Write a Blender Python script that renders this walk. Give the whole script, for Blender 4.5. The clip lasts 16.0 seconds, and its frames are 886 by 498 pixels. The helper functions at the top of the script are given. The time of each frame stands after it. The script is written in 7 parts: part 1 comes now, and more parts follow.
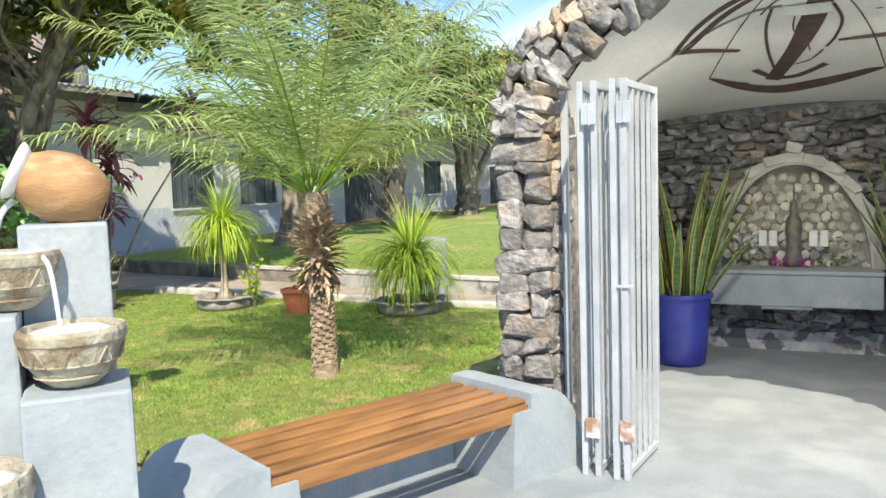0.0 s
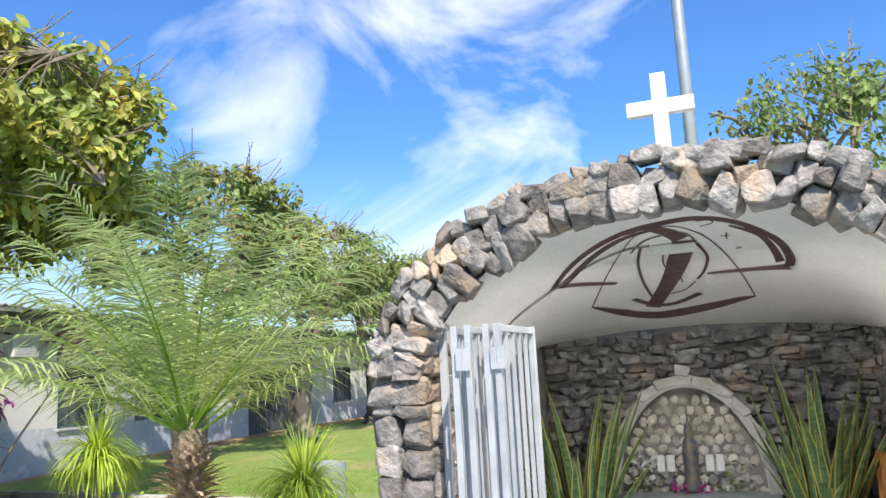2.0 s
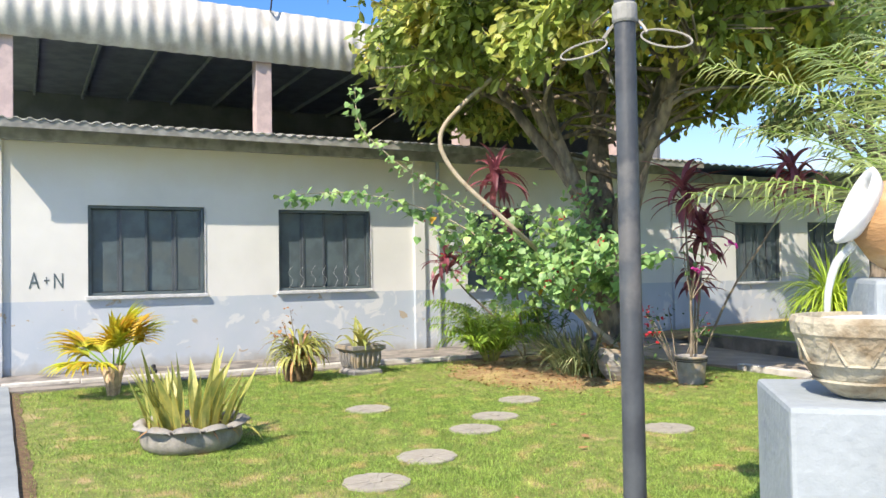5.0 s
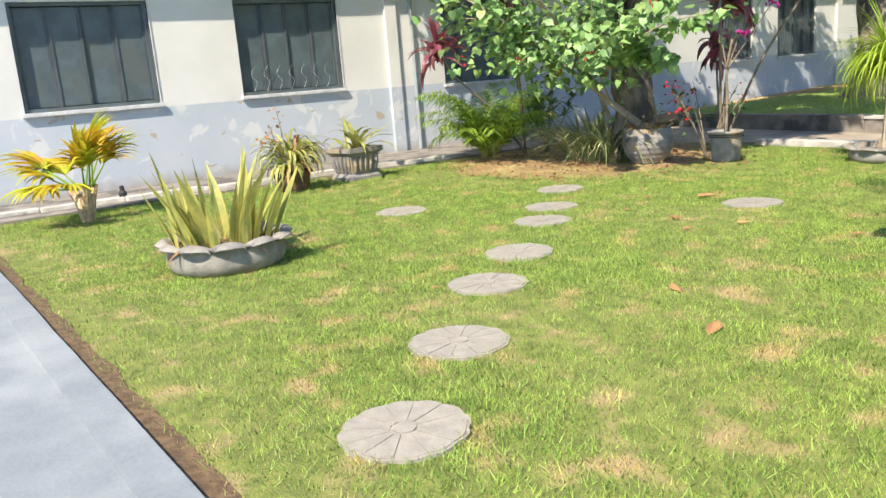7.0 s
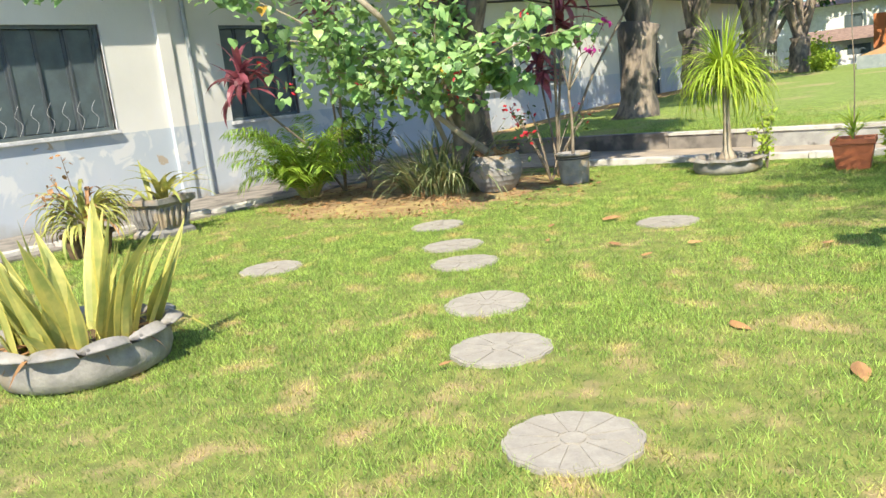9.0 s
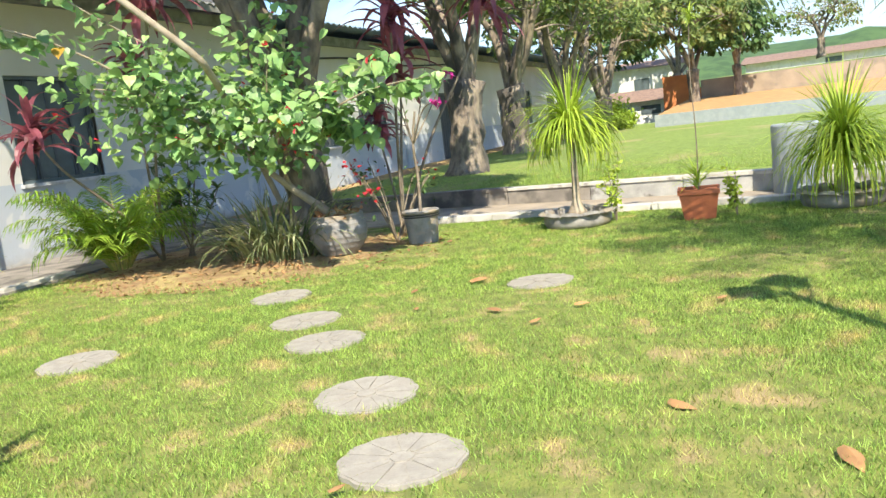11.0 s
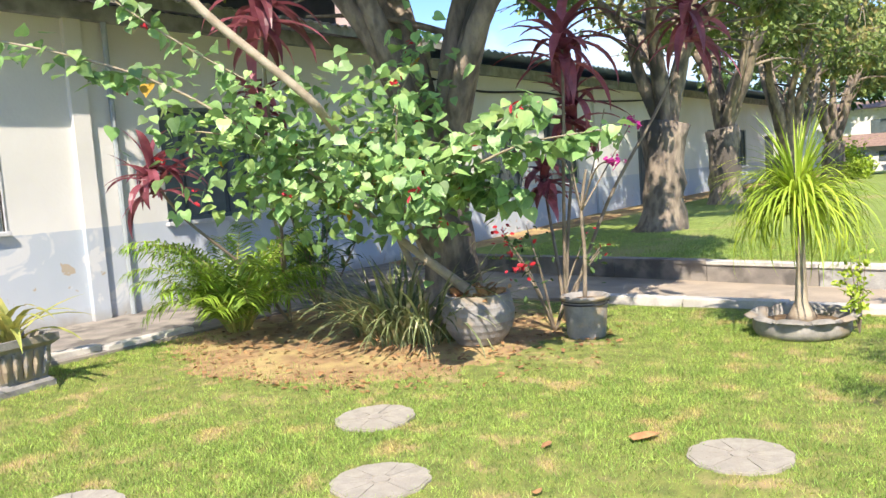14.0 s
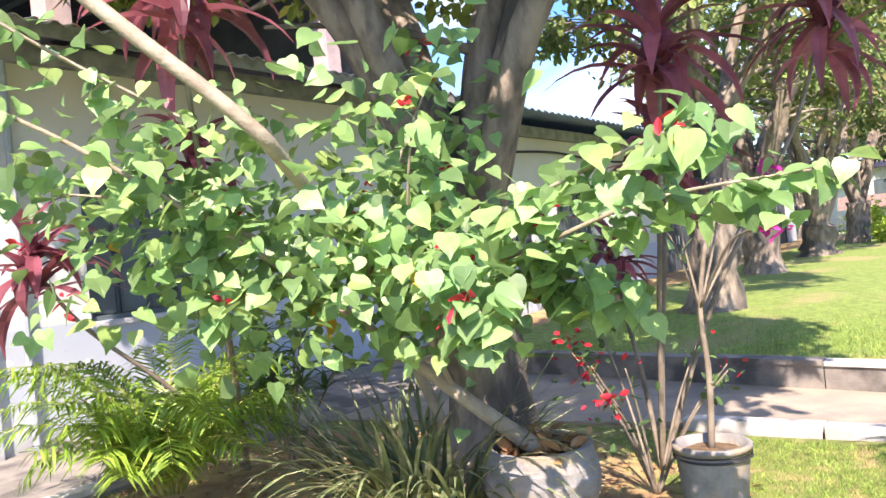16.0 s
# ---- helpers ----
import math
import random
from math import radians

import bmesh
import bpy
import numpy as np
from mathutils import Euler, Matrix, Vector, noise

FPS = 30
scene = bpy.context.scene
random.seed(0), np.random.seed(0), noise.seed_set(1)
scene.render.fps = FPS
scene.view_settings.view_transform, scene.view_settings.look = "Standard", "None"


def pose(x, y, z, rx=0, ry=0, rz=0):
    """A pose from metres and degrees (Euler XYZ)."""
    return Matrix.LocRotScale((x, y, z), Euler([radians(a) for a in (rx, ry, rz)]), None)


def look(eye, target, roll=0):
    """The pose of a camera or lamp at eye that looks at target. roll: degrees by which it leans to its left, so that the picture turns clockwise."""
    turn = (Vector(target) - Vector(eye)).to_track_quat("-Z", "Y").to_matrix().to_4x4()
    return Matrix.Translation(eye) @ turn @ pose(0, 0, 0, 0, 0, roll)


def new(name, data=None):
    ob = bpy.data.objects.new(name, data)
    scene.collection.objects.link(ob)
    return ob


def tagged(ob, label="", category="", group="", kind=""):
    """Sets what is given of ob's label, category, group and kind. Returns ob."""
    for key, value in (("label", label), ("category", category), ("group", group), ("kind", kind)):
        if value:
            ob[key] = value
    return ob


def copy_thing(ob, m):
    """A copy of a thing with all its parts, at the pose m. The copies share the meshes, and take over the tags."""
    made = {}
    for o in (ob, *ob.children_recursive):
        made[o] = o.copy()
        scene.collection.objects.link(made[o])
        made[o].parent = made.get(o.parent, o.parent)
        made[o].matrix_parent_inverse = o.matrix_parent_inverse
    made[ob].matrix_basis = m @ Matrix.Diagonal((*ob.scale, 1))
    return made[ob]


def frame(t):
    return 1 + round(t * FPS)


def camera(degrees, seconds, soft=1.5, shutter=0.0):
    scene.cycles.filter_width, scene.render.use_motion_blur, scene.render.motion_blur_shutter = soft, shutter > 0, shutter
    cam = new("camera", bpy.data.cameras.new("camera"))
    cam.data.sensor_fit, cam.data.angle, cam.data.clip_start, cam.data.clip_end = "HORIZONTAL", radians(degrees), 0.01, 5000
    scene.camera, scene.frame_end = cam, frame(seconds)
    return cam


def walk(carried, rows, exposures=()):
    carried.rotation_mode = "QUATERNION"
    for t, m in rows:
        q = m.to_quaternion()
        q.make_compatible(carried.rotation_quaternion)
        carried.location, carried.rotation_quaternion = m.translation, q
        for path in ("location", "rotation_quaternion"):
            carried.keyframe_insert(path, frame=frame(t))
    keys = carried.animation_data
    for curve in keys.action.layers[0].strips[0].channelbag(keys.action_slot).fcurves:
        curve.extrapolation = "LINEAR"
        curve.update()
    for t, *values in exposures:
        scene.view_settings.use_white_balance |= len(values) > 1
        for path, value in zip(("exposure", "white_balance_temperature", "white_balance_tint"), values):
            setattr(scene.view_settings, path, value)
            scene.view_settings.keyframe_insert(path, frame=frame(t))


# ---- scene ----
cam = camera(58.2, 16.0)
PATH = [
    (0, (-0.405, -0.198, 1.619), (-1.272, 1.596, 1.446), -1.8),
    (0.5, (-0.362, -0.155, 1.639), (-1.018, 1.732, 1.546), -1.6),
    (1, (-0.296, -0.032, 1.691), (-0.808, 1.9, 1.763), -1.9),
    (1.5, (-0.247, 0.031, 1.741), (-0.72, 1.958, 1.994), -2.4),
    (2, (-0.262, 0.043, 1.856), (-0.911, 1.909, 2.171), -3.0),
    (2.5, (-0.38, 0.062, 1.819), (-1.448, 1.716, 2.172), -2.3),
    (3, (-0.514, -0.02, 1.79), (-1.855, 1.426, 2.123), -1.5),
    (3.5, (-0.668, -0.072, 1.755), (-2.164, 1.223, 2.05), -0.8),
    (4, (-0.931, -0.123, 1.721), (-2.591, 0.969, 1.945), -0.7),
    (4.2, (-1.055, -0.154, 1.697), (-2.766, 0.864, 1.889), -0.8),
    (6.3, (-2.523, -0.542, 1.346), (-4.282, 0.398, 1.1833), -3.4),
    (6.5, (-2.682, -0.642, 1.328), (-4.418, 0.33, 1.1103), -3.6),
    (7, (-3.159, -0.793, 1.279), (-4.79, 0.284, 0.8533), -4.5),
    (7.5, (-3.643, -0.844, 1.315), (-5.17, 0.362, 0.8463), -4.7),
    (8, (-4.089, -0.955, 1.316), (-5.4871, 0.4041, 0.8633), -4.9),
    (8.5, (-4.492, -1.041, 1.305), (-5.7895, 0.4225, 0.8833), -5.8),
    (9, (-4.976, -1.013, 1.248), (-6.1513, 0.5593, 0.8573), -6.4),
    (9.5, (-5.314, -1.083, 1.238), (-6.335, 0.593, 0.8473), -6.2),
    (10, (-5.523, -0.981, 1.215), (-6.377, 0.787, 0.8253), -6.1),
    (10.2, (-5.61, -0.851, 1.225), (-6.399, 0.948, 0.8443), -6.4),
    (12.3, (-5.663, 0.053, 1.153), (-6.5, 1.862, 0.984), -8.1),
    (12.5, (-5.687, 0.194, 1.157), (-6.576, 1.974, 0.954), -7.6),
    (13, (-5.839, 0.629, 1.312), (-6.856, 2.326, 1.018), -6.7),
    (13.5, (-5.901, 1.049, 1.427), (-7.037, 2.681, 1.21), -5.5),
    (14, (-6.133, 1.345, 1.453), (-7.333, 2.935, 1.273), -4.1),
    (14.5, (-6.559, 1.752, 1.511), (-7.784, 3.326, 1.367), -3.6),
    (15, (-7.043, 2.312, 1.485), (-8.27, 3.889, 1.391), -3.4),
    (15.5, (-7.5, 2.749, 1.495), (-8.71, 4.341, 1.434), -3.2),
    (16, (-7.855, 3.209, 1.54), (-9.019, 4.835, 1.533), -5.4),
]
walk(cam, [(t, look(eye, target, roll)) for t, eye, target, roll in PATH], [(0, 1.50, 7300, 8), (1, 1.46, 7000, 10), (3, 1.36, 6900, 13), (4, 1.48, 7200, 13), (6.5, 1.55, 7300, 12), (7.5, 1.59, 7400, 10), (10, 1.70, 7400, 8), (13, 1.72, 7200, 11), (14.5, 1.80, 7200, 17), (15.2, 1.96, 7200, 21), (16, 2.14, 7100, 24)])

# ---- light ----
SUN_FROM = Vector((0.47, -0.81, 1.0)).normalized()
world = bpy.data.worlds.new("sky")
scene.world = world
world.use_nodes = True
wn, wl = world.node_tree.nodes, world.node_tree.links
wn.clear()
sky = wn.new("ShaderNodeTexSky")
sky.sky_type = "NISHITA"
sky.sun_disc = False
sky.sun_elevation = math.asin(SUN_FROM.z)
sky.sun_rotation = math.atan2(SUN_FROM.x, SUN_FROM.y)
sky.air_density, sky.dust_density, sky.ozone_density = 1.0, 0.1, 1.4
tc = wn.new("ShaderNodeTexCoord")
stretch = wn.new("ShaderNodeMapping")
stretch.inputs["Scale"].default_value = (1.9, 1.9, 3.4)
stretch.inputs["Rotation"].default_value = (0.15, 0.25, 0.6)
cl = wn.new("ShaderNodeTexNoise")
cl.inputs["Scale"].default_value, cl.inputs["Detail"].default_value, cl.inputs["Roughness"].default_value = 1.5, 9.0, 0.55
cl.inputs["Distortion"].default_value = 0.7
bank = wn.new("ShaderNodeVectorMath")
bank.operation = "DOT_PRODUCT"
bank.inputs[1].default_value = (-0.44, 0.82, 0.36)
lift = wn.new("ShaderNodeMapRange")
lift.interpolation_type = "SMOOTHSTEP"
lift.inputs["From Min"].default_value, lift.inputs["From Max"].default_value = 0.84, 0.985
lift.inputs["To Min"].default_value, lift.inputs["To Max"].default_value = 0.04, 0.05
total = wn.new("ShaderNodeMath")
# a clear stretch of deep blue above the long building
clear = wn.new("ShaderNodeVectorMath")
clear.operation = "DOT_PRODUCT"
clear.inputs[1].default_value = (-0.90, 0.36, 0.25)
thin = wn.new("ShaderNodeMapRange")
thin.interpolation_type = "SMOOTHSTEP"
thin.inputs["From Min"].default_value, thin.inputs["From Max"].default_value = 0.80, 0.95
thin.inputs["To Min"].default_value, thin.inputs["To Max"].default_value = 0.0, -0.22
drift = wn.new("ShaderNodeMath")
# and another over the shrine
clear_b = wn.new("ShaderNodeVectorMath")
clear_b.operation = "DOT_PRODUCT"
clear_b.inputs[1].default_value = (0.22, 0.90, 0.38)
thin_b = wn.new("ShaderNodeMapRange")
thin_b.interpolation_type = "SMOOTHSTEP"
thin_b.inputs["From Min"].default_value, thin_b.inputs["From Max"].default_value = 0.88, 0.98
thin_b.inputs["To Min"].default_value, thin_b.inputs["To Max"].default_value = 0.0, -0.14
drift_b = wn.new("ShaderNodeMath")
ramp = wn.new("ShaderNodeValToRGB")
ramp.color_ramp.elements[0].position, ramp.color_ramp.elements[1].position = 0.50, 0.74
ramp.color_ramp.elements[0].color, ramp.color_ramp.elements[1].color = (0, 0, 0, 1), (1, 1, 1, 1)
cm = wn.new("ShaderNodeMix")
cm.data_type = "RGBA"
cm.inputs[7].default_value = (3.7, 3.95, 4.2, 1)
bg = wn.new("ShaderNodeBackground")
bg.inputs["Strength"].default_value = 0.142
wo = wn.new("ShaderNodeOutputWorld")
wl.new(tc.outputs["Generated"], stretch.inputs["Vector"])
wl.new(stretch.outputs["Vector"], cl.inputs["Vector"])
wl.new(tc.outputs["Generated"], bank.inputs[0])
wl.new(bank.outputs["Value"], lift.inputs["Value"])
wl.new(cl.outputs["Fac"], total.inputs[0])
wl.new(lift.outputs["Result"], total.inputs[1])
wl.new(tc.outputs["Generated"], clear.inputs[0])
wl.new(clear.outputs["Value"], thin.inputs["Value"])
wl.new(total.outputs[0], drift.inputs[0])
wl.new(thin.outputs["Result"], drift.inputs[1])
wl.new(tc.outputs["Generated"], clear_b.inputs[0])
wl.new(clear_b.outputs["Value"], thin_b.inputs["Value"])
wl.new(drift.outputs[0], drift_b.inputs[0])
wl.new(thin_b.outputs["Result"], drift_b.inputs[1])
wl.new(drift_b.outputs[0], ramp.inputs["Fac"])
wl.new(ramp.outputs["Color"], cm.inputs[0])
tone = wn.new("ShaderNodeMix")
tone.data_type, tone.blend_type = "RGBA", "MULTIPLY"
tone.inputs[0].default_value = 1.0
tone.inputs[7].default_value = (0.21, 0.41, 0.66, 1)
wl.new(sky.outputs["Color"], tone.inputs[6])
wl.new(tone.outputs[2], cm.inputs[6])
# pale haze low over the horizon
rise_z = wn.new("ShaderNodeSeparateXYZ")
wl.new(tc.outputs["Generated"], rise_z.inputs[0])
veil = wn.new("ShaderNodeMapRange")
veil.interpolation_type = "SMOOTHSTEP"
veil.inputs["From Min"].default_value, veil.inputs["From Max"].default_value = 0.0, 0.30
veil.inputs["To Min"].default_value, veil.inputs["To Max"].default_value = 0.8, 0.0
wl.new(rise_z.outputs["Z"], veil.inputs["Value"])
haze = wn.new("ShaderNodeMix")
haze.data_type = "RGBA"
haze.inputs[7].default_value = (2.1, 2.5, 2.9, 1)
wl.new(veil.outputs["Result"], haze.inputs[0])
wl.new(cm.outputs[2], haze.inputs[6])
wl.new(haze.outputs[2], bg.inputs["Color"])
wl.new(bg.outputs["Background"], wo.inputs["Surface"])
sun_data = bpy.data.lights.new("sun", "SUN")
sun_data.energy, sun_data.angle, sun_data.color = 2.5, radians(0.53), (1.0, 0.95, 0.86)
sun = new("sun", sun_data)
sun.matrix_world = look(SUN_FROM * 60, (0, 0, 0))

# ---- materials ----
def mat(name, a, b=None, scale=6.0, rough=0.7, bump=0.15, fine=60.0, metal=0.0, spread=(0.35, 0.65), c=None, cscale=1.2, ccut=(0.52, 0.66),
        rnd=0.0, island=0.0, trans=0.0, spec=None, stretch3=(1, 1, 1)):
    """A surface of two colours mixed by noise at two scales, with a third in large patches, and a fine relief."""
    m = bpy.data.materials.new(name)
    m.use_nodes = True
    n, l = m.node_tree.nodes, m.node_tree.links
    p = n["Principled BSDF"]
    p.inputs["Roughness"].default_value, p.inputs["Metallic"].default_value = rough, metal
    if spec is not None:
        p.inputs["Specular IOR Level"].default_value = spec
    b = b or tuple(0.8 * v for v in a)
    geo = n.new("ShaderNodeNewGeometry")
    mp = n.new("ShaderNodeMapping")
    mp.inputs["Scale"].default_value = stretch3
    l.new(geo.outputs["Position"], mp.inputs["Vector"])

    def noise_at(s, detail=5.0):
        t = n.new("ShaderNodeTexNoise")
        t.inputs["Scale"].default_value, t.inputs["Detail"].default_value = s, detail
        l.new(mp.outputs["Vector"], t.inputs["Vector"])
        return t.outputs["Fac"]

    def ramped(src, lo, hi):
        r = n.new("ShaderNodeMapRange")
        r.interpolation_type = "SMOOTHSTEP"
        r.inputs["From Min"].default_value, r.inputs["From Max"].default_value = lo, hi
        l.new(src, r.inputs["Value"])
        return r.outputs["Result"]

    def mixed(f, x, y, mode="MIX"):
        k = n.new("ShaderNodeMix")
        k.data_type, k.blend_type = "RGBA", mode
        if isinstance(f, float):
            k.inputs[0].default_value = f
        else:
            l.new(f, k.inputs[0])
        for slot, v in ((6, x), (7, y)):
            if isinstance(v, tuple):
                k.inputs[slot].default_value = (*v, 1)
            else:
                l.new(v, k.inputs[slot])
        return k.outputs[2]

    col = mixed(ramped(noise_at(scale), *spread), tuple(a), tuple(b))
    if c:
        col = mixed(ramped(noise_at(cscale, 7.0), *ccut), col, tuple(c))
    grain = noise_at(fine, 3.0)
    g = n.new("ShaderNodeMapRange")
    g.inputs["To Min"].default_value, g.inputs["To Max"].default_value = 0.86, 1.14
    l.new(grain, g.inputs["Value"])
    col = mixed(1.0, col, g.outputs["Result"], "MULTIPLY")
    for amount, node, out in ((rnd, "ShaderNodeObjectInfo", "Random"), (island, "ShaderNodeNewGeometry", "Random Per Island")):
        if amount:
            o = n.new(node)
            r = n.new("ShaderNodeMapRange")
            r.inputs["To Min"].default_value, r.inputs["To Max"].default_value = 1 - amount, 1 + amount
            l.new(o.outputs[out], r.inputs["Value"])
            col = mixed(1.0, col, r.outputs["Result"], "MULTIPLY")
    l.new(col, p.inputs["Base Color"])
    if bump:
        bp = n.new("ShaderNodeBump")
        bp.inputs["Strength"].default_value, bp.inputs["Distance"].default_value = bump, 0.02
        l.new(grain, bp.inputs["Height"])
        l.new(bp.outputs["Normal"], p.inputs["Normal"])
    if trans:
        t = n.new("ShaderNodeBsdfTranslucent")
        l.new(col, t.inputs["Color"])
        k = n.new("ShaderNodeMixShader")
        k.inputs[0].default_value = trans
        l.new(p.outputs[0], k.inputs[1])
        l.new(t.outputs[0], k.inputs[2])
        l.new(k.outputs[0], n["Material Output"].inputs["Surface"])
    return m


def wall_paint(name, cut=1.14):
    """White paint above a blue-grey dado, both scuffed, with a slightly uneven line between them and flaking patches on the dado."""
    m = bpy.data.materials.new(name)
    m.use_nodes = True
    n, l = m.node_tree.nodes, m.node_tree.links
    p = n["Principled BSDF"]
    p.inputs["Roughness"].default_value = 0.75
    geo = n.new("ShaderNodeNewGeometry")
    sep = n.new("ShaderNodeSeparateXYZ")
    l.new(geo.outputs["Position"], sep.inputs[0])

    def nz(s, d=6.0, dist=0.0):
        t = n.new("ShaderNodeTexNoise")
        t.inputs["Scale"].default_value, t.inputs["Detail"].default_value, t.inputs["Distortion"].default_value = s, d, dist
        l.new(geo.outputs["Position"], t.inputs["Vector"])
        return t.outputs["Fac"]

    def rng(src, lo, hi, a=0.0, b=1.0):
        r = n.new("ShaderNodeMapRange")
        r.inputs["From Min"].default_value, r.inputs["From Max"].default_value = lo, hi
        r.inputs["To Min"].default_value, r.inputs["To Max"].default_value = a, b
        l.new(src, r.inputs["Value"])
        return r.outputs["Result"]

    def op(kind, x, y):
        k = n.new("ShaderNodeMath")
        k.operation = kind
        for i, v in enumerate((x, y)):
            if isinstance(v, (int, float)):
                k.inputs[i].default_value = v
            else:
                l.new(v, k.inputs[i])
        return k.outputs[0]

    def mx(f, x, y):
        k = n.new("ShaderNodeMix")
        k.data_type = "RGBA"
        l.new(f, k.inputs[0])
        for s, v in ((6, x), (7, y)):
            if isinstance(v, tuple):
                k.inputs[s].default_value = (*v, 1)
            else:
                l.new(v, k.inputs[s])
        return k.outputs[2]
    white = mx(rng(nz(1.1), 0.35, 0.7), (0.70, 0.70, 0.675), (0.62, 0.62, 0.59))
    # yellower, slightly darker band under the eave
    high = rng(op("ADD", sep.outputs["Z"], op("MULTIPLY", nz(2.0), 0.5)), 3.15, 3.75)
    white = mx(high, white, (0.62, 0.57, 0.45))
    dado = mx(rng(nz(1.6), 0.35, 0.7), (0.44, 0.50, 0.56), (0.50, 0.54, 0.59))
    dado = mx(rng(nz(2.6, 9.0, 0.6), 0.585, 0.625), dado, (0.60, 0.62, 0.63))
    dado = mx(rng(nz(4.0, 9.0, 1.0), 0.68, 0.70), dado, (0.42, 0.36, 0.28))
    foot = rng(op("ADD", sep.outputs["Z"], op("MULTIPLY", nz(5.0), 0.3)), 0.36, 0.14)
    dado = mx(foot, dado, (0.36, 0.34, 0.31))
    edge = rng(op("ADD", sep.outputs["Z"], op("MULTIPLY", nz(9.0), 0.02)), cut + 0.006, cut + 0.014)
    col = mx(edge, dado, white)
    l.new(col, p.inputs["Base Color"])
    bp = n.new("ShaderNodeBump")
    bp.inputs["Strength"].default_value, bp.inputs["Distance"].default_value = 0.25, 0.01
    l.new(nz(24.0, 8.0), bp.inputs["Height"])
    l.new(bp.outputs["Normal"], p.inputs["Normal"])
    return m


M_WALL = wall_paint("painted_wall")
M_WHITE = mat("white_paint", (0.80, 0.80, 0.78), (0.70, 0.70, 0.67), 5, 0.6, 0.1, c=(0.5, 0.5, 0.47), cscale=3, ccut=(0.6, 0.75))
M_LAWN = mat("lawn_soil", (0.24, 0.265, 0.065), (0.15, 0.18, 0.045), 9, 0.95, 0.6, 90, c=(0.42, 0.31, 0.16), cscale=3.4, ccut=(0.50, 0.70))
M_BLADE = mat("grass_blade", (0.37, 0.51, 0.12), (0.25, 0.38, 0.085), 4, 0.7, 0.0, 30, c=(0.56, 0.46, 0.18), cscale=3.4, ccut=(0.51, 0.74), island=0.6, trans=0.38)
M_UPLAWN = mat("upper_lawn", (0.25, 0.34, 0.08), (0.17, 0.24, 0.05), 9, 0.95, 0.6, 120, c=(0.34, 0.31, 0.13), cscale=0.6, ccut=(0.52, 0.70))
M_EARTH = mat("bare_earth", (0.42, 0.27, 0.135), (0.29, 0.185, 0.095), 9, 0.95, 0.8, 70, c=(0.47, 0.36, 0.16), cscale=2.4, ccut=(0.46, 0.64))
M_TERRACE = mat("painted_terrace", (0.275, 0.305, 0.32), (0.235, 0.265, 0.28), 4, 0.55, 0.12, 50, c=(0.335, 0.365, 0.375), cscale=1.5, ccut=(0.5, 0.7))
M_TRIMBLUE = mat("grey_blue_paint", (0.345, 0.385, 0.405), (0.295, 0.335, 0.36), 5, 0.65, 0.2, 40, c=(0.42, 0.44, 0.44), cscale=2.5, ccut=(0.55, 0.7))
M_CONC = mat("old_concrete", (0.31, 0.28, 0.245), (0.22, 0.20, 0.18), 4, 0.9, 0.3, 70, c=(0.13, 0.12, 0.11), cscale=2.2, ccut=(0.5, 0.62))
M_DRIVE = mat("driveway_concrete", (0.42, 0.35, 0.27), (0.33, 0.28, 0.22), 2.5, 0.9, 0.25, 80, c=(0.27, 0.24, 0.20), cscale=1.3)
M_KERB = mat("whitewashed_kerb", (0.62, 0.60, 0.55), (0.47, 0.45, 0.41), 6, 0.85, 0.25, 60, c=(0.28, 0.26, 0.23), cscale=4, ccut=(0.56, 0.7))
M_SLAB = mat("stepping_stone", (0.38, 0.35, 0.295), (0.32, 0.295, 0.25), 14, 0.9, 0.3, 90, c=(0.34, 0.31, 0.26), cscale=5)
M_STONE = mat("field_stone", (0.36, 0.34, 0.32), (0.19, 0.18, 0.175), 14, 0.9, 1.0, 34, c=(0.40, 0.31, 0.225), cscale=3.4, ccut=(0.50, 0.66), rnd=0.40)
M_STONEIN = mat("stacked_stone", (0.29, 0.285, 0.28), (0.12, 0.12, 0.125), 12, 0.85, 0.9, 45, c=(0.30, 0.24, 0.19), cscale=3, ccut=(0.54, 0.68), rnd=0.45, island=0.3)
M_WASH = mat("flaking_whitewash", (0.66, 0.63, 0.62), (0.42, 0.40, 0.40), 7, 0.9, 0.4, 40, c=(0.17, 0.165, 0.165), cscale=6, ccut=(0.49, 0.56))
M_MORTAR = mat("mortar", (0.36, 0.34, 0.32), (0.25, 0.24, 0.225), 12, 0.95, 0.4, 60)
M_CEIL = mat("grey_plaster", (0.86, 0.86, 0.83), (0.80, 0.80, 0.78), 2, 0.8, 0.1, 40)
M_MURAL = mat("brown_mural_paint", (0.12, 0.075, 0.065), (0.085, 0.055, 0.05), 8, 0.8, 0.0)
M_STEEL = mat("white_gate_steel", (0.44, 0.47, 0.50), (0.36, 0.39, 0.42), 5, 0.4, 0.05, 60, c=(0.36, 0.22, 0.14), cscale=7, ccut=(0.70, 0.76))
M_RUST = mat("rusty_hinge", (0.62, 0.60, 0.58), (0.34, 0.20, 0.13), 18, 0.6, 0.2)
M_WOOD = mat("varnished_slat", (0.36, 0.17, 0.06), (0.22, 0.10, 0.035), 5, 0.35, 0.1, 40, island=0.15, rnd=0.15, stretch3=(1, 0.35, 6))
M_TEAK = mat("orange_wood", (0.66, 0.31, 0.08), (0.52, 0.23, 0.06), 6, 0.35, 0.08, 40, rnd=0.1)
M_BLUEPOT = mat("blue_glaze", (0.04, 0.06, 0.36), (0.03, 0.04, 0.26), 3, 0.22, 0.03)
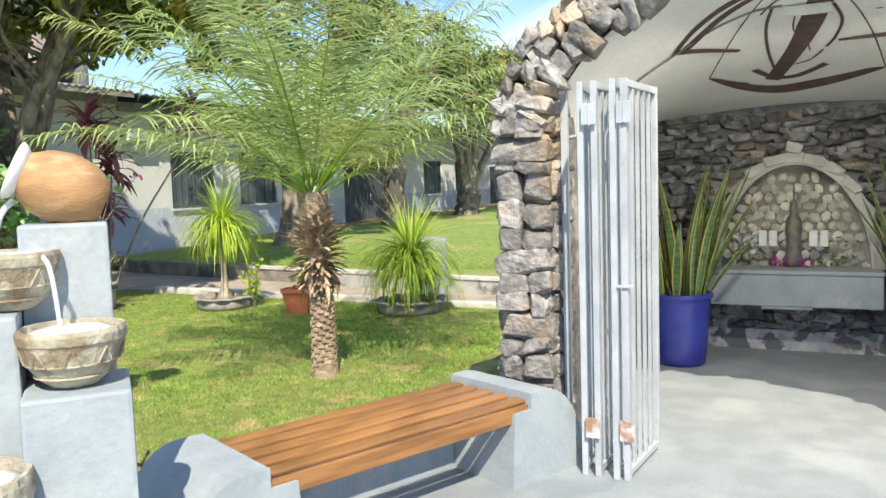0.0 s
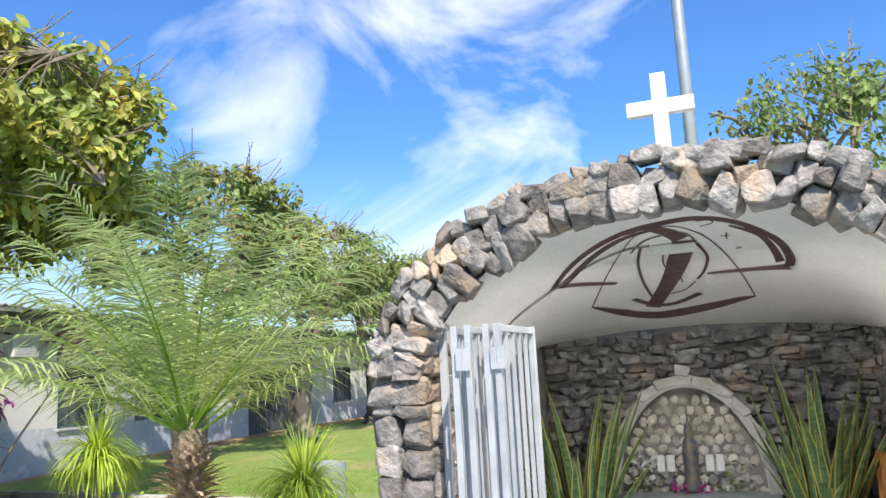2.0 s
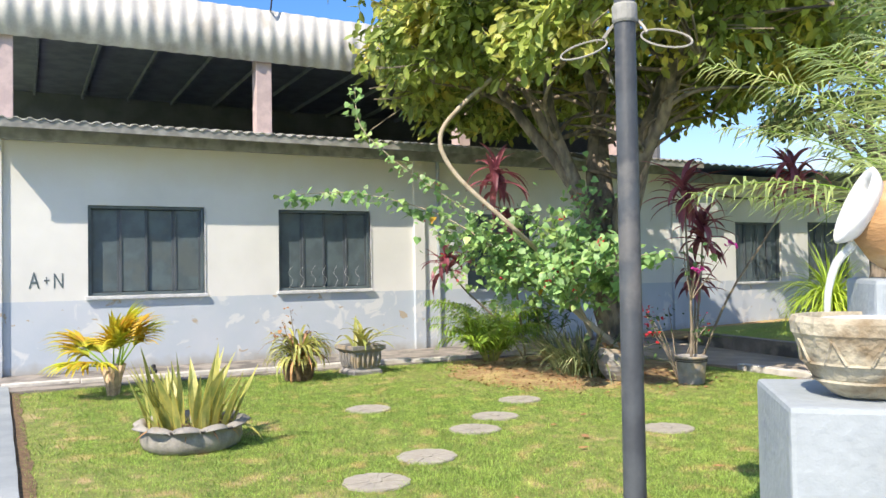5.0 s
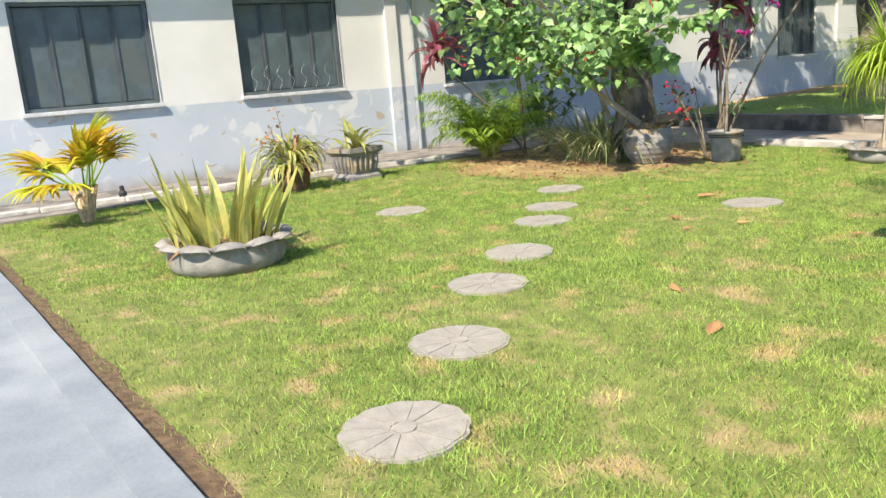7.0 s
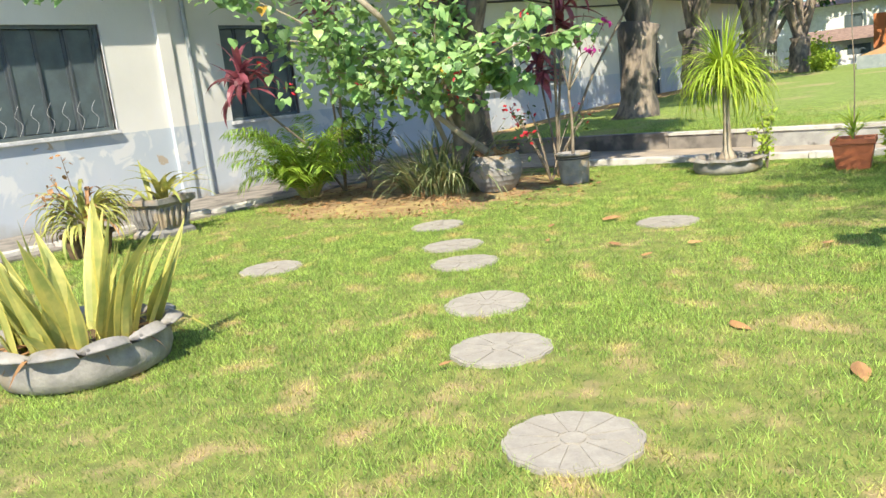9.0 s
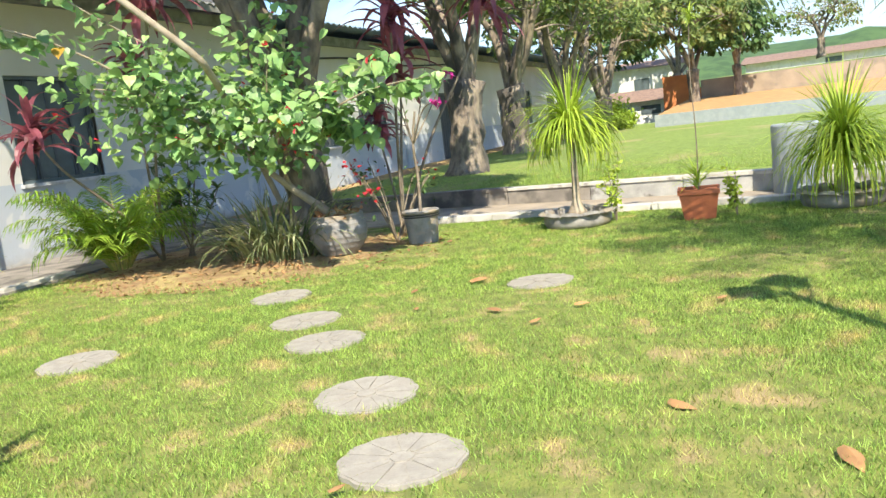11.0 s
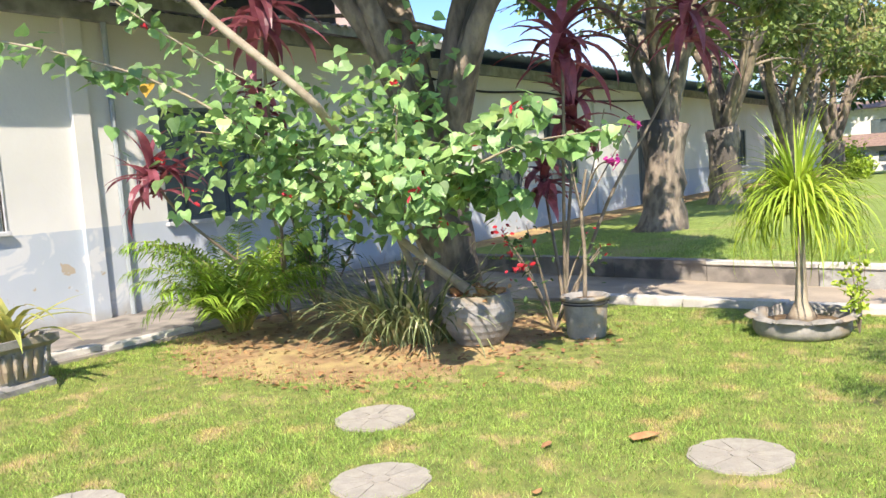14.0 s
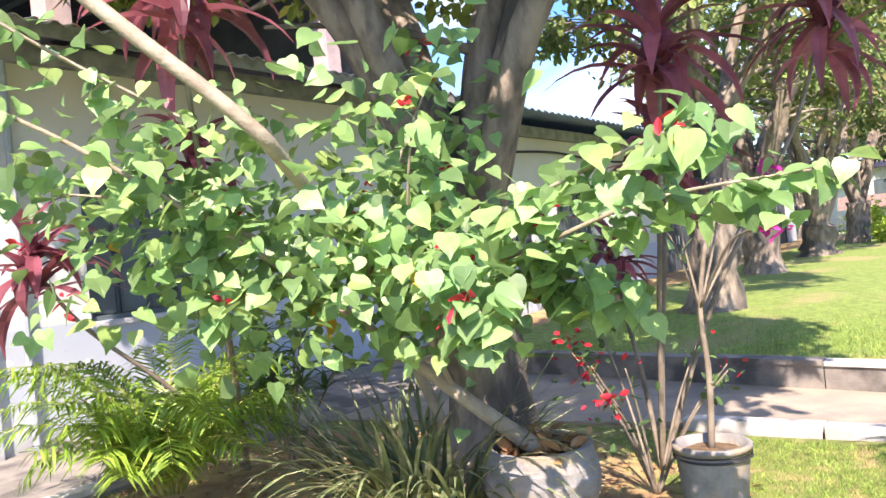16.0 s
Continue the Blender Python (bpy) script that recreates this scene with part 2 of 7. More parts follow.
M_TERRA = mat("terracotta_plastic", (0.52, 0.16, 0.07), (0.44, 0.13, 0.055), 5, 0.55, 0.05)
M_CLAY = mat("clay_jar", (0.44, 0.25, 0.11), (0.34, 0.185, 0.08), 6, 0.65, 0.2, 40, c=(0.50, 0.34, 0.19), cscale=5, ccut=(0.5, 0.66), stretch3=(1, 1, 3))
M_CEMBOWL = mat("weathered_bowl", (0.50, 0.45, 0.34), (0.36, 0.32, 0.24), 12, 0.85, 0.5, 50, c=(0.24, 0.18, 0.11), cscale=7, ccut=(0.50, 0.64))
M_GREYPOT = mat("grey_pot", (0.29, 0.28, 0.27), (0.21, 0.205, 0.20), 9, 0.8, 0.3, 50, c=(0.36, 0.29, 0.21), cscale=5, ccut=(0.5, 0.66))
M_TYRE = mat("grey_painted_tyre", (0.34, 0.32, 0.29), (0.22, 0.21, 0.195), 8, 0.7, 0.2, 60, c=(0.30, 0.25, 0.19), cscale=4)
M_RUBBER = mat("dark_rubber", (0.05, 0.05, 0.05), (0.03, 0.03, 0.03), 8, 0.7, 0.1)
M_SOIL = mat("potting_soil", (0.20, 0.13, 0.07), (0.11, 0.07, 0.04), 20, 0.95, 0.6, 60)
M_BARK = mat("tree_bark", (0.33, 0.27, 0.21), (0.16, 0.13, 0.105), 9, 0.95, 1.0, 22, c=(0.09, 0.08, 0.07), cscale=2.3, ccut=(0.52, 0.62), stretch3=(1, 1, 0.45))
M_TWIG = mat("grey_twig", (0.30, 0.25, 0.19), (0.20, 0.16, 0.12), 9, 0.9, 0.3)
M_VINE = mat("pale_vine", (0.42, 0.36, 0.27), (0.32, 0.26, 0.19), 9, 0.85, 0.3)
M_PALMTRUNK = mat("palm_trunk", (0.58, 0.43, 0.29), (0.37, 0.26, 0.17), 14, 0.95, 0.8, 50, island=0.4)
M_PALMBASE = mat("palm_foot", (0.42, 0.32, 0.22), (0.28, 0.21, 0.15), 14, 0.95, 0.8, 40, island=0.25)
M_IRON = mat("dark_post_paint", (0.075, 0.085, 0.095), (0.05, 0.056, 0.065), 6, 0.5, 0.1, 50, c=(0.12, 0.12, 0.12), cscale=5)
M_LAMPGLASS = mat("frosted_pane", (0.36, 0.38, 0.34), (0.28, 0.30, 0.27), 6, 0.2, 0.05, trans=0.3)
M_WIRE = mat("pale_conduit", (0.34, 0.32, 0.28), (0.26, 0.245, 0.22), 8, 0.6, 0.0)
M_CABLE = mat("black_cable", (0.03, 0.03, 0.035), (0.02, 0.02, 0.02), 8, 0.6, 0.0)
M_SHUTTER = mat("dark_shutter", (0.10, 0.135, 0.148), (0.075, 0.10, 0.11), 4, 0.45, 0.08, 60, c=(0.10, 0.12, 0.12), cscale=2.5)
M_ALU = mat("aluminium_sill", (0.62, 0.63, 0.64), (0.48, 0.49, 0.50), 9, 0.45, 0.3, 30)
# Indoor shade is put into this dark blue-grey wall colour.
M_INSIDESHADE = mat("interior_shade", (0.20, 0.21, 0.24), (0.14, 0.15, 0.175), 1.5, 0.9, 0.1)
# Roof sheet from below, with its shade included in the darker tone.
M_ROOFSHADE = mat("underside_shade", (0.28, 0.30, 0.35), (0.21, 0.23, 0.27), 3, 0.8, 0.1)
M_CORR = mat("corrugated_sheet", (0.58, 0.57, 0.54), (0.48, 0.47, 0.45), 3, 0.55, 0.08, 30, c=(0.38, 0.36, 0.33), cscale=2)
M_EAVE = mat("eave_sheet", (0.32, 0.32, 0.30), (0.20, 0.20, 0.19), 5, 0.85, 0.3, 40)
M_BLUEROOF = mat("pale_blue_roof", (0.42, 0.56, 0.66), (0.34, 0.48, 0.58), 4, 0.5, 0.1)
M_PINK = mat("pinkish_column", (0.56, 0.44, 0.43), (0.46, 0.36, 0.36), 6, 0.8, 0.15)
M_ORANGE = mat("orange_wall", (0.62, 0.22, 0.08), (0.52, 0.18, 0.07), 2, 0.8, 0.1)
M_OCHRE = mat("ochre_earth", (0.52, 0.31, 0.13), (0.42, 0.25, 0.11), 3, 0.95, 0.3)
M_TANWALL = mat("tan_retaining_wall", (0.44, 0.35, 0.26), (0.36, 0.29, 0.22), 1.5, 0.9, 0.2, c=(0.28, 0.24, 0.20), cscale=1.2)
M_ROOFTILE = mat("clay_roof", (0.30, 0.20, 0.15), (0.22, 0.145, 0.11), 6, 0.9, 0.3)
M_STREAM = bpy.data.materials.new("falling_water")
M_STREAM.use_nodes = True
_n, _l = M_STREAM.node_tree.nodes, M_STREAM.node_tree.links
_n["Principled BSDF"].inputs["Base Color"].default_value = (0.80, 0.84, 0.85, 1)
_n["Principled BSDF"].inputs["Roughness"].default_value = 0.15
_t, _k = _n.new("ShaderNodeBsdfTransparent"), _n.new("ShaderNodeMixShader")
_f = _n.new("ShaderNodeTexNoise")
_f.inputs["Scale"].default_value = 45.0
_l.new(_f.outputs["Fac"], _k.inputs[0])
_l.new(_n["Principled BSDF"].outputs[0], _k.inputs[1])
_l.new(_t.outputs[0], _k.inputs[2])
_l.new(_k.outputs[0], _n["Material Output"].inputs["Surface"])
M_WATER = mat("foaming_water", (0.86, 0.88, 0.88), (0.70, 0.76, 0.78), 20, 0.12, 0.6, 40)
M_GREENMETAL = mat("slate_gate", (0.085, 0.10, 0.115), (0.06, 0.075, 0.085), 3, 0.5, 0.1)
# leaves
M_TREELEAF = mat("tree_leaf", (0.40, 0.47, 0.12), (0.23, 0.31, 0.075), 1.2, 0.5, 0.0, 20, c=(0.60, 0.53, 0.12), cscale=1.3, ccut=(0.48, 0.68), island=0.45, trans=0.42)
M_TREELEAF2 = mat("dull_tree_leaf", (0.25, 0.33, 0.10), (0.15, 0.22, 0.065), 1.2, 0.6, 0.0, 20, c=(0.34, 0.28, 0.10), cscale=0.9, island=0.4, trans=0.35)
M_FARLEAF = mat("far_leaf", (0.11, 0.20, 0.06), (0.065, 0.125, 0.04), 0.6, 0.65, 0.0, 10, island=0.4, trans=0.25)
M_BOUG = mat("heart_leaf", (0.29, 0.47, 0.175), (0.19, 0.35, 0.125), 4, 0.42, 0.0, 30, c=(0.40, 0.55, 0.18), cscale=2.6, ccut=(0.5, 0.7), island=0.45, trans=0.36)
M_YLEAF = mat("yellow_leaf", (0.62, 0.38, 0.03), (0.50, 0.30, 0.03), 3, 0.6, 0.0, trans=0.3, island=0.2)
M_PALM = mat("palm_leaflet", (0.50, 0.60, 0.27), (0.36, 0.48, 0.18), 1.5, 0.42, 0.0, 20, c=(0.58, 0.62, 0.24), cscale=1.4, island=0.35, trans=0.45)
M_ARECA = mat("areca_leaflet", (0.33, 0.50, 0.07), (0.20, 0.36, 0.05), 3, 0.42, 0.0, 20, island=0.35, trans=0.4)
M_CYCAD = mat("yellow_fan", (0.56, 0.60, 0.07), (0.66, 0.44, 0.04), 3, 0.5, 0.0, 20, c=(0.66, 0.36, 0.05), cscale=2.6, ccut=(0.57, 0.70), island=0.25, trans=0.4)
M_PONY = mat("ponytail_leaf", (0.46, 0.58, 0.07), (0.30, 0.44, 0.05), 3, 0.5, 0.0, 20, island=0.3, trans=0.3)
M_SNAKE = mat("snake_leaf", (0.16, 0.27, 0.11), (0.08, 0.155, 0.065), 26, 0.4, 0.0, 40, island=0.25, trans=0.2, stretch3=(0.3, 0.3, 1.5))
M_SNAKEEDGE = mat("snake_leaf_edge", (0.64, 0.58, 0.16), (0.52, 0.48, 0.12), 6, 0.45, 0.0, trans=0.25)
M_SNAKEY = mat("sunburnt_snake_leaf", (0.50, 0.47, 0.14), (0.31, 0.35, 0.10), 9, 0.45, 0.0, 40, island=0.3, trans=0.25)
M_STRAP = mat("strap_leaf", (0.25, 0.30, 0.14), (0.14, 0.19, 0.08), 4, 0.5, 0.0, 20, c=(0.50, 0.48, 0.30), cscale=7, island=0.4, trans=0.3)
M_CORDY = mat("crimson_leaf", (0.42, 0.13, 0.17), (0.25, 0.075, 0.10), 4, 0.38, 0.0, 20, island=0.45, trans=0.45)
M_DRYLEAF = mat("dry_leaf", (0.44, 0.24, 0.10), (0.28, 0.145, 0.065), 9, 0.7, 0.1, 40, island=0.3, rnd=0.2)
M_RED = mat("red_bract", (0.62, 0.035, 0.045), (0.50, 0.02, 0.05), 9, 0.6, 0.0, island=0.2, trans=0.3)
M_MAGENTA = mat("magenta_bract", (0.66, 0.05, 0.36), (0.55, 0.04, 0.30), 9, 0.6, 0.0, island=0.2, trans=0.3)
M_GLASS = bpy.data.materials.new("clear_glass")
M_GLASS.use_nodes = True
_n, _l = M_GLASS.node_tree.nodes, M_GLASS.node_tree.links
_t, _g, _k = _n.new("ShaderNodeBsdfTransparent"), _n.new("ShaderNodeBsdfGlossy"), _n.new("ShaderNodeMixShader")
_g.inputs["Roughness"].default_value = 0.03
_k.inputs[0].default_value = 0.015
_l.new(_t.outputs[0], _k.inputs[1])
_l.new(_g.outputs[0], _k.inputs[2])
_l.new(_k.outputs[0], _n["Material Output"].inputs["Surface"])


# ---- mesh tools ----
class Mesh:
    """Vertices and faces gathered into one mesh."""

    def __init__(self):
        self.v, self.f, self.m = [], [], []

    def add(self, verts, faces, mi=0):
        k = len(self.v)
        self.v.extend([tuple(p) for p in verts])
        self.f.extend([tuple(i + k for i in f) for f in faces])
        self.m.extend([mi] * len(faces))
        return self

    def box(self, x0, x1, y0, y1, z0, z1, m=None, mi=0, bev=0.0):
        bm = bmesh.new()
        bmesh.ops.create_cube(bm, size=1.0)
        for q in bm.verts:
            q.co = Vector(((x0 + x1) / 2 + q.co.x * (x1 - x0), (y0 + y1) / 2 + q.co.y * (y1 - y0), (z0 + z1) / 2 + q.co.z * (z1 - z0)))
        if bev:
            bmesh.ops.bevel(bm, geom=bm.edges[:], offset=bev, segments=2, affect="EDGES", profile=0.6)
        return self.take(bm, m, mi)

    def take(self, bm, m=None, mi=0):
        if m is not None:
            bmesh.ops.transform(bm, matrix=m, verts=bm.verts)
        bm.verts.index_update()
        self.add([q.co for q in bm.verts], [[q.index for q in f.verts] for f in bm.faces], mi)
        bm.free()
        return self

    def tube(self, pts, radii, n=8, mi=0, caps=True):
        pts = [Vector(p) for p in pts]
        if isinstance(radii, (int, float)):
            radii = [radii] * len(pts)
        verts, faces = [], []
        side = None
        for i, p in enumerate(pts):
            d = (pts[min(i + 1, len(pts) - 1)] - pts[max(i - 1, 0)]).normalized()
            if side is None:
                side = d.orthogonal().normalized()
            side = (side - d * side.dot(d)).normalized()
            up = d.cross(side)
            for k in range(n):
                a = 2 * math.pi * k / n
                verts.append(p + (side * math.cos(a) + up * math.sin(a)) * radii[i])
        for i in range(len(pts) - 1):
            for k in range(n):
                faces.append((i * n + k, i * n + (k + 1) % n, (i + 1) * n + (k + 1) % n, (i + 1) * n + k))
        if caps:
            faces.append(tuple(range(n - 1, -1, -1)))
            faces.append(tuple((len(pts) - 1) * n + k for k in range(n)))
        return self.add(verts, faces, mi)

    def lathe(self, profile, n=32, centre=(0, 0, 0), mi=0, wob=None, m=None):
        """A profile of (radius, height) turned about z."""
        verts, faces = [], []
        for r, z in profile:
            for k in range(n):
                a = 2 * math.pi * k / n
                rr = r * (wob(a, z) if wob else 1)
                p = Vector((rr * math.cos(a), rr * math.sin(a), z))
                p = (m @ p) if m is not None else p
                verts.append(p + Vector(centre))
        for i in range(len(profile) - 1):
            for k in range(n):
                faces.append((i * n + k, i * n + (k + 1) % n, (i + 1) * n + (k + 1) % n, (i + 1) * n + k))
        faces.append(tuple(range(n - 1, -1, -1)))
        faces.append(tuple((len(profile) - 1) * n + k for k in range(n)))
        return self.add(verts, faces, mi)

    def prism(self, outline, z0, z1, m=None, mi=0):
        """An outline of (x, y) raised from z0 to z1."""
        k = len(outline)
        vs = [Vector((x, y, z)) for z in (z0, z1) for x, y in outline]
        if m is not None:
            vs = [m @ q for q in vs]
        return self.add(vs, [tuple(range(k - 1, -1, -1)), tuple(range(k, 2 * k))] + [(i, (i + 1) % k, k + (i + 1) % k, k + i) for i in range(k)], mi)

    def done(self, name, mats, parent=None, label="", smooth=False, category="", group="", kind=""):
        me = bpy.data.meshes.new(name)
        me.from_pydata(self.v, [], self.f)
        mats = mats if isinstance(mats, (list, tuple)) else [mats]
        for m in mats:
            me.materials.append(m)
        if len(mats) > 1:
            me.polygons.foreach_set("material_index", self.m)
        if smooth:
            me.polygons.foreach_set("use_smooth", [True] * len(me.polygons))
        me.update()
        ob = new(name, me)
        if parent:
            ob.parent = parent
        return tagged(ob, label, category, group, kind)


def thing(name, label, category, at=(0, 0, 0), rz=0.0, group="", kind=""):
    e = new(name)
    e.empty_display_size = 0.1
    e.matrix_world = pose(*at, 0, 0, rz)
    return tagged(e, label, category, group, kind)


def bez(a, b, c, n=10):
    a, b, c = Vector(a), Vector(b), Vector(c)
    return [a * (1 - t) ** 2 + b * 2 * t * (1 - t) + c * t * t for t in (i / (n - 1) for i in range(n))]


def smooth_path(pts, n=6):
    """A Catmull-Rom line through the points."""
    pts = [Vector(p) for p in pts]
    q = [pts[0]] + pts + [pts[-1]]
    out = []
    for i in range(len(pts) - 1):
        a, b, c, d = q[i:i + 4]
        for k in range(n):
            t = k / n
            out.append(0.5 * (2 * b + (c - a) * t + (2 * a - 5 * b + 4 * c - d) * t * t + (3 * b - a - 3 * c + d) * t ** 3))
    return out + [pts[-1]]


def taper(n, r0, r1, power=1.0):
    return [r0 + (r1 - r0) * (i / max(1, n - 1)) ** power for i in range(n)]


def leaf_cloud(mesh, centres, size, rng, kind="oval", mi=0, up=0.5, droop=0.0):
    """Leaves of three folded faces at the given places, facing about at random with a lean towards the sky."""
    for c in centres:
        s = size * rng.uniform(0.65, 1.3)
        if kind == "flat" or not droop:
            nrm = Vector((rng.gauss(0, 1), rng.gauss(0, 1), rng.gauss(0, 1) + up * 2)).normalized()
            d = nrm.cross(Vector((rng.gauss(0, 1), rng.gauss(0, 1), rng.gauss(0, 1)))).normalized()
        else:
            nrm = (Vector((rng.gauss(0, 0.75), rng.gauss(0, 0.75), rng.gauss(0, 0.6) + up)) + SUN_FROM * 0.9).normalized()
            down = Vector((rng.gauss(0, 0.55), rng.gauss(0, 0.55), -droop))
            d = (down - nrm * down.dot(nrm)).normalized()
        w = nrm.cross(d)
        c = Vector(c)
        if kind == "oval":
            bend = rng.uniform(0.05, 0.25)
            vs = [c, c + d * s * 0.28 + w * s * 0.22 + nrm * s * 0.06, c + d * s * 0.68 + w * s * 0.24 - nrm * s * bend * 0.3, c + d * s - nrm * s * bend,
                  c + d * s * 0.68 - w * s * 0.24 - nrm * s * bend * 0.3, c + d * s * 0.28 - w * s * 0.22 + nrm * s * 0.06]
            mesh.add(vs, [(0, 1, 2, 3), (0, 3, 4, 5)], mi)
        else:
            fold, dip = rng.uniform(-0.05, 0.22), rng.uniform(0.05, 0.22)
            half = ((-0.05, 0.14), (-0.06, 0.28), (0.03, 0.42), (0.20, 0.47), (0.42, 0.42), (0.64, 0.28), (0.84, 0.11))
            lft = [c + d * s * u + w * s * v + nrm * s * (v * fold - dip * max(0.0, u) ** 2) for u, v in half]
            rgt = [c + d * s * u - w * s * v + nrm * s * (v * fold - dip * max(0.0, u) ** 2) for u, v in half]
            tip = c + d * s * 1.04 - nrm * s * dip * 1.2
            mid = c + d * s * 0.45 - nrm * s * dip * 0.2
            k = len(half)
            mesh.add([c, mid, tip] + lft + rgt, [(0, 3, 4, 5, 6, 1), (1, 6, 7, 8, 9, 2), (0, 1, 3 + k + 3, 3 + k + 2, 3 + k + 1, 3 + k), (1, 2, 3 + k + 6, 3 + k + 5, 3 + k + 4, 3 + k + 3)], mi)


def blade(mesh, base, heading, length, width, rise, droop, mi=0, n=6, fold=0.15, edge_mi=None, twist=0.0, tip=0.05):
    """A strap leaf that rises at an angle and droops by an arc."""
    a = heading
    ang = rise
    p = Vector(base)
    left, mid, right = [], [], []
    for i in range(n + 1):
        t = i / n
        w = width * (0.55 + 0.9 * t * (1 - t) * 2) * (1 - t ** 3 * (1 - tip)) * 0.5
        fwd = Vector((math.cos(a) * math.cos(ang), math.sin(a) * math.cos(ang), math.sin(ang)))
        side = Vector((-math.sin(a + twist * t), math.cos(a + twist * t), 0))
        nrm = side.cross(fwd)
        left.append(p + side * w - nrm * w * fold)
        mid.append(p)
        right.append(p - side * w - nrm * w * fold)
        p = p + fwd * (length / n)
        ang -= droop / n
    k = n + 1
    fs = [(i, k + i, k + i + 1, i + 1) for i in range(n)] + [(k + i, 2 * k + i, 2 * k + i + 1, k + i + 1) for i in range(n)]
    mesh.add(left + mid + right, fs, mi)
    if edge_mi is not None:
        for row, sgn in ((left, 1), (right, -1)):
            vs, fs = [], []
            for i in range(n + 1):
                o = (row[i] - mid[i]) * 0.35
                vs += [row[i] + Vector((0, 0, 0.001)), row[i] + o]
            fs = [(2 * i, 2 * i + 1, 2 * i + 3, 2 * i + 2) for i in range(n)]
            mesh.add(vs, fs, edge_mi)


def frond(mesh, base, heading, length, rise, droop, leaf, pairs, mi=0, stem_mi=1, stem_r=0.012, sweep=0.9, hang=0.5, rng=random, width=0.016):
    """A feather leaf: an arching stalk with narrow leaflets on both sides."""
    p, ang = Vector(base), rise
    pts = []
    n = 14
    for i in range(n + 1):
        pts.append(p.copy())
        p = p + Vector((math.cos(heading) * math.cos(ang), math.sin(heading) * math.cos(ang), math.sin(ang))) * (length / n)
        ang -= droop / n * (0.5 + i / n)
    mesh.tube(pts, taper(n + 1, stem_r, 0.002), 4, stem_mi, False)
    side0 = Vector((-math.sin(heading), math.cos(heading), 0))
    for i in range(pairs):
        t = 0.16 + 0.84 * i / pairs
        k = min(n - 1, int(t * n))
        c = pts[k].lerp(pts[k + 1], t * n - k)
        fwd = (pts[k + 1] - pts[k]).normalized()
        nrm = side0.cross(fwd)
        ll = leaf * (0.45 + 1.6 * t * (1 - t) * 1.3) * rng.uniform(0.85, 1.1)
        for sgn in (1, -1):
            d = (side0 * sgn * rng.uniform(0.8, 1.0) + fwd * sweep * rng.uniform(0.6, 1.2) - nrm * rng.uniform(-0.35, 0.2)).normalized()
            m1 = c + d * ll * 0.55
            e = c + d * ll + Vector((0, 0, -hang * ll * rng.uniform(0.5, 1.2)))
            w = d.cross(nrm).normalized() * width * 0.5
            mesh.add([c - w * 0.5, c + w * 0.5, m1 + w, m1 - w, e], [(0, 1, 2, 3), (3, 2, 4)], mi)


# ---- ground ----
def sheet(name, pts, z, mats, label, parent=None, kind="structure", category="", thick=0.0):
    m = Mesh()
    if thick:
        m.prism(pts, z - thick, z)
    else:
        m.add([(x, y, z) for x, y in pts], [tuple(range(len(pts)))])
    return m.done(name, mats, parent, label, category=category, kind=kind)


def height(x, y):
    """The lie of the ground past the low wall."""
    t = min(1.0, max(0.0, (y - 10.0) / 25.0))
    return 0.22 + 0.22 * t


WALL_X = -15.24
ground = Mesh()
ground.add([(-900, -900, -0.35), (900, -900, -0.35), (900, 900, -0.35), (-900, 900, -0.35)], [(0, 1, 2, 3)])
ground.done("ground", M_UPLAWN, label="grassy ground reaching to the horizon", kind="structure", category="ground")

# the lawn, gently uneven
lm = Mesh()
nx, ny = 60, 56
for j in range(ny + 1):
    for i in range(nx + 1):
        x, y = -13.4 + i * (13.4 - 1.9) / nx, -0.45 + j * 9.45 / ny
        lm.v.append((x, y, 0.012 * noise.noise(Vector((x * 0.8, y * 0.8, 0)))))
lm.f = [(j * (nx + 1) + i, j * (nx + 1) + i + 1, (j + 1) * (nx + 1) + i + 1, (j + 1) * (nx + 1) + i) for j in range(ny) for i in range(nx)]
lm.m = [0] * len(lm.f)
lm.done("lawn", M_LAWN, label="sunlit lawn with worn brown patches", smooth=True, kind="structure", category="lawn")

sheet("terrace", [(-14.9, -0.52), (-14.9, -6), (6, -6), (6, 9.6), (-2.3, 9.6), (-2.3, 4.2), (-3.3, 2.4), (-3.3, 1.2), (-2.2, -0.1), (-5.5, -0.26)], 0.02, M_TERRACE,
      "pale grey-blue painted concrete terrace", category="pavement", thick=0.2)
edge = Mesh()
rim = [(-14.0 + 0.5 * i, -0.415 + 0.0125 * i + 0.012 * noise.noise(Vector((i * 0.7, 2, 0)))) for i in range(23)]
edge.prism(rim[::-1] + [(x, y - 0.16) for x, y in rim], -0.1, 0.045)
# Bare soil and the slab edge's shadow, drawn as one dark strip.
so = Mesh().add([(-13.9 + 10.9 * i / 60, -0.43 + 0.0245 * 10.9 * i / 60, 0.012) for i in range(61)] + [(-3.0 - 10.9 * i / 60, -0.03 - 0.0245 * 10.9 * i / 60 + 0.05 * noise.noise(Vector((i * 0.5, 0, 0))), 0.006) for i in range(61)], [tuple(range(122))])
so.done("soil_strip", M_SOIL, label="bare soil darkened with edge shade along the terrace", kind="structure", category="soil")
edge.done("kerb", M_TERRACE, label="painted concrete edging beside the lawn", kind="structure", category="kerb")

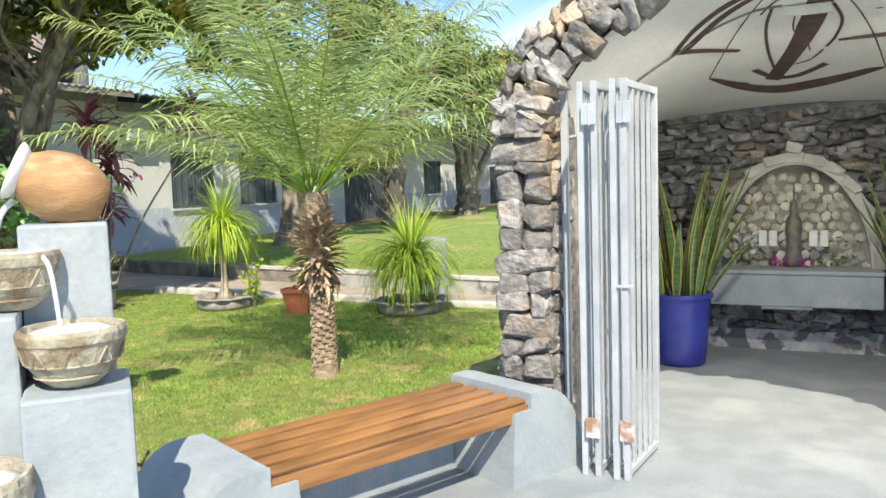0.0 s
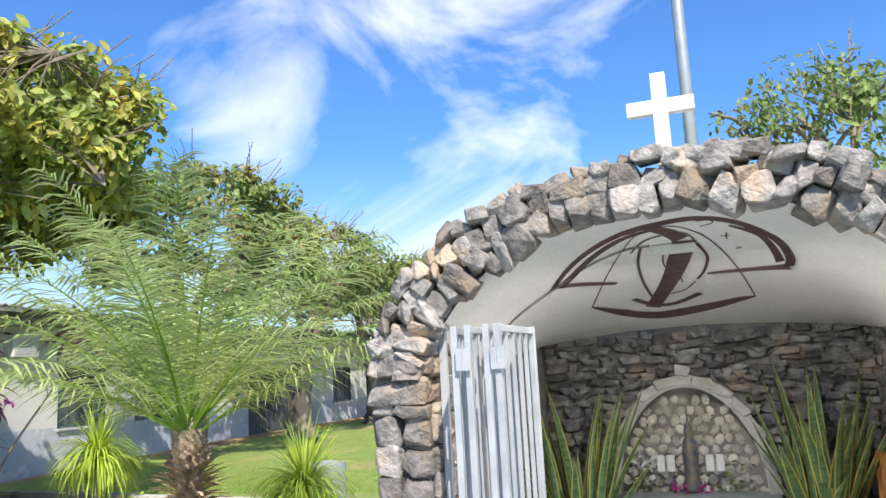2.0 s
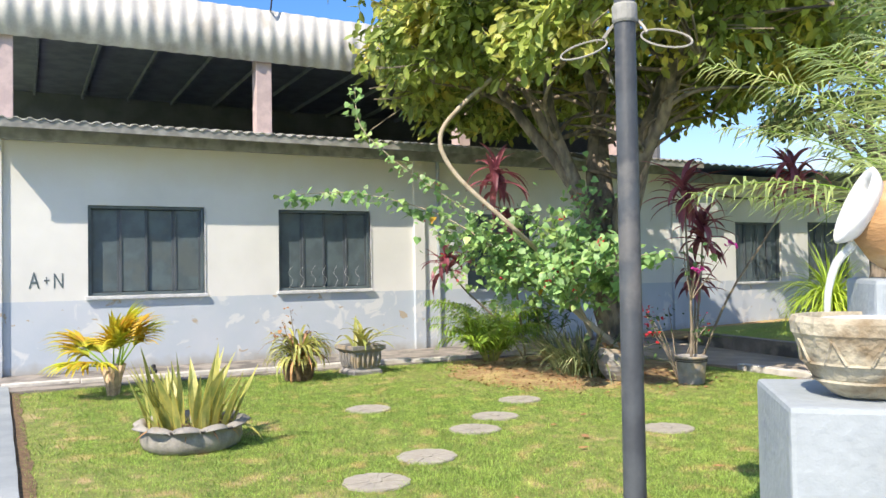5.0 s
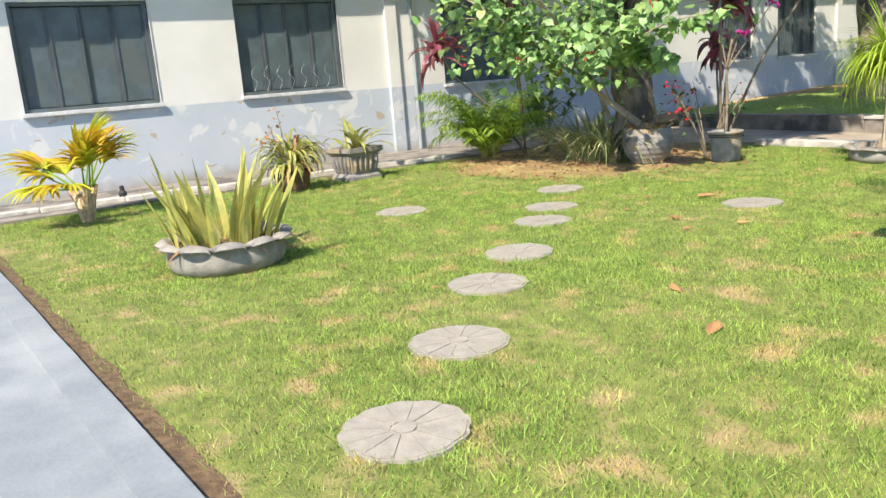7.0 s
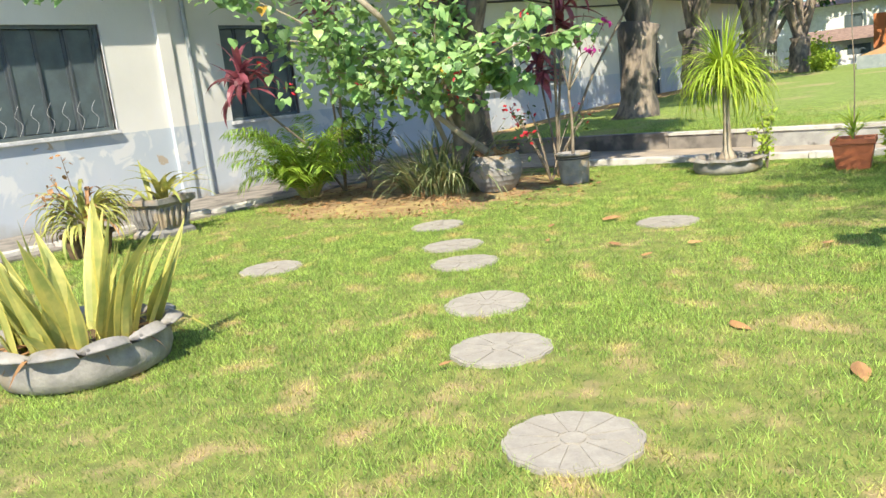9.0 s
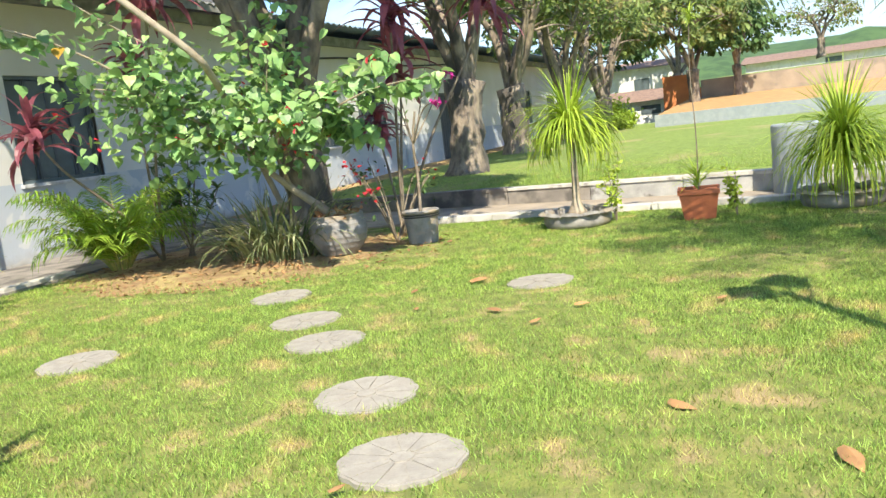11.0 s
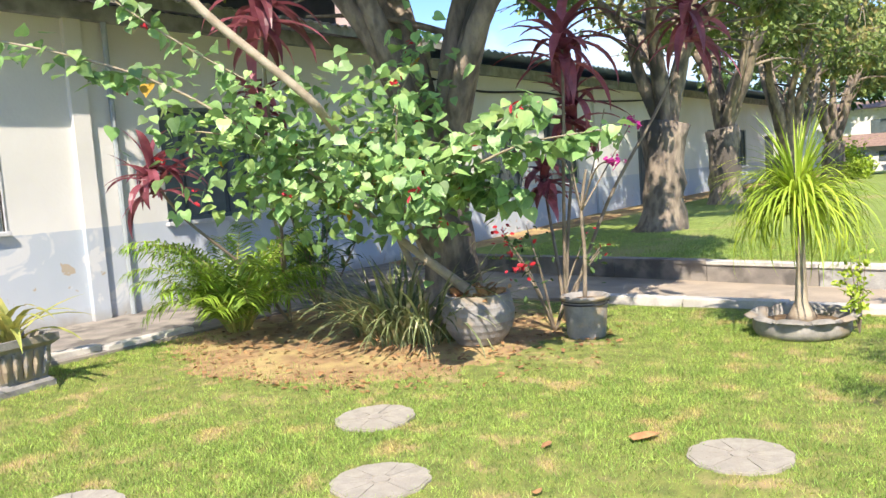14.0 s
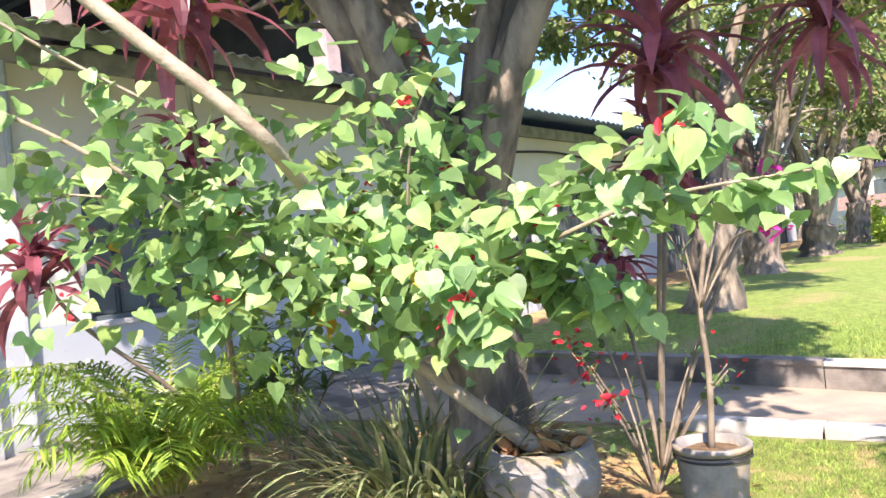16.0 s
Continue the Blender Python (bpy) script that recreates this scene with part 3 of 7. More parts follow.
# path along the building, kerb, planting bed, driveway
sheet("path", [(-15.3, -0.6), (-13.45, -0.6), (-13.2, 6.3), (-13.2, 12.4), (-15.3, 12.4)], 0.03, M_CONC, "worn concrete path along the building", category="path", thick=0.2)
kb = Mesh()
for i in range(7):
    a, b = -0.5 + i * 0.98, -0.5 + (i + 1) * 0.98 - 0.012
    x = -13.95 + 0.105 * i
    kb.box(x - 0.10, x + 0.06, a, b, -0.1, 0.075 + 0.006 * (i % 3), bev=0.012)
kb.done("kerb", M_KERB, label="whitewashed concrete kerb between path and lawn", kind="structure", category="kerb")
kb = Mesh()
for i in range(8):
    x = -10.0 + i * 1.0
    y = 9.17 - 0.045 * i
    kb.box(x, x + 0.985, y - 0.08, y + 0.08, -0.1, 0.07 + 0.006 * (i % 2), bev=0.014)
kb.done("kerb", M_KERB, label="whitewashed concrete kerb beside the driveway", kind="structure", category="kerb")
bed = Mesh()
rng = random.Random(4)
ring = []
for i in range(160):
    a = 2 * math.pi * i / 160
    k = 1 + 0.10 * noise.noise(Vector((3 * math.cos(a), 3 * math.sin(a), 5))) + 0.06 * rng.uniform(-1, 1)
    ring.append((-11.3 + 3.0 * math.cos(a) * k, 7.0 + 2.5 * math.sin(a) * k))
bed.add([(x, y, -0.021) for x, y in ring] + [(-11.3, 7.2, 0.05)], [(i, (i + 1) % 160, 160) for i in range(160)])
bed.done("planting_bed", M_EARTH, label="bare leaf-strewn earth under the shrubs", smooth=True, kind="structure", category="soil")
sheet("driveway", [(-13.2, 8.6), (-10.0, 9.2), (-2.0, 8.85), (-2.0, 10.3), (-9.0, 11.2), (-13.2, 12.4)], 0.016, M_DRIVE, "dusty concrete driveway past the lawn", category="road", thick=0.2)
M_LIMEWALL = mat("stained_limewash", (0.46, 0.46, 0.44), (0.34, 0.34, 0.33), 5, 0.9, 0.35, 60, c=(0.13, 0.12, 0.11), cscale=3.0, ccut=(0.56, 0.66))
lw = thing("low_wall", "low concrete retaining wall, mould-stained under a pale coping", "wall", kind="structure")
for i in range(9):
    x0, x1 = -13.0 + i * 1.25, -13.0 + (i + 1) * 1.25 - 0.01
    y0, y1 = 9.85 + 0.15 * (-4.5 - x0), 9.85 + 0.15 * (-4.5 - x1)
    Mesh().prism([(x0, y0), (x1, y1), (x1, y1 + 0.16), (x0, y0 + 0.16)], -0.1, 0.215).done("block", M_CONC if x0 < -8.5 else M_LIMEWALL, lw)
    Mesh().prism([(x0, y0 - 0.02), (x1, y1 - 0.02), (x1, y1 + 0.18), (x0, y0 + 0.18)], 0.218, 0.255 + 0.004 * (i % 3)).done("coping", M_KERB if x0 > -9.5 else M_CONC, lw)
up = Mesh()
gx, gy = 26, 30
for j in range(gy + 1):
    for i in range(gx + 1):
        x = -13.6 + i * 0.9
        y0 = 9.9 + 0.15 * (-4.5 - max(x, -13.0)) + 0.1
        y = y0 + (34 - y0) * (j / gy) ** 1.3
        up.v.append((x, y, height(x, y) + 0.02 * noise.noise(Vector((x * 0.4, y * 0.4, 3)))))
up.f = [(j * (gx + 1) + i, j * (gx + 1) + i + 1, (j + 1) * (gx + 1) + i + 1, (j + 1) * (gx + 1) + i) for j in range(gy) for i in range(gx)]
up.m = [0] * len(up.f)
up.done("upper_lawn", M_UPLAWN, label="raised lawn under the row of trees", smooth=True, kind="structure", category="lawn")
bank = Mesh()
bank.add([(-15.3, 11.5, 0.02), (-13.0, 11.4, 0.06), (-12.2, 14, 0.26), (-12.6, 40, 0.46), (-15.3, 40, 0.40), (-15.3, 20, 0.24)], [(0, 1, 2, 3, 4, 5)])
bank.done("bank", M_EARTH, label="bare earth strip between trees and building", kind="structure", category="soil")


# ---- the long building ----
def wall_run(name, y0, y1, top, openings, mats, label, x=WALL_X, thick=0.28, z0=-0.3):
    """A wall along y with openings (y0, y1, z0, z1) cut through it."""
    m = Mesh()
    ys = sorted({y0, y1, *[v for o in openings for v in o[:2]]})
    for a, b in zip(ys, ys[1:]):
        hole = [o for o in openings if o[0] <= a and b <= o[1]]
        if hole:
            o = hole[0]
            m.box(x - thick, x, a, b, z0, o[2])
            m.box(x - thick, x, a, b, o[3], top)
        else:
            m.box(x - thick, x, a, b, z0, top)
    return m.done(name, mats, label=label, kind="structure", category="wall")


NEAR_WINDOWS = [(0.67, 2.46, 1.20, 2.64), (3.73, 5.46, 1.20, 2.63), (7.52, 9.0, 1.12, 2.62)]
FAR_WINDOWS = [(14.95, 16.55, 1.10, 2.55), (17.55, 19.2, 1.10, 2.58), (28.9, 30.6, 1.05, 2.42), (32.0, 33.4, 1.05, 2.42)]
FAR_DOORS = [(22.9, 26.4, 0.0, 2.35), (36.0, 37.6, 0.0, 2.2)]
wall_run("wall_west", -0.75, 13.2, 3.78, NEAR_WINDOWS, M_WALL, "white rendered wall over a scuffed blue-grey dado")
wall_run("wall_west_far", 13.2, 39.0, 3.62, FAR_WINDOWS + FAR_DOORS, M_WALL, "white rendered wall over a blue-grey dado")
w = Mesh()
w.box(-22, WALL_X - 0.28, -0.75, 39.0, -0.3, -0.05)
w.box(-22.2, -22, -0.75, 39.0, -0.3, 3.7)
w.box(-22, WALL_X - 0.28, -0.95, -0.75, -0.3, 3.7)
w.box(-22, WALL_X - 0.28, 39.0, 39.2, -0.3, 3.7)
w.done("wall_rear", M_INSIDESHADE, label="inner walls and floor of the building, coloured dark for shade", kind="structure", category="wall")
for y in (-0.62, 6.45, 13.0, 20.2):
    pil = Mesh().box(WALL_X - 0.02, WALL_X + 0.07, y - 0.11, y + 0.11, -0.1, 3.7, bev=0.006)
    pil.done("wall_pilaster", M_WALL, label="shallow rendered pilaster with a painted foot", kind="structure", category="trim")
pipe = Mesh()
pipe.tube([(WALL_X + 0.05, 6.86, 0.0), (WALL_X + 0.05, 6.86, 3.7)], 0.035, 8)
pipe.done("drain_pipe", M_TRIMBLUE, label="grey drain pipe on the wall", kind="structure", category="pipe")


def window(y0, y1, z0, z1, name, louvre=False):
    """A recessed window of dark leaves with a frame and a pale sill."""
    e = thing(name, "dark shuttered window with a pale metal sill" if not louvre else "barred window with dark panes", "window", (WALL_X, y0, z0), kind="structure")
    wd, h = y1 - y0, z1 - z0
    f = Mesh()
    for a in ((-0.16, -0.05, 0, 0.05, 0, h), (-0.16, -0.05, wd - 0.05, wd, 0, h), (-0.16, -0.05, 0.05, wd - 0.05, h - 0.05, h), (-0.16, -0.05, 0.05, wd - 0.05, 0, 0.05)):
        f.box(*a, bev=0.004)
    f.done("frame", M_SHUTTER, e)
    k = 4
    for i in range(k):
        a, b = 0.05 + (wd - 0.1) * i / k, 0.05 + (wd - 0.1) * (i + 1) / k
        d = -0.10 if i % 2 else -0.13
        s = Mesh()
        s.box(d - 0.012, d, a + 0.035, b - 0.035, 0.06, h - 0.06, bev=0.003)
        s.done("pane", M_SHUTTER, e)
        s = Mesh()
        s.box(d - 0.02, d + 0.015, a, a + 0.035, 0.05, h - 0.05, bev=0.003)
        s.box(d - 0.02, d + 0.015, b - 0.035, b, 0.05, h - 0.05, bev=0.003)
        s.done("stile", M_GREENMETAL, e)
    s = Mesh()
    s.box(-0.05, 0.07, -0.04, wd + 0.04, -0.055, -0.002, bev=0.008)
    s.done("window_sill", M_ALU, e, "dented pale metal sill")
    if louvre:
        for i in range(7):
            g = Mesh()
            yy = 0.1 + (wd - 0.2) * i / 6
            g.tube([(-0.03, yy, 0), (-0.03, yy, h)], 0.008, 5)
            g.done("bar", M_SHUTTER, e)
    else:
        g = Mesh()
        g.box(-0.05, 0.015, wd, wd + 0.02, 0, h, bev=0.003)
        g.done("trim", M_ALU, e)
    return e


for i, o in enumerate(NEAR_WINDOWS):
    window(*o, f"window_{i + 1}")
for i, o in enumerate(FAR_WINDOWS):
    window(*o, f"window_{i + 4}", True)
# security-grille curls on the second window
grille = Mesh()
rng = random.Random(2)
for i in range(7):
    y = 3.92 + i * 0.21
    grille.tube(smooth_path([(WALL_X - 0.02, y, 1.25), (WALL_X - 0.02, y + 0.06, 1.39), (WALL_X - 0.02, y - 0.02, 1.50), (WALL_X - 0.02, y + 0.05, 1.63)], 4), 0.0026, 4)
grille.done("window_grille", M_ALU, label="thin curled wire grille low on the window", category="grille")


def sheet_door(y0, y1, z0, z1, name):
    e = thing(name, "dark slate-grey ribbed metal double door", "door", (WALL_X, y0, z0), kind="structure")
    wd, h = y1 - y0, z1 - z0
    f = Mesh()
    for a in ((-0.2, -0.06, 0, 0.06, 0, h), (-0.2, -0.06, wd - 0.06, wd, 0, h), (-0.2, -0.06, 0.06, wd - 0.06, h - 0.06, h)):
        f.box(*a, bev=0.004)
    f.done("frame", M_GREENMETAL, e)
    for s in (0, 1):
        a, b = (0.06, wd / 2 - 0.005) if s == 0 else (wd / 2 + 0.005, wd - 0.06)
        d = Mesh()
        k = max(4, int((b - a) / 0.09))
        for i in range(k):
            p, q = a + (b - a) * i / k, a + (b - a) * (i + 1) / k
            d.box(-0.15, -0.10 - 0.015 * (i % 2), p, q, 0.03, h - 0.07)
        leaf = d.done("door_leaf", M_GREENMETAL, e)
        g = Mesh()
        g.tube([(-0.07, (b - 0.1) if s == 0 else (a + 0.1), h * 0.42), (-0.07, (b - 0.1) if s == 0 else (a + 0.1), h * 0.52)], 0.012, 6)
        g.done("door_handle", M_ALU, leaf, "pale metal handle")
    return e


sheet_door(*FAR_DOORS[0], "door_1")
sheet_door(*FAR_DOORS[1], "door_2")

# eave of corrugated sheet, fascia beam, open upper gallery
EAVE_X = -14.58


def corrugated(name, along, across, z_of, mats, label, pitch=0.18, amp=0.022, parent=None, thick=0.012, category="roof"):
    """A wavy sheet along y between two x, at heights z_of(x)."""
    m = Mesh()
    y0, y1 = along
    n = int((y1 - y0) / pitch * 6)
    xs = across
    for layer in (0, -thick):
        for i in range(n + 1):
            y = y0 + (y1 - y0) * i / n
            for x in xs:
                m.v.append((x, y, z_of(x) + amp * math.sin(2 * math.pi * (y - y0) / pitch) + layer))
    k = len(xs)
    half = (n + 1) * k
    for lay in (0, half):
        for i in range(n):
            for j in range(k - 1):
                q = (lay + i * k + j, lay + i * k + j + 1, lay + (i + 1) * k + j + 1, lay + (i + 1) * k + j)
                m.f.append(q if lay == 0 else q[::-1])
    for i in range(n):
        j = k - 1
        m.f.append((i * k + j, (i + 1) * k + j, half + (i + 1) * k + j, half + i * k + j))
    m.m = [0] * len(m.f)
    return m.done(name, mats, parent, label, smooth=True, kind="structure", category=category)


corrugated("eave_roof", (-0.9, 13.3), (WALL_X - 0.6, EAVE_X), lambda x: 3.93 - (x - WALL_X) * 0.14, M_CORR, "grey corrugated eave over the wall")
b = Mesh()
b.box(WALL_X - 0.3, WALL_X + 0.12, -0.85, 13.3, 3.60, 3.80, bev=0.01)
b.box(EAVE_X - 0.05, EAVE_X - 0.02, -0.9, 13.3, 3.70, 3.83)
b.done("eave_beam", M_EAVE, label="mottled dark grey concrete beam under the eave", kind="structure", category="beam")
GX = -15.75
for y in (-0.5, 3.6, 7.7, 11.8):
    c = Mesh()
    c.box(GX - 0.14, GX + 0.14, y - 0.14, y + 0.14, 3.8, 5.5, bev=0.01)
    c.done("column", M_PINK, label="faded pinkish concrete column of the gallery", kind="structure", category="column")
fas = Mesh()
n = int(15.3 / 0.19 * 6)
y0 = -2.4
for zz in (5.28, 6.22):
    for i in range(n + 1):
        y = y0 + 15.3 * i / n
        fas.v.append((GX + 0.22 + 0.02 * math.sin(2 * math.pi * y / 0.26), y, zz))
fas.f = [(i, i + 1, n + 2 + i, n + 1 + i) for i in range(n)]
fas.m = [0] * n
k = fas.done("roof_fascia", M_CORR, label="pale corrugated metal roof fascia", smooth=True, kind="structure", category="roof")
k.modifiers.new("thick", "SOLIDIFY").thickness = 0.01
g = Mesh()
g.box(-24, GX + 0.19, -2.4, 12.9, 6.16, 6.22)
g.done("ceiling", M_ROOFSHADE, label="gallery roof underside, coloured dark for shade", kind="structure", category="ceiling")
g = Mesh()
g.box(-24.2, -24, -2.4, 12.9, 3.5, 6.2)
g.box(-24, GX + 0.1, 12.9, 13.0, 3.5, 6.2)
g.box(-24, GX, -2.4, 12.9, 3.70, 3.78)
gallery = g.done("gallery", M_INSIDESHADE, label="inside of the open upper gallery, its shade put in the colour", kind="structure", category="wall")
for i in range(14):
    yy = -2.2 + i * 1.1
    Mesh().box(-23.9, GX + 0.1, yy, yy + 0.06, 6.05, 6.15).done("rafter", M_ROOFSHADE, gallery)
corrugated("roof", (13.3, 39.3), (-22.0, EAVE_X + 0.05), lambda x: 3.80 - (x - EAVE_X) * 0.06, M_BLUEROOF, "pale blue sheet roof of the far wing", 0.25, 0.02)
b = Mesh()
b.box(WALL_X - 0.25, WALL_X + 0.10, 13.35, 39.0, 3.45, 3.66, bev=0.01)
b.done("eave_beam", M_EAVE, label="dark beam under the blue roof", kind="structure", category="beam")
# painted letters on the wall
for ch, y, s in (("A", -0.16, 0.26), ("+", 0.04, 0.17), ("N", 0.17, 0.24)):
    cu = bpy.data.curves.new("letter", "FONT")
    cu.body, cu.size, cu.extrude = ch, s * 1.4, 0.002
    ob = new("letter", cu)
    dg = bpy.context.evaluated_depsgraph_get()
    me = bpy.data.meshes.new_from_object(ob.evaluated_get(dg))
    bpy.data.objects.remove(ob)
    me.materials.clear()
    me.materials.append(M_SHUTTER)
    ob = new("painted_letter", me)
    ob.matrix_world = pose(WALL_X + 0.005, y, 1.34 if ch != "+" else 1.38, 90, 0, 90) @ Matrix.Diagonal((0.62, 1, 1, 1))
    tagged(ob, "dark brushed letter painted on the white wall", "writing", "painted letters")

box = thing("air_conditioner", "white air-conditioner box fixed high on the wall", "air conditioner", (WALL_X, 13.75, 2.75), kind="structure")
Mesh().box(0.0, 0.28, -0.35, 0.35, 0.0, 0.5, bev=0.02).done("body", M_WHITE, box)
for i in range(7):
    Mesh().box(0.28, 0.29, -0.3, 0.3, 0.06 + i * 0.055, 0.085 + i * 0.055).done("slat", M_ALU, box)
cb = Mesh().tube(smooth_path([(WALL_X + 0.04, 13.3, 3.3), (WALL_X + 0.05, 15, 3.12), (WALL_X + 0.05, 17.5, 3.2), (WALL_X + 0.05, 20.2, 3.1), (WALL_X + 0.04, 24, 3.25)], 6), 0.025, 6)
cb.done("wall_cable", M_CABLE, label="black cable sagging along the white wall", category="cable")
st = Mesh().lathe([(0.05, 0), (0.05, 0.10), (0.03, 0.13), (0.03, 0.18), (0.005, 0.19)], 12, (-13.88, 1.45, 0.03))
st.done("pipe_stub", M_CABLE, label="short dark pipe stub on the path", category="pipe")


# ---- the stone shrine ----
def rock_mesh(name, seed, mats, flat=1.0):
    """An angular stone about one unit across."""
    r = random.Random(seed)
    bm = bmesh.new()
    for i in range(20):
        d = Vector((r.gauss(0, 1), r.gauss(0, 1), r.gauss(0, 1))).normalized()
        p = Vector([math.copysign(abs(c) ** 0.40, c) for c in d])
        p *= 0.5 * r.uniform(0.80, 1.07)
        bm.verts.new((p.x, p.y, p.z * flat))
    bmesh.ops.convex_hull(bm, input=bm.verts[:])
    for q in [q for q in bm.verts if not q.link_faces]:
        bm.verts.remove(q)
    bmesh.ops.bevel(bm, geom=bm.edges[:], offset=0.018, segments=1, affect="EDGES")
    me = bpy.data.meshes.new(name)
    bm.to_mesh(me)
    bm.free()
    me.materials.append(mats)
    return me


ROCKS = [rock_mesh("stone", 100 + i, M_STONE) for i in range(10)]
ROCKS_IN = [rock_mesh("stone", 200 + i, M_STONEIN) for i in range(8)]
ROCKS_PALE = [rock_mesh("stone", 300 + i, M_KERB) for i in range(6)]
stone_jobs = []


def stone(parent, at, size, rot, pool, rng):
    """Notes a stone to be laid; they are laid at the end of the file."""
    stone_jobs.append((parent, Matrix.LocRotScale(at, Euler(rot), size), pool[rng.randrange(len(pool))]))


CX, FRONT_Y, BACK_Y = -0.5, 4.4, 7.4


def arch_in(dx):
    return 1.70 + 0.97 * math.sqrt(max(0.0, 1 - (dx / 1.38) ** 2))


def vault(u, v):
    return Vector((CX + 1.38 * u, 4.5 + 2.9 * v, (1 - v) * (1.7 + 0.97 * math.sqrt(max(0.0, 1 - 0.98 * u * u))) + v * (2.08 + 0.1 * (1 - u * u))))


shrine = thing("wall_shrine", "arched grotto shell of rough grey field stone", "wall", kind="structure")
core = Mesh()
Mesh().box(-2.10, -1.86, 4.24, 4.60, -0.2, 1.98).done("core_wall", M_MORTAR, shrine)
Mesh().box(0.84, 1.10, 4.24, 4.60, -0.2, 1.98).done("core_wall", M_MORTAR, shrine)
Mesh().box(-2.05, -1.90, 4.55, 7.55, -0.2, 2.25).done("core_wall", M_MORTAR, shrine)
Mesh().box(0.90, 1.05, 4.55, 7.55, -0.2, 2.25).done("core_wall", M_MORTAR, shrine)
Mesh().box(-2.05, 1.05, 7.46, 7.6, -0.2, 2.3).done("core_wall", M_MORTAR, shrine)
n = 28
ring = []
for i in range(n + 1):
    a = math.pi * i / n
    ring.append((CX - 1.42 * math.cos(a), 1.72 + 1.0 * math.sin(a), CX - 1.56 * math.cos(a), 1.80 + 1.02 * math.sin(a)))
vs, fs = [], []
for xi, zi, xo, zo in ring:
    vs += [(xi, 4.26, zi), (xo, 4.26, zo), (xo, 4.62, zo), (xi, 4.62, zi)]
for i in range(n):
    for k in range(4):
        fs.append((i * 4 + k, i * 4 + (k + 1) % 4, (i + 1) * 4 + (k + 1) % 4, (i + 1) * 4 + k))
core.add(vs, fs)
core.done("core_arch", M_MORTAR, shrine)
ceil = Mesh()
nu, nv = 40, 16
for layer in (0, 1):
    for j in range(nv + 1):
        for i in range(nu + 1):
            p = vault(-1 + 2 * i / nu, -0.085 + 1.085 * j / nv)
            ceil.v.append((p.x, p.y, p.z + 0.14 * layer))
q = (nu + 1) * (nv + 1)
for layer in (0, 1):
    for j in range(nv):
        for i in range(nu):
            a = layer * q + j * (nu + 1) + i
            f = (a, a + 1, a + nu + 2, a + nu + 1)
            ceil.f.append(f if layer else f[::-1])
ceil.m = [0] * len(ceil.f)
ceil.done("ceiling", M_CEIL, label="smooth grey plastered vault of the grotto", smooth=True, kind="structure", category="ceiling")

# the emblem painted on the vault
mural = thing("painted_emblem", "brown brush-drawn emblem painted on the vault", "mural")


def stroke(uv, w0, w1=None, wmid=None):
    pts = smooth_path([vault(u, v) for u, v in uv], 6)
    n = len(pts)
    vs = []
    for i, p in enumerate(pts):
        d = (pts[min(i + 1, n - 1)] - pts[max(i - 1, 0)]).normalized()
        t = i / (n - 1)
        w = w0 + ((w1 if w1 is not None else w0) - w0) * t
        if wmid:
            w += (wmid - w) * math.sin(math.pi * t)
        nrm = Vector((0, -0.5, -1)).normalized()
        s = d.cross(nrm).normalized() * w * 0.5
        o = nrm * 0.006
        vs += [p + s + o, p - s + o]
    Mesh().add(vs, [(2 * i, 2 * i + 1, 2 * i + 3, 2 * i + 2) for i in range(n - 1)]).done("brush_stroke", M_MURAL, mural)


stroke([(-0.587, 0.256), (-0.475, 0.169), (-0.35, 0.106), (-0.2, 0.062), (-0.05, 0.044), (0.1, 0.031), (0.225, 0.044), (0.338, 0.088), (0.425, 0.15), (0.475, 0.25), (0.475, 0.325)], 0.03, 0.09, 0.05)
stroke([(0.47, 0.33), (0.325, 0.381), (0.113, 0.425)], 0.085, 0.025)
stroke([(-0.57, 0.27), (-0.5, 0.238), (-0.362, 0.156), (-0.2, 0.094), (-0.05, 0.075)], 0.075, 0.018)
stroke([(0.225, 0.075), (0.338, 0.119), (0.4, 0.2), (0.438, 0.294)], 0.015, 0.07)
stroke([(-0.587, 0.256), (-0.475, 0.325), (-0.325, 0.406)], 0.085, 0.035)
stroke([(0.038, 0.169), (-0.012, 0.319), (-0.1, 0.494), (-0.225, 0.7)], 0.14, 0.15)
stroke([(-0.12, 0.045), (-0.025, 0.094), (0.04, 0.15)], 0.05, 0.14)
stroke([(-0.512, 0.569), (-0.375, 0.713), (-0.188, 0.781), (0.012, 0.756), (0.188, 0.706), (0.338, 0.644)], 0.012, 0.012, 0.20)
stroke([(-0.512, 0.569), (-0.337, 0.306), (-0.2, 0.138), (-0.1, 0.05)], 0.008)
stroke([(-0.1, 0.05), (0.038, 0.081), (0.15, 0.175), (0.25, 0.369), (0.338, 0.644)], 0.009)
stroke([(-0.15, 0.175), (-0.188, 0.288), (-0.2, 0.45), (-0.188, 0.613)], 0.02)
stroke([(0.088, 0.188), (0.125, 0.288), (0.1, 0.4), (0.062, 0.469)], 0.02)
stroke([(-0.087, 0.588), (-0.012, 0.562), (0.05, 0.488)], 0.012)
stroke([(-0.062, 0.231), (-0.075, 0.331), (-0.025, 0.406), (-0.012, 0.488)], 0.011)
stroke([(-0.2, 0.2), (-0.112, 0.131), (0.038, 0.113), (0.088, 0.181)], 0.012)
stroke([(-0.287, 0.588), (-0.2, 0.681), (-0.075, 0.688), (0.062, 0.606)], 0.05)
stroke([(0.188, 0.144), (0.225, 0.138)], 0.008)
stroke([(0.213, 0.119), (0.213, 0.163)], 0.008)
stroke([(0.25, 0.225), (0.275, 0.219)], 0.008)
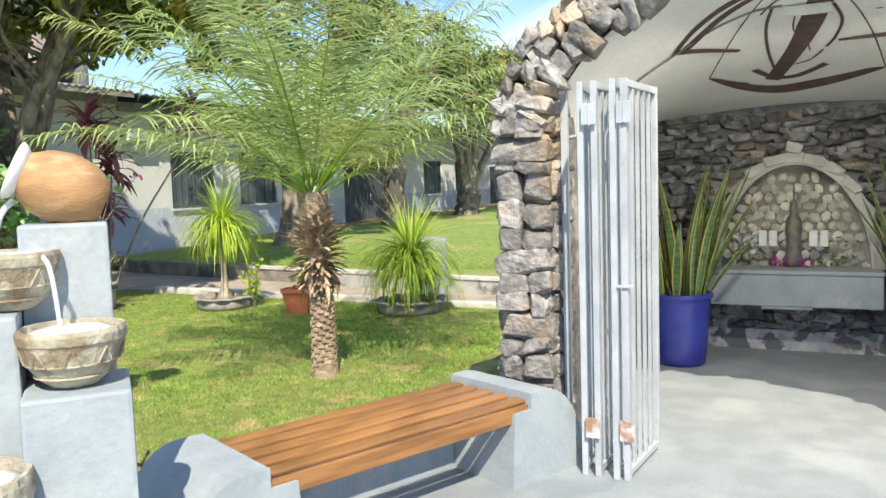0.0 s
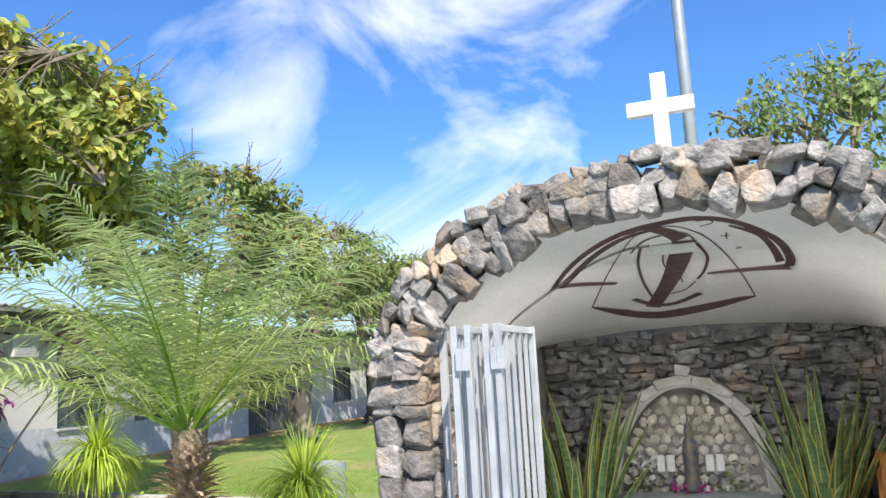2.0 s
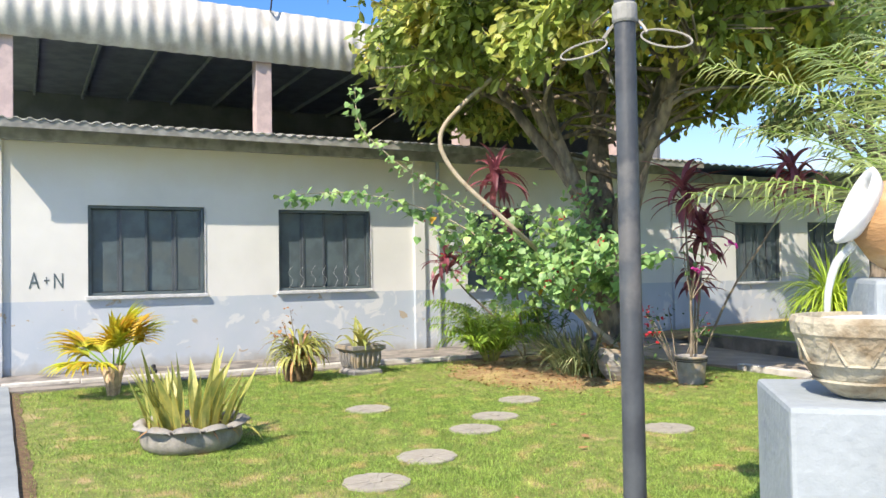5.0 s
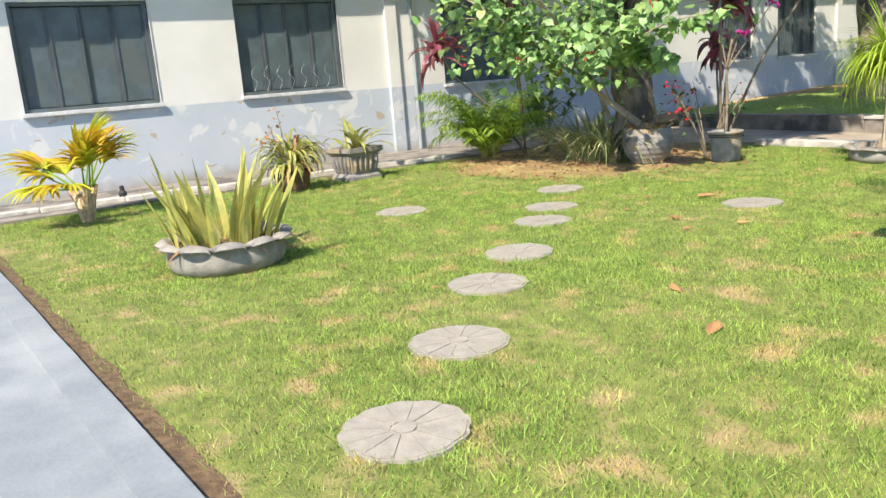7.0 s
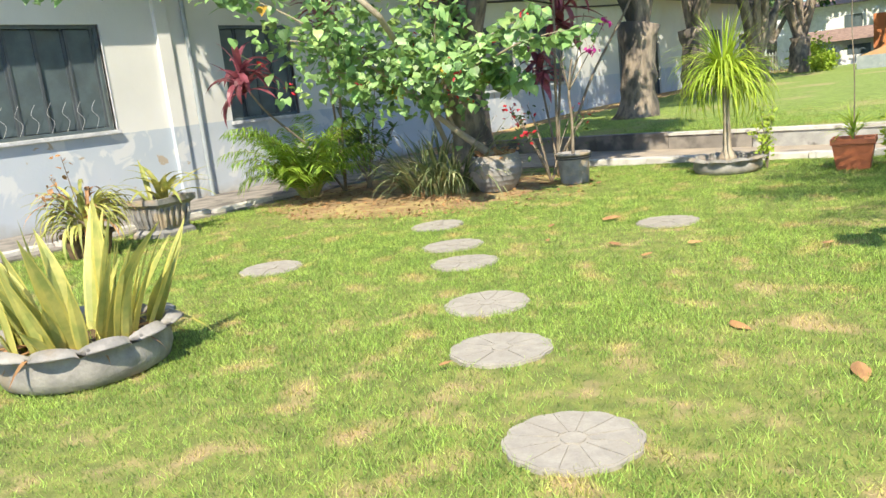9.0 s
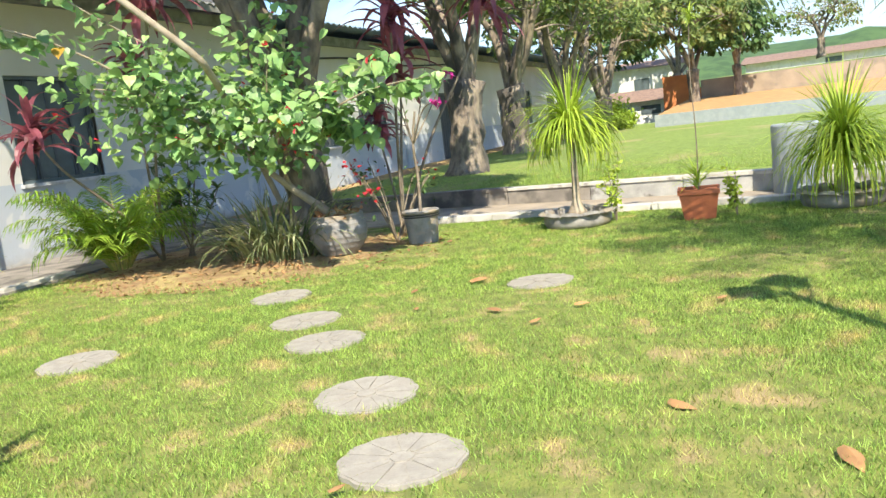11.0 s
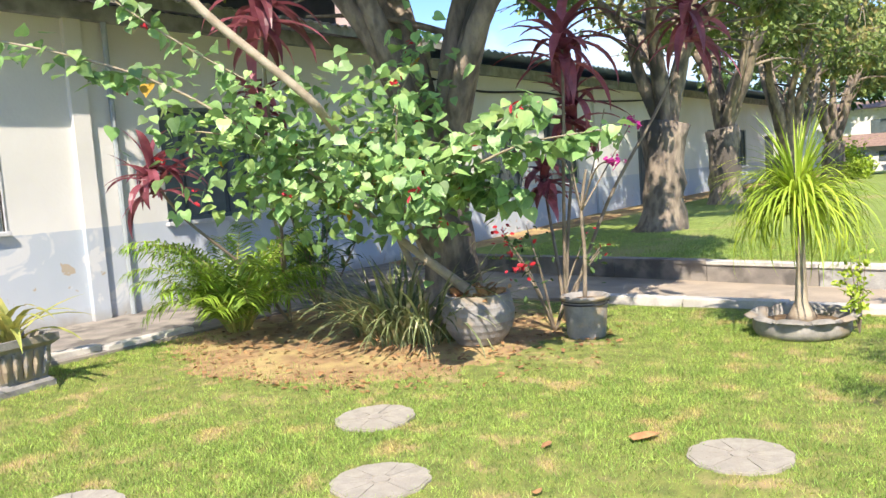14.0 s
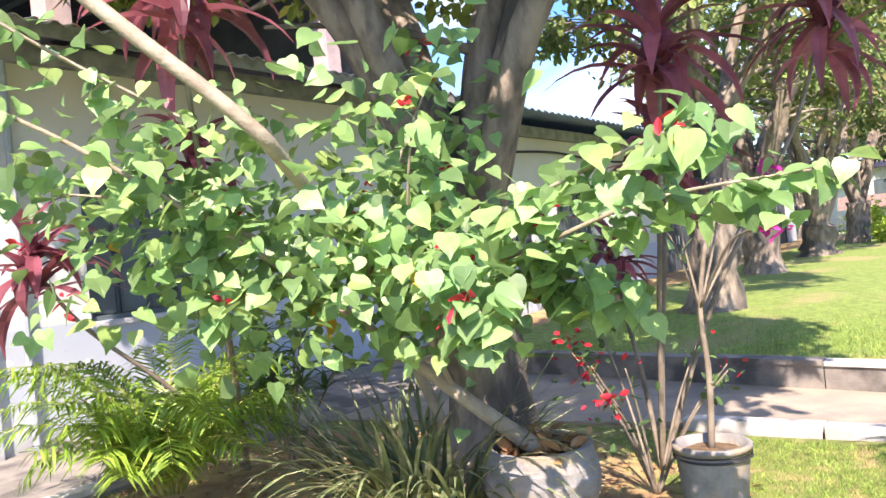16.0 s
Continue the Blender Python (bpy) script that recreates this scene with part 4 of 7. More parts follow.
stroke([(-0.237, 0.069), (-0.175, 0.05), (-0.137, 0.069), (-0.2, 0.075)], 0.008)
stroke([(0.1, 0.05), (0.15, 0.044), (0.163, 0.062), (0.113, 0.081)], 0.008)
lp = vault(-0.012, 0.185)
box = Mesh().box(lp.x - 0.13, lp.x + 0.13, lp.y - 0.03, lp.y + 0.03, lp.z - 0.06, lp.z - 0.004, bev=0.01)
cl = box.done("ceiling_lamp", M_WHITE, label="small white tube lamp fitted on the vault", category="lamp")
# Added fill light that brightens the grotto; the lamp fitting itself is unlit.
ld = bpy.data.lights.new("vault_fill", "AREA")
ld.shape, ld.size, ld.size_y, ld.energy, ld.color = "RECTANGLE", 0.24, 0.05, 16.0, (1.0, 0.97, 0.92)
vault_fill = new("vault_fill", ld)
vault_fill.matrix_world = Matrix.Translation((lp.x, lp.y, lp.z - 0.065))
wire = Mesh()
wire.tube(smooth_path([vault(u, v) - Vector((0, 0.004, 0.008)) for u, v in ((-0.95, 0.33), (-0.812, 0.306), (-0.562, 0.263), (-0.4, 0.206), (-0.225, 0.169), (-0.11, 0.172))], 5), 0.007, 5)
wire.done("conduit", M_EAVE, label="thin grey conduit clipped to the vault", category="cable")

rng = random.Random(11)
# facing stones of the two pillars
for x0, x1, sgn in ((-2.16, -1.84, -1), (0.80, 1.14, 1)):
    z = 0.0
    while z < 2.05:
        h = rng.uniform(0.07, 0.16)
        cuts = [x0, x1] if rng.random() < 0.5 else [x0, x0 + (x1 - x0) * rng.uniform(0.4, 0.62), x1]
        for a, b in zip(cuts, cuts[1:]):
            stone(shrine, ((a + b) / 2, 4.24 + rng.uniform(-0.03, 0.02), z + h / 2), ((b - a) * 1.2, 0.22, h * 1.22), (rng.uniform(-.2, .2), rng.uniform(-.12, .12), rng.uniform(-.25, .25)), ROCKS, rng)
        for y in (4.34, 4.52):
            stone(shrine, (x0 + 0.03, y + rng.uniform(-.03, .03), z + h / 2), (0.16, 0.2, h * 1.1), (rng.uniform(-.2, .2), rng.uniform(-.2, .2), rng.uniform(-.2, .2)), ROCKS, rng)
            stone(shrine, (x1 - 0.03, y + rng.uniform(-.03, .03), z + h / 2), (0.16, 0.2, h * 1.1), (rng.uniform(-.2, .2), rng.uniform(-.2, .2), rng.uniform(-.2, .2)), ROCKS, rng)
        z += h
# voussoirs: an inner row and an outer row of irregular blocks
for row, (a0, b0, zc, hh) in enumerate(((1.46, 1.02, 1.73, 0.17), (1.58, 1.06, 1.79, 0.14), (1.66, 1.12, 1.80, 0.09))):
    a = 0.12 if row == 0 else 0.10
    while a < math.pi - 0.08:
        st = rng.uniform(0.055, 0.115)
        am = a + st / 2
        x, z = CX - a0 * math.cos(am), zc + b0 * math.sin(am)
        wdt = st * math.hypot(a0 * math.sin(am), b0 * math.cos(am))
        tilt = math.atan2(b0 * math.cos(am), a0 * math.sin(am))
        stone(shrine, (x, 4.27 + rng.uniform(-0.05, 0.03), z + rng.uniform(-.045, .04)), (wdt * 1.25, 0.28, hh * rng.uniform(0.9, 1.45)), (rng.uniform(-.22, .22), -tilt + rng.uniform(-.3, .3), rng.uniform(-.22, .22)), ROCKS, rng)
        if row == 1:
            stone(shrine, (x, 4.50, z + rng.uniform(-.02, .03)), (wdt * 1.2, 0.24, hh), (rng.uniform(-.3, .3), -tilt, rng.uniform(-.3, .3)), ROCKS, rng)
        a += st
# inner walls of stacked dark stone
def stacked(x_of, length, z_top, along, hole=None, pool=ROCKS_IN, step=(0.08, 0.23), hs=(0.045, 0.09), owner=None):
    z = 0.16
    while z < z_top:
        h = rng.uniform(*hs)
        p = 0.0
        while p < length:
            w = rng.uniform(*step)
            c = p + w / 2
            at, size = x_of(c, z + h / 2 + rng.uniform(-.03, .03), w * 1.12, h * rng.uniform(1.1, 1.45))
            if not (hole and hole(at)):
                stone(owner, at, size, (rng.uniform(-.2, .2), rng.uniform(-.2, .2), rng.uniform(-.2, .2)), pool, rng)
            p += w
        z += h


def niche_hole(at):
    dx = (at[0] + 0.66) / 0.72
    return 0.40 < at[2] < 0.74 + 1.02 * math.sqrt(max(0.0, 1 - dx * dx)) and abs(dx) < 1 or (abs(at[0] + 0.69) < 0.74 and 0.42 < at[2] < 0.72)


stacked(lambda p, z, w, h: ((-1.88 + p, 7.42, z), (w, 0.12, h)), 2.76, 2.12, "x", niche_hole, owner=thing("wall_back", "stacked dark flat stones lining the back of the grotto", "wall", kind="structure"))
stacked(lambda p, z, w, h: ((0.90, 4.62 + p, z), (0.12, w, h)), 2.8, 2.05, "y", owner=thing("wall_side", "stacked dark flat stones lining the side of the grotto", "wall", kind="structure"))
band = Mesh()
band.box(-1.9, 0.9, 7.365, 7.46, 0.0, 0.2, bev=0.012)
band.done("baseboard", M_WASH, label="flaking whitewashed band at the foot of the stone wall", kind="structure", category="trim")

# niche with glass front
niche = thing("niche", "arched cream-stone niche with a glass front and pebbled back", "shrine", (-0.66, 7.30, 0.735))
f = Mesh()
prof = []
for i in range(25):
    a = math.pi * i / 24
    prof.append((-0.60 * math.cos(a), 0.92 * math.sin(a), -0.69 * math.cos(a), 1.02 * math.sin(a)))
vs, fs = [], []
for xi, zi, xo, zo in prof:
    vs += [(xi, -0.06, zi), (xo, -0.06, zo), (xo, 0.10, zo), (xi, 0.10, zi)]
for i in range(24):
    for k in range(4):
        fs.append((i * 4 + k, i * 4 + (k + 1) % 4, (i + 1) * 4 + (k + 1) % 4, (i + 1) * 4 + k))
f.add(vs, fs)
f.done("frame", M_KERB, niche, "cream stone surround")
bk = Mesh()
outl = [(-0.62 * math.cos(math.pi * i / 24), 0.95 * math.sin(math.pi * i / 24)) for i in range(25)]
bk.add([(x, 0.12, z) for x, z in outl] + [(x, 0.15, z) for x, z in outl], [tuple(range(24, -1, -1)), tuple(range(25, 50))])
bk.done("backing", M_CONC, niche)
rr = random.Random(5)
for i in range(13):
    a = math.pi * (i + 0.5) / 13
    stone_jobs.append((niche, Matrix.LocRotScale((-0.665 * math.cos(a), -0.065, 0.985 * math.sin(a)), Euler((rr.uniform(-.2, .2), -(math.pi / 2 - a), rr.uniform(-.2, .2))), (0.19, 0.06, 0.10)), ROCKS_PALE[rr.randrange(6)]))
stone_jobs.append((niche, Matrix.LocRotScale((0, -0.06, 1.06), Euler((0, 0.2, 0)), (0.15, 0.12, 0.11)), ROCKS_PALE[0]))
peb = Mesh()
for row in range(11):
    for col in range(14):
        x, z = -0.6 + col * 0.09 + (row % 2) * 0.045, 0.04 + row * 0.085
        if (x / 0.6) ** 2 + (z / 0.92) ** 2 < 0.93:
            bm = bmesh.new()
            bmesh.ops.create_icosphere(bm, subdivisions=1, radius=0.5)
            peb.take(bm, Matrix.LocRotScale((x + rr.uniform(-.015, .015), 0.115, z + rr.uniform(-.015, .015)), Euler((rr.uniform(-.5, .5), rr.uniform(-3, 3), 0)), (rr.uniform(.09, .125), 0.05, rr.uniform(.075, .10))))
peb.done("pebbles", mat("pebble", (0.70, 0.66, 0.56), (0.46, 0.43, 0.36), 9, 0.8, 0.3, island=0.3), niche)
for x0, x1 in ((-0.60, -0.203), (-0.197, 0.197), (0.203, 0.60)):
    gl = Mesh()
    pts = [(x, z) for x, z in [(x0 + (x1 - x0) * i / 10, 0.915 * math.sqrt(max(0, 1 - ((x0 + (x1 - x0) * i / 10) / 0.60) ** 2))) for i in range(11)]]
    ol = [(x0, 0.0)] + [p for p in pts if p[1] > 0.002] + [(x1, 0.0)]
    if abs(x0) > 0.55:
        ol = ol[1:] if ol[0] == ol[1] else ol
    gl.prism(ol, 0, 0.006, Matrix.Translation((0, -0.05, 0)) @ pose(0, 0, 0, 90, 0, 0))
    g = gl.done("pane", M_GLASS, niche, "clear glass pane")
    g.visible_shadow = False
for sx in (-0.2, 0.2):
    h = Mesh()
    h.box(sx - 0.075, sx - 0.008, -0.075, -0.05, 0.22, 0.36, bev=0.012)
    h.box(sx + 0.008, sx + 0.075, -0.075, -0.05, 0.22, 0.36, bev=0.012)
    h.done("hinge", M_WHITE, niche, "white plate hinge on the glass")
st = Mesh()
st.lathe([(0.085, 0.0), (0.09, 0.04), (0.065, 0.10), (0.06, 0.2), (0.07, 0.32), (0.06, 0.40), (0.03, 0.45), (0.036, 0.50), (0.03, 0.55), (0.008, 0.58), (0.006, 0.70)], 14, (-0.66, 7.36, 0.78), wob=lambda a, z: 1 + 0.08 * math.sin(3 * a))
st.done("statue", mat("dark_robe", (0.10, 0.11, 0.16), (0.22, 0.18, 0.11), 16, 0.5, 0.1), label="small dark robed figure standing inside the niche", category="statue", smooth=True)
st = Mesh()
for i in range(9):
    leaf_cloud(st, [(-0.66 + rr.uniform(-.14, .14), 7.30 + rr.uniform(-.01, .03), 0.80 + rr.uniform(-.02, .05)) for _ in range(6)], 0.06, rr)
st.done("flower_spray", M_MAGENTA, label="red and pink flowers laid before the figure", category="flowers")
st = Mesh()
leaf_cloud(st, [(-0.98 + rr.gauss(0, .06), 7.31 + rr.uniform(-.02, .03), 1.02 + rr.gauss(0, .05)) for _ in range(40)], 0.07, rr)
st.done("flower_spray", M_WHITE, label="white cloth flowers inside the niche", category="flowers")
st = Mesh()
leaf_cloud(st, [(-0.66 + rr.choice((-1, 1)) * rr.uniform(.2, .5), 7.33 + rr.uniform(-.01, .02), 0.78 + abs(rr.gauss(0, .1))) for _ in range(80)], 0.05, rr)
st.done("greenery", M_TREELEAF2, label="green foliage along the niche floor", category="plant", kind="stuff")
alt = thing("altar_shelf", "grey-blue painted concrete shelf under the niche", "shelf", (-0.67, 7.0, 0.465))
Mesh().box(-0.69, 0.69, 0.012, 0.44, 0.0, 0.27, bev=0.012).done("front", M_TRIMBLUE, alt)
Mesh().box(-0.695, 0.695, 0.0, 0.44, 0.272, 0.305, bev=0.008).done("top", M_TRIMBLUE, alt)
al2 = Mesh().box(-0.9, -0.5, 7.05, 7.15, 0.435, 0.463, bev=0.006)
al2.done("shelf_lamp", M_WHITE, label="slim white strip under the shelf", category="lamp")


def snake_plant(name, at, n, hmin, hmax, spread, label, mats, rng, width=0.07, low=1.02):
    e = thing(name, label, "plant", at)
    for i in range(n):
        m = Mesh()
        a = rng.uniform(0, 6.28)
        r = spread * math.sqrt(rng.random()) * 0.6
        blade(m, (r * math.cos(a), r * math.sin(a), 0), a + rng.uniform(-.5, .5), rng.uniform(hmin, hmax), width * rng.uniform(0.75, 1.2),
              rng.uniform(low, 1.54), rng.uniform(-0.1, 0.45), 0, 7, 0.35, 1, rng.uniform(-.9, .9), 0.02)
        m.done("leaf", mats, e)
    return e


def pot_round(name, at, r_top, r_bot, h, mats, label, rim=0.02, soil=True, belly=0.0, n=36, ribs=0.0):
    e = thing(name, label, "plant pot", at)
    prof = [(r_bot * 0.92, 0.0), (r_bot, 0.015)]
    for i in range(1, 14):
        t = i / 14
        prof.append((r_bot + (r_top - r_bot) * t + belly * math.sin(math.pi * t) + ribs * (i % 2), h * t))
    prof += [(r_top + rim, h - 0.035), (r_top + rim, h - 0.004), (r_top + rim * 0.5, h), (r_top - 0.02, h), (r_top - 0.025, h - 0.06), (0.01, h - 0.065)]
    Mesh().lathe(prof, n).done("body", mats, e, smooth=n >= 36 and ribs == 0)
    if soil:
        Mesh().lathe([(r_top - 0.03, h - 0.062), (r_top - 0.05, h - 0.04), (0.01, h - 0.03)], 20, wob=lambda a, z: 1 - 0.03 * math.sin(5 * a)).done("soil", M_SOIL, e, "dark potting soil")
    return e


for x, y, g in ((-1.50, 6.62, 7), (0.34, 6.98, 8)):
    pot_round("plant_pot", (x, y, 0.02), 0.25, 0.20, 0.60, M_BLUEPOT, "tall glossy cobalt-blue plant pot on the shrine floor", 0.012)
    snake_plant("snake_plant", (x, y, 0.56), 40, 0.55, 1.32, 0.36, "tall dark green snake plant with yellow leaf edges", [M_SNAKE, M_SNAKEEDGE], random.Random(g), 0.066)

# teak bench in the shrine
tb = thing("garden_bench", "orange varnished slatted wooden bench against the stone wall", "bench", (0.46, 6.15, 0.02))
for y in (-0.72, 0.72):
    Mesh().box(-0.28, -0.22, y - 0.03, y + 0.03, 0, 0.64, bev=0.006).done("leg", M_TEAK, tb)
    Mesh().box(0.22, 0.28, y - 0.03, y + 0.03, 0, 1.06, bev=0.006).done("leg", M_TEAK, tb)
    Mesh().box(-0.31, 0.24, y - 0.035, y + 0.035, 0.64, 0.67, bev=0.006).done("armrest", M_TEAK, tb)
    Mesh().box(-0.22, 0.22, y - 0.015, y + 0.015, 0.16, 0.20, bev=0.004).done("stretcher", M_TEAK, tb)
    Mesh().box(-0.22, 0.22, y - 0.015, y + 0.015, 0.35, 0.40, bev=0.004).done("seat_rail", M_TEAK, tb)
for i in range(6):
    x = -0.245 + i * 0.085
    Mesh().box(x - 0.032, x + 0.032, -0.75, 0.75, 0.402, 0.424, bev=0.004).done("seat_slat", M_TEAK, tb)
Mesh().box(0.235, 0.275, -0.75, 0.75, 1.04, 1.12, bev=0.008).done("top_rail", M_TEAK, tb)
Mesh().box(0.235, 0.275, -0.69, 0.69, 0.50, 0.55, bev=0.006).done("bottom_rail", M_TEAK, tb)
for i in range(17):
    y = -0.64 + i * 0.08
    Mesh().box(0.245, 0.262, y - 0.02, y + 0.02, 0.55, 1.04, bev=0.003).done("back_slat", M_TEAK, tb)

# folding gate
gate = thing("folding_gate", "white-painted steel folding gate, pushed open against the pillar", "gate", (-1.42, 3.95, 0.02))
fold = [(-0.20, 0.42, -0.135, -0.10), (-0.065, -0.10, -0.035, 0.44), (0.01, 0.44, 0.035, -0.11), (0.09, -0.11, 0.14, 0.46)]
for ax, ay, bx, by in fold:
    leaf = thing("leaf", "", "", (0, 0, 0))
    leaf.parent = gate
    d = Vector((bx - ax, by - ay, 0))
    ln = d.length
    m = pose(ax, ay, 0, 0, 0, math.degrees(math.atan2(d.y, d.x)))
    fr = Mesh()
    for a in ((0, 0.035, -0.016, 0.016, 0.0, 2.08), (ln - 0.035, ln, -0.016, 0.016, 0.0, 2.08), (0.035, ln - 0.035, -0.014, 0.014, 2.04, 2.075), (0.035, ln - 0.035, -0.014, 0.014, 0.02, 0.055)):
        fr.box(*a, m=m, bev=0.003)
    fr.done("frame", M_STEEL, leaf)
    for i in range(1, 5):
        x = 0.035 + (ln - 0.07) * i / 5
        Mesh().box(x - 0.009, x + 0.009, -0.009, 0.009, 0.055, 2.04, m=m).done("bar", M_STEEL, leaf)
for hx in (-0.085, 0.095):
    for z in (0.27, 1.91):
        hg = Mesh().box(hx - 0.038, hx - 0.004, -0.128, -0.118, z - 0.055, z + 0.055, bev=0.004).box(hx + 0.004, hx + 0.038, -0.128, -0.118, z - 0.055, z + 0.055, bev=0.004)
        hg.tube([(hx, -0.126, z - 0.052), (hx, -0.126, z + 0.052)], 0.006, 8)
        hg.done("hinge", M_RUST if z < 1 else M_STEEL, gate, "rust-stained hinge plate" if z < 1 else "white hinge plate")
bolt = Mesh().box(0.05, 0.13, -0.125, -0.11, 1.02, 1.035, bev=0.003)
bolt.done("bolt", M_STEEL, gate)
hp = Mesh()
hp.box(-1.80, -1.76, 4.30, 4.34, 0.02, 2.12, bev=0.004)
hp.done("gate_post", M_STEEL, label="thin white steel post fixed to the stone pillar", category="post")

# cross on the arch and mast behind
cr = thing("cross", "white-painted metal cross standing on the stone arch", "cross", (-0.48, 4.42, 2.92))
Mesh().box(-0.04, 0.04, -0.035, 0.035, 0, 0.52, bev=0.004).done("upright", M_WHITE, cr)
Mesh().box(-0.18, 0.18, -0.03, 0.03, 0.29, 0.37, bev=0.004).done("crossbar", M_WHITE, cr)
mast = Mesh().tube([(-0.42, 9.3, -0.3), (-0.42, 9.3, 6.0), (-0.42, 9.3, 9.5)], [0.08, 0.07, 0.06], 14)
mast.done("mast", mat("galvanised", (0.50, 0.53, 0.55), (0.42, 0.45, 0.47), 4, 0.4, 0.05, metal=0.6), label="tall grey galvanised mast behind the shrine", category="mast", smooth=True)


# ---- bench beside the terrace ----
LDIR, DDIR = Vector((0.405, 0.914, 0)), Vector((-0.914, 0.405, 0))
bench = thing("bench", "painted concrete bench with five varnished wooden slats", "bench", (-2.40, 2.30, 0.02), math.degrees(math.atan2(0.914, 0.405)))
BL, BD = 1.46, 0.60
for i in range(5):
    y = 0.06 + i * 0.12
    Mesh().box(-0.02, BL + 0.02, y - 0.038, y + 0.038, 0.418, 0.440, bev=0.007).done("slat", M_WOOD, bench)
Mesh().box(-0.02, BL + 0.02, 0.0, 0.022, 0.335, 0.417, bev=0.005).done("front_slat", M_WOOD, bench)
for s in (0, 1):
    prof = [(0.12, 0.0), (0.10, 0.39), (-0.025, 0.39), (-0.025, 0.475), (-0.14, 0.475)] + [(-0.14 - 0.30 * math.sin(a), 0.475 * math.cos(a)) for a in [math.pi / 2 * i / 9 for i in range(1, 10)]]
    if s == 1:
        prof = [(BL - x, z) for x, z in prof][::-1]
    m = Mesh()
    m.prism(prof, -0.62, 0.02, pose(0, 0, 0, 90, 0, 0))
    m.done("end_block", M_TRIMBLUE, bench, "rounded blue-grey painted concrete end")
Mesh().box(0.12, BL - 0.12, 0.44, 0.52, 0.0, 0.40, bev=0.006).done("rear_panel", M_TRIMBLUE, bench)


# ---- fountain ----
fo = thing("fountain", "grey painted stepped fountain with jars spilling water", "fountain", (-2.745, 1.685, 0.0), 49)


def bowl(parent, c, r, h, mats=M_CEMBOWL):
    e = thing("bowl", "", "", c)
    e.parent = parent
    e["label"] = "weathered carved cement bowl"
    Mesh().lathe([(r * 0.36, 0), (r * 0.46, h * 0.03), (r * 0.70, h * 0.2), (r * 0.89, h * 0.45), (r * 0.98, h * 0.72), (r * 1.0, h * 0.76), (r * 1.03, h * 0.79), (r * 1.04, h * 0.93), (r * 1.0, h), (r * 0.92, h), (r * 0.88, h * 0.8), (0.01, h * 0.78)], 40,
                 wob=lambda a, z: 1 + 0.012 * math.sin(7 * a) + 0.008 * math.sin(19 * a + 40 * z)).done("body", mats, e, smooth=False)
    Mesh().lathe([(r * 0.93, h * 0.90), (r * 0.6, h * 0.965), (r * 0.3, h * 0.99), (0.01, h)], 30, wob=lambda a, z: 1 + 0.03 * math.sin(5 * a + 20 * z)).done("water", M_WATER, e, "white churning water", smooth=True)
    rb = Mesh()
    for i in range(18):
        a = 2 * math.pi * i / 18
        b = a + 0.17 * (1 if i % 2 else -1)
        rb.tube([(r * 0.915 * math.cos(a), r * 0.915 * math.sin(a), h * 0.45), (r * 0.985 * math.cos(b), r * 0.985 * math.sin(b), h * 0.72)], 0.004, 4)
    for z, q in ((0.22, 0.73), (0.44, 0.888)):
        rb.tube([(r * q * math.cos(2 * math.pi * i / 32), r * q * math.sin(2 * math.pi * i / 32), h * z) for i in range(33)], 0.004, 4)
    rb.done("carving", mats, e, kind="stuff")
    return e


Mesh().box(-0.135, 0.135, -0.13, 0.13, 0.0, 1.515, bev=0.012).done("pedestal", M_TRIMBLUE, fo)
Mesh().box(-0.36, -0.137, -0.32, 0.13, 0.0, 1.25, bev=0.012).done("step_block", M_TRIMBLUE, fo)
Mesh().box(-0.135, 0.17, -0.46, -0.132, 0.0, 1.02, bev=0.012).done("step_block", M_TRIMBLUE, fo)
Mesh().box(-0.48, -0.137, -0.70, -0.322, 0.0, 0.50, bev=0.012).done("step_block", M_TRIMBLUE, fo)
bowl(fo, (-0.165, -0.15, 1.25), 0.15, 0.185)
bowl(fo, (0.01, -0.30, 1.02), 0.155, 0.185)
bowl(fo, (-0.28, -0.50, 0.50), 0.17, 0.34)
jar = thing("jar", "", "", (0.0, 0.0, 1.632))
jar.parent = fo
jar["label"] = "tilted ochre clay jar with a white rim"
jm = pose(0, 0, 0, 0, -66, 0) @ Matrix.Scale(0.66, 4)
Mesh().lathe([(0.07, -0.22), (0.12, -0.205), (0.175, -0.11), (0.19, 0.0), (0.17, 0.10), (0.13, 0.165), (0.115, 0.19)], 32, m=jm).done("body", M_CLAY, jar, smooth=True)
Mesh().lathe([(0.115, 0.185), (0.14, 0.21), (0.155, 0.235), (0.145, 0.243), (0.115, 0.215), (0.10, 0.16), (0.01, 0.15)], 32, m=jm).done("rim", M_WHITE, jar, "white-painted flared rim", smooth=True)
wt = Mesh()
ring = smooth_path([(-0.145, 0.0, 1.60), (-0.185, 0.0, 1.555), (-0.205, 0.0, 1.49), (-0.21, 0.0, 1.43)], 5)
wt.tube(ring, [0.012 - 0.0003 * i for i in range(len(ring))], 9)
wt.done("falling_water", M_STREAM, fo, "thin falling stream of water", smooth=True)
ring = smooth_path([(-0.08, -0.23, 1.43), (-0.04, -0.28, 1.39), (-0.02, -0.30, 1.20)], 5)
wt = Mesh().tube(ring, [0.009 - 0.0002 * i for i in range(len(ring))], 9)
wt.done("falling_water", M_STREAM, fo, "thin falling stream of water", smooth=True)
cb = Mesh().tube(smooth_path([(-2.70, 1.86, 0.92), (-2.92, 2.04, 0.86), (-3.3, 2.38, 0.55), (-3.68, 2.76, 0.2), (-4.0, 3.1, 0.02), (-4.15, 3.3, 0.012)], 6), 0.009, 5)
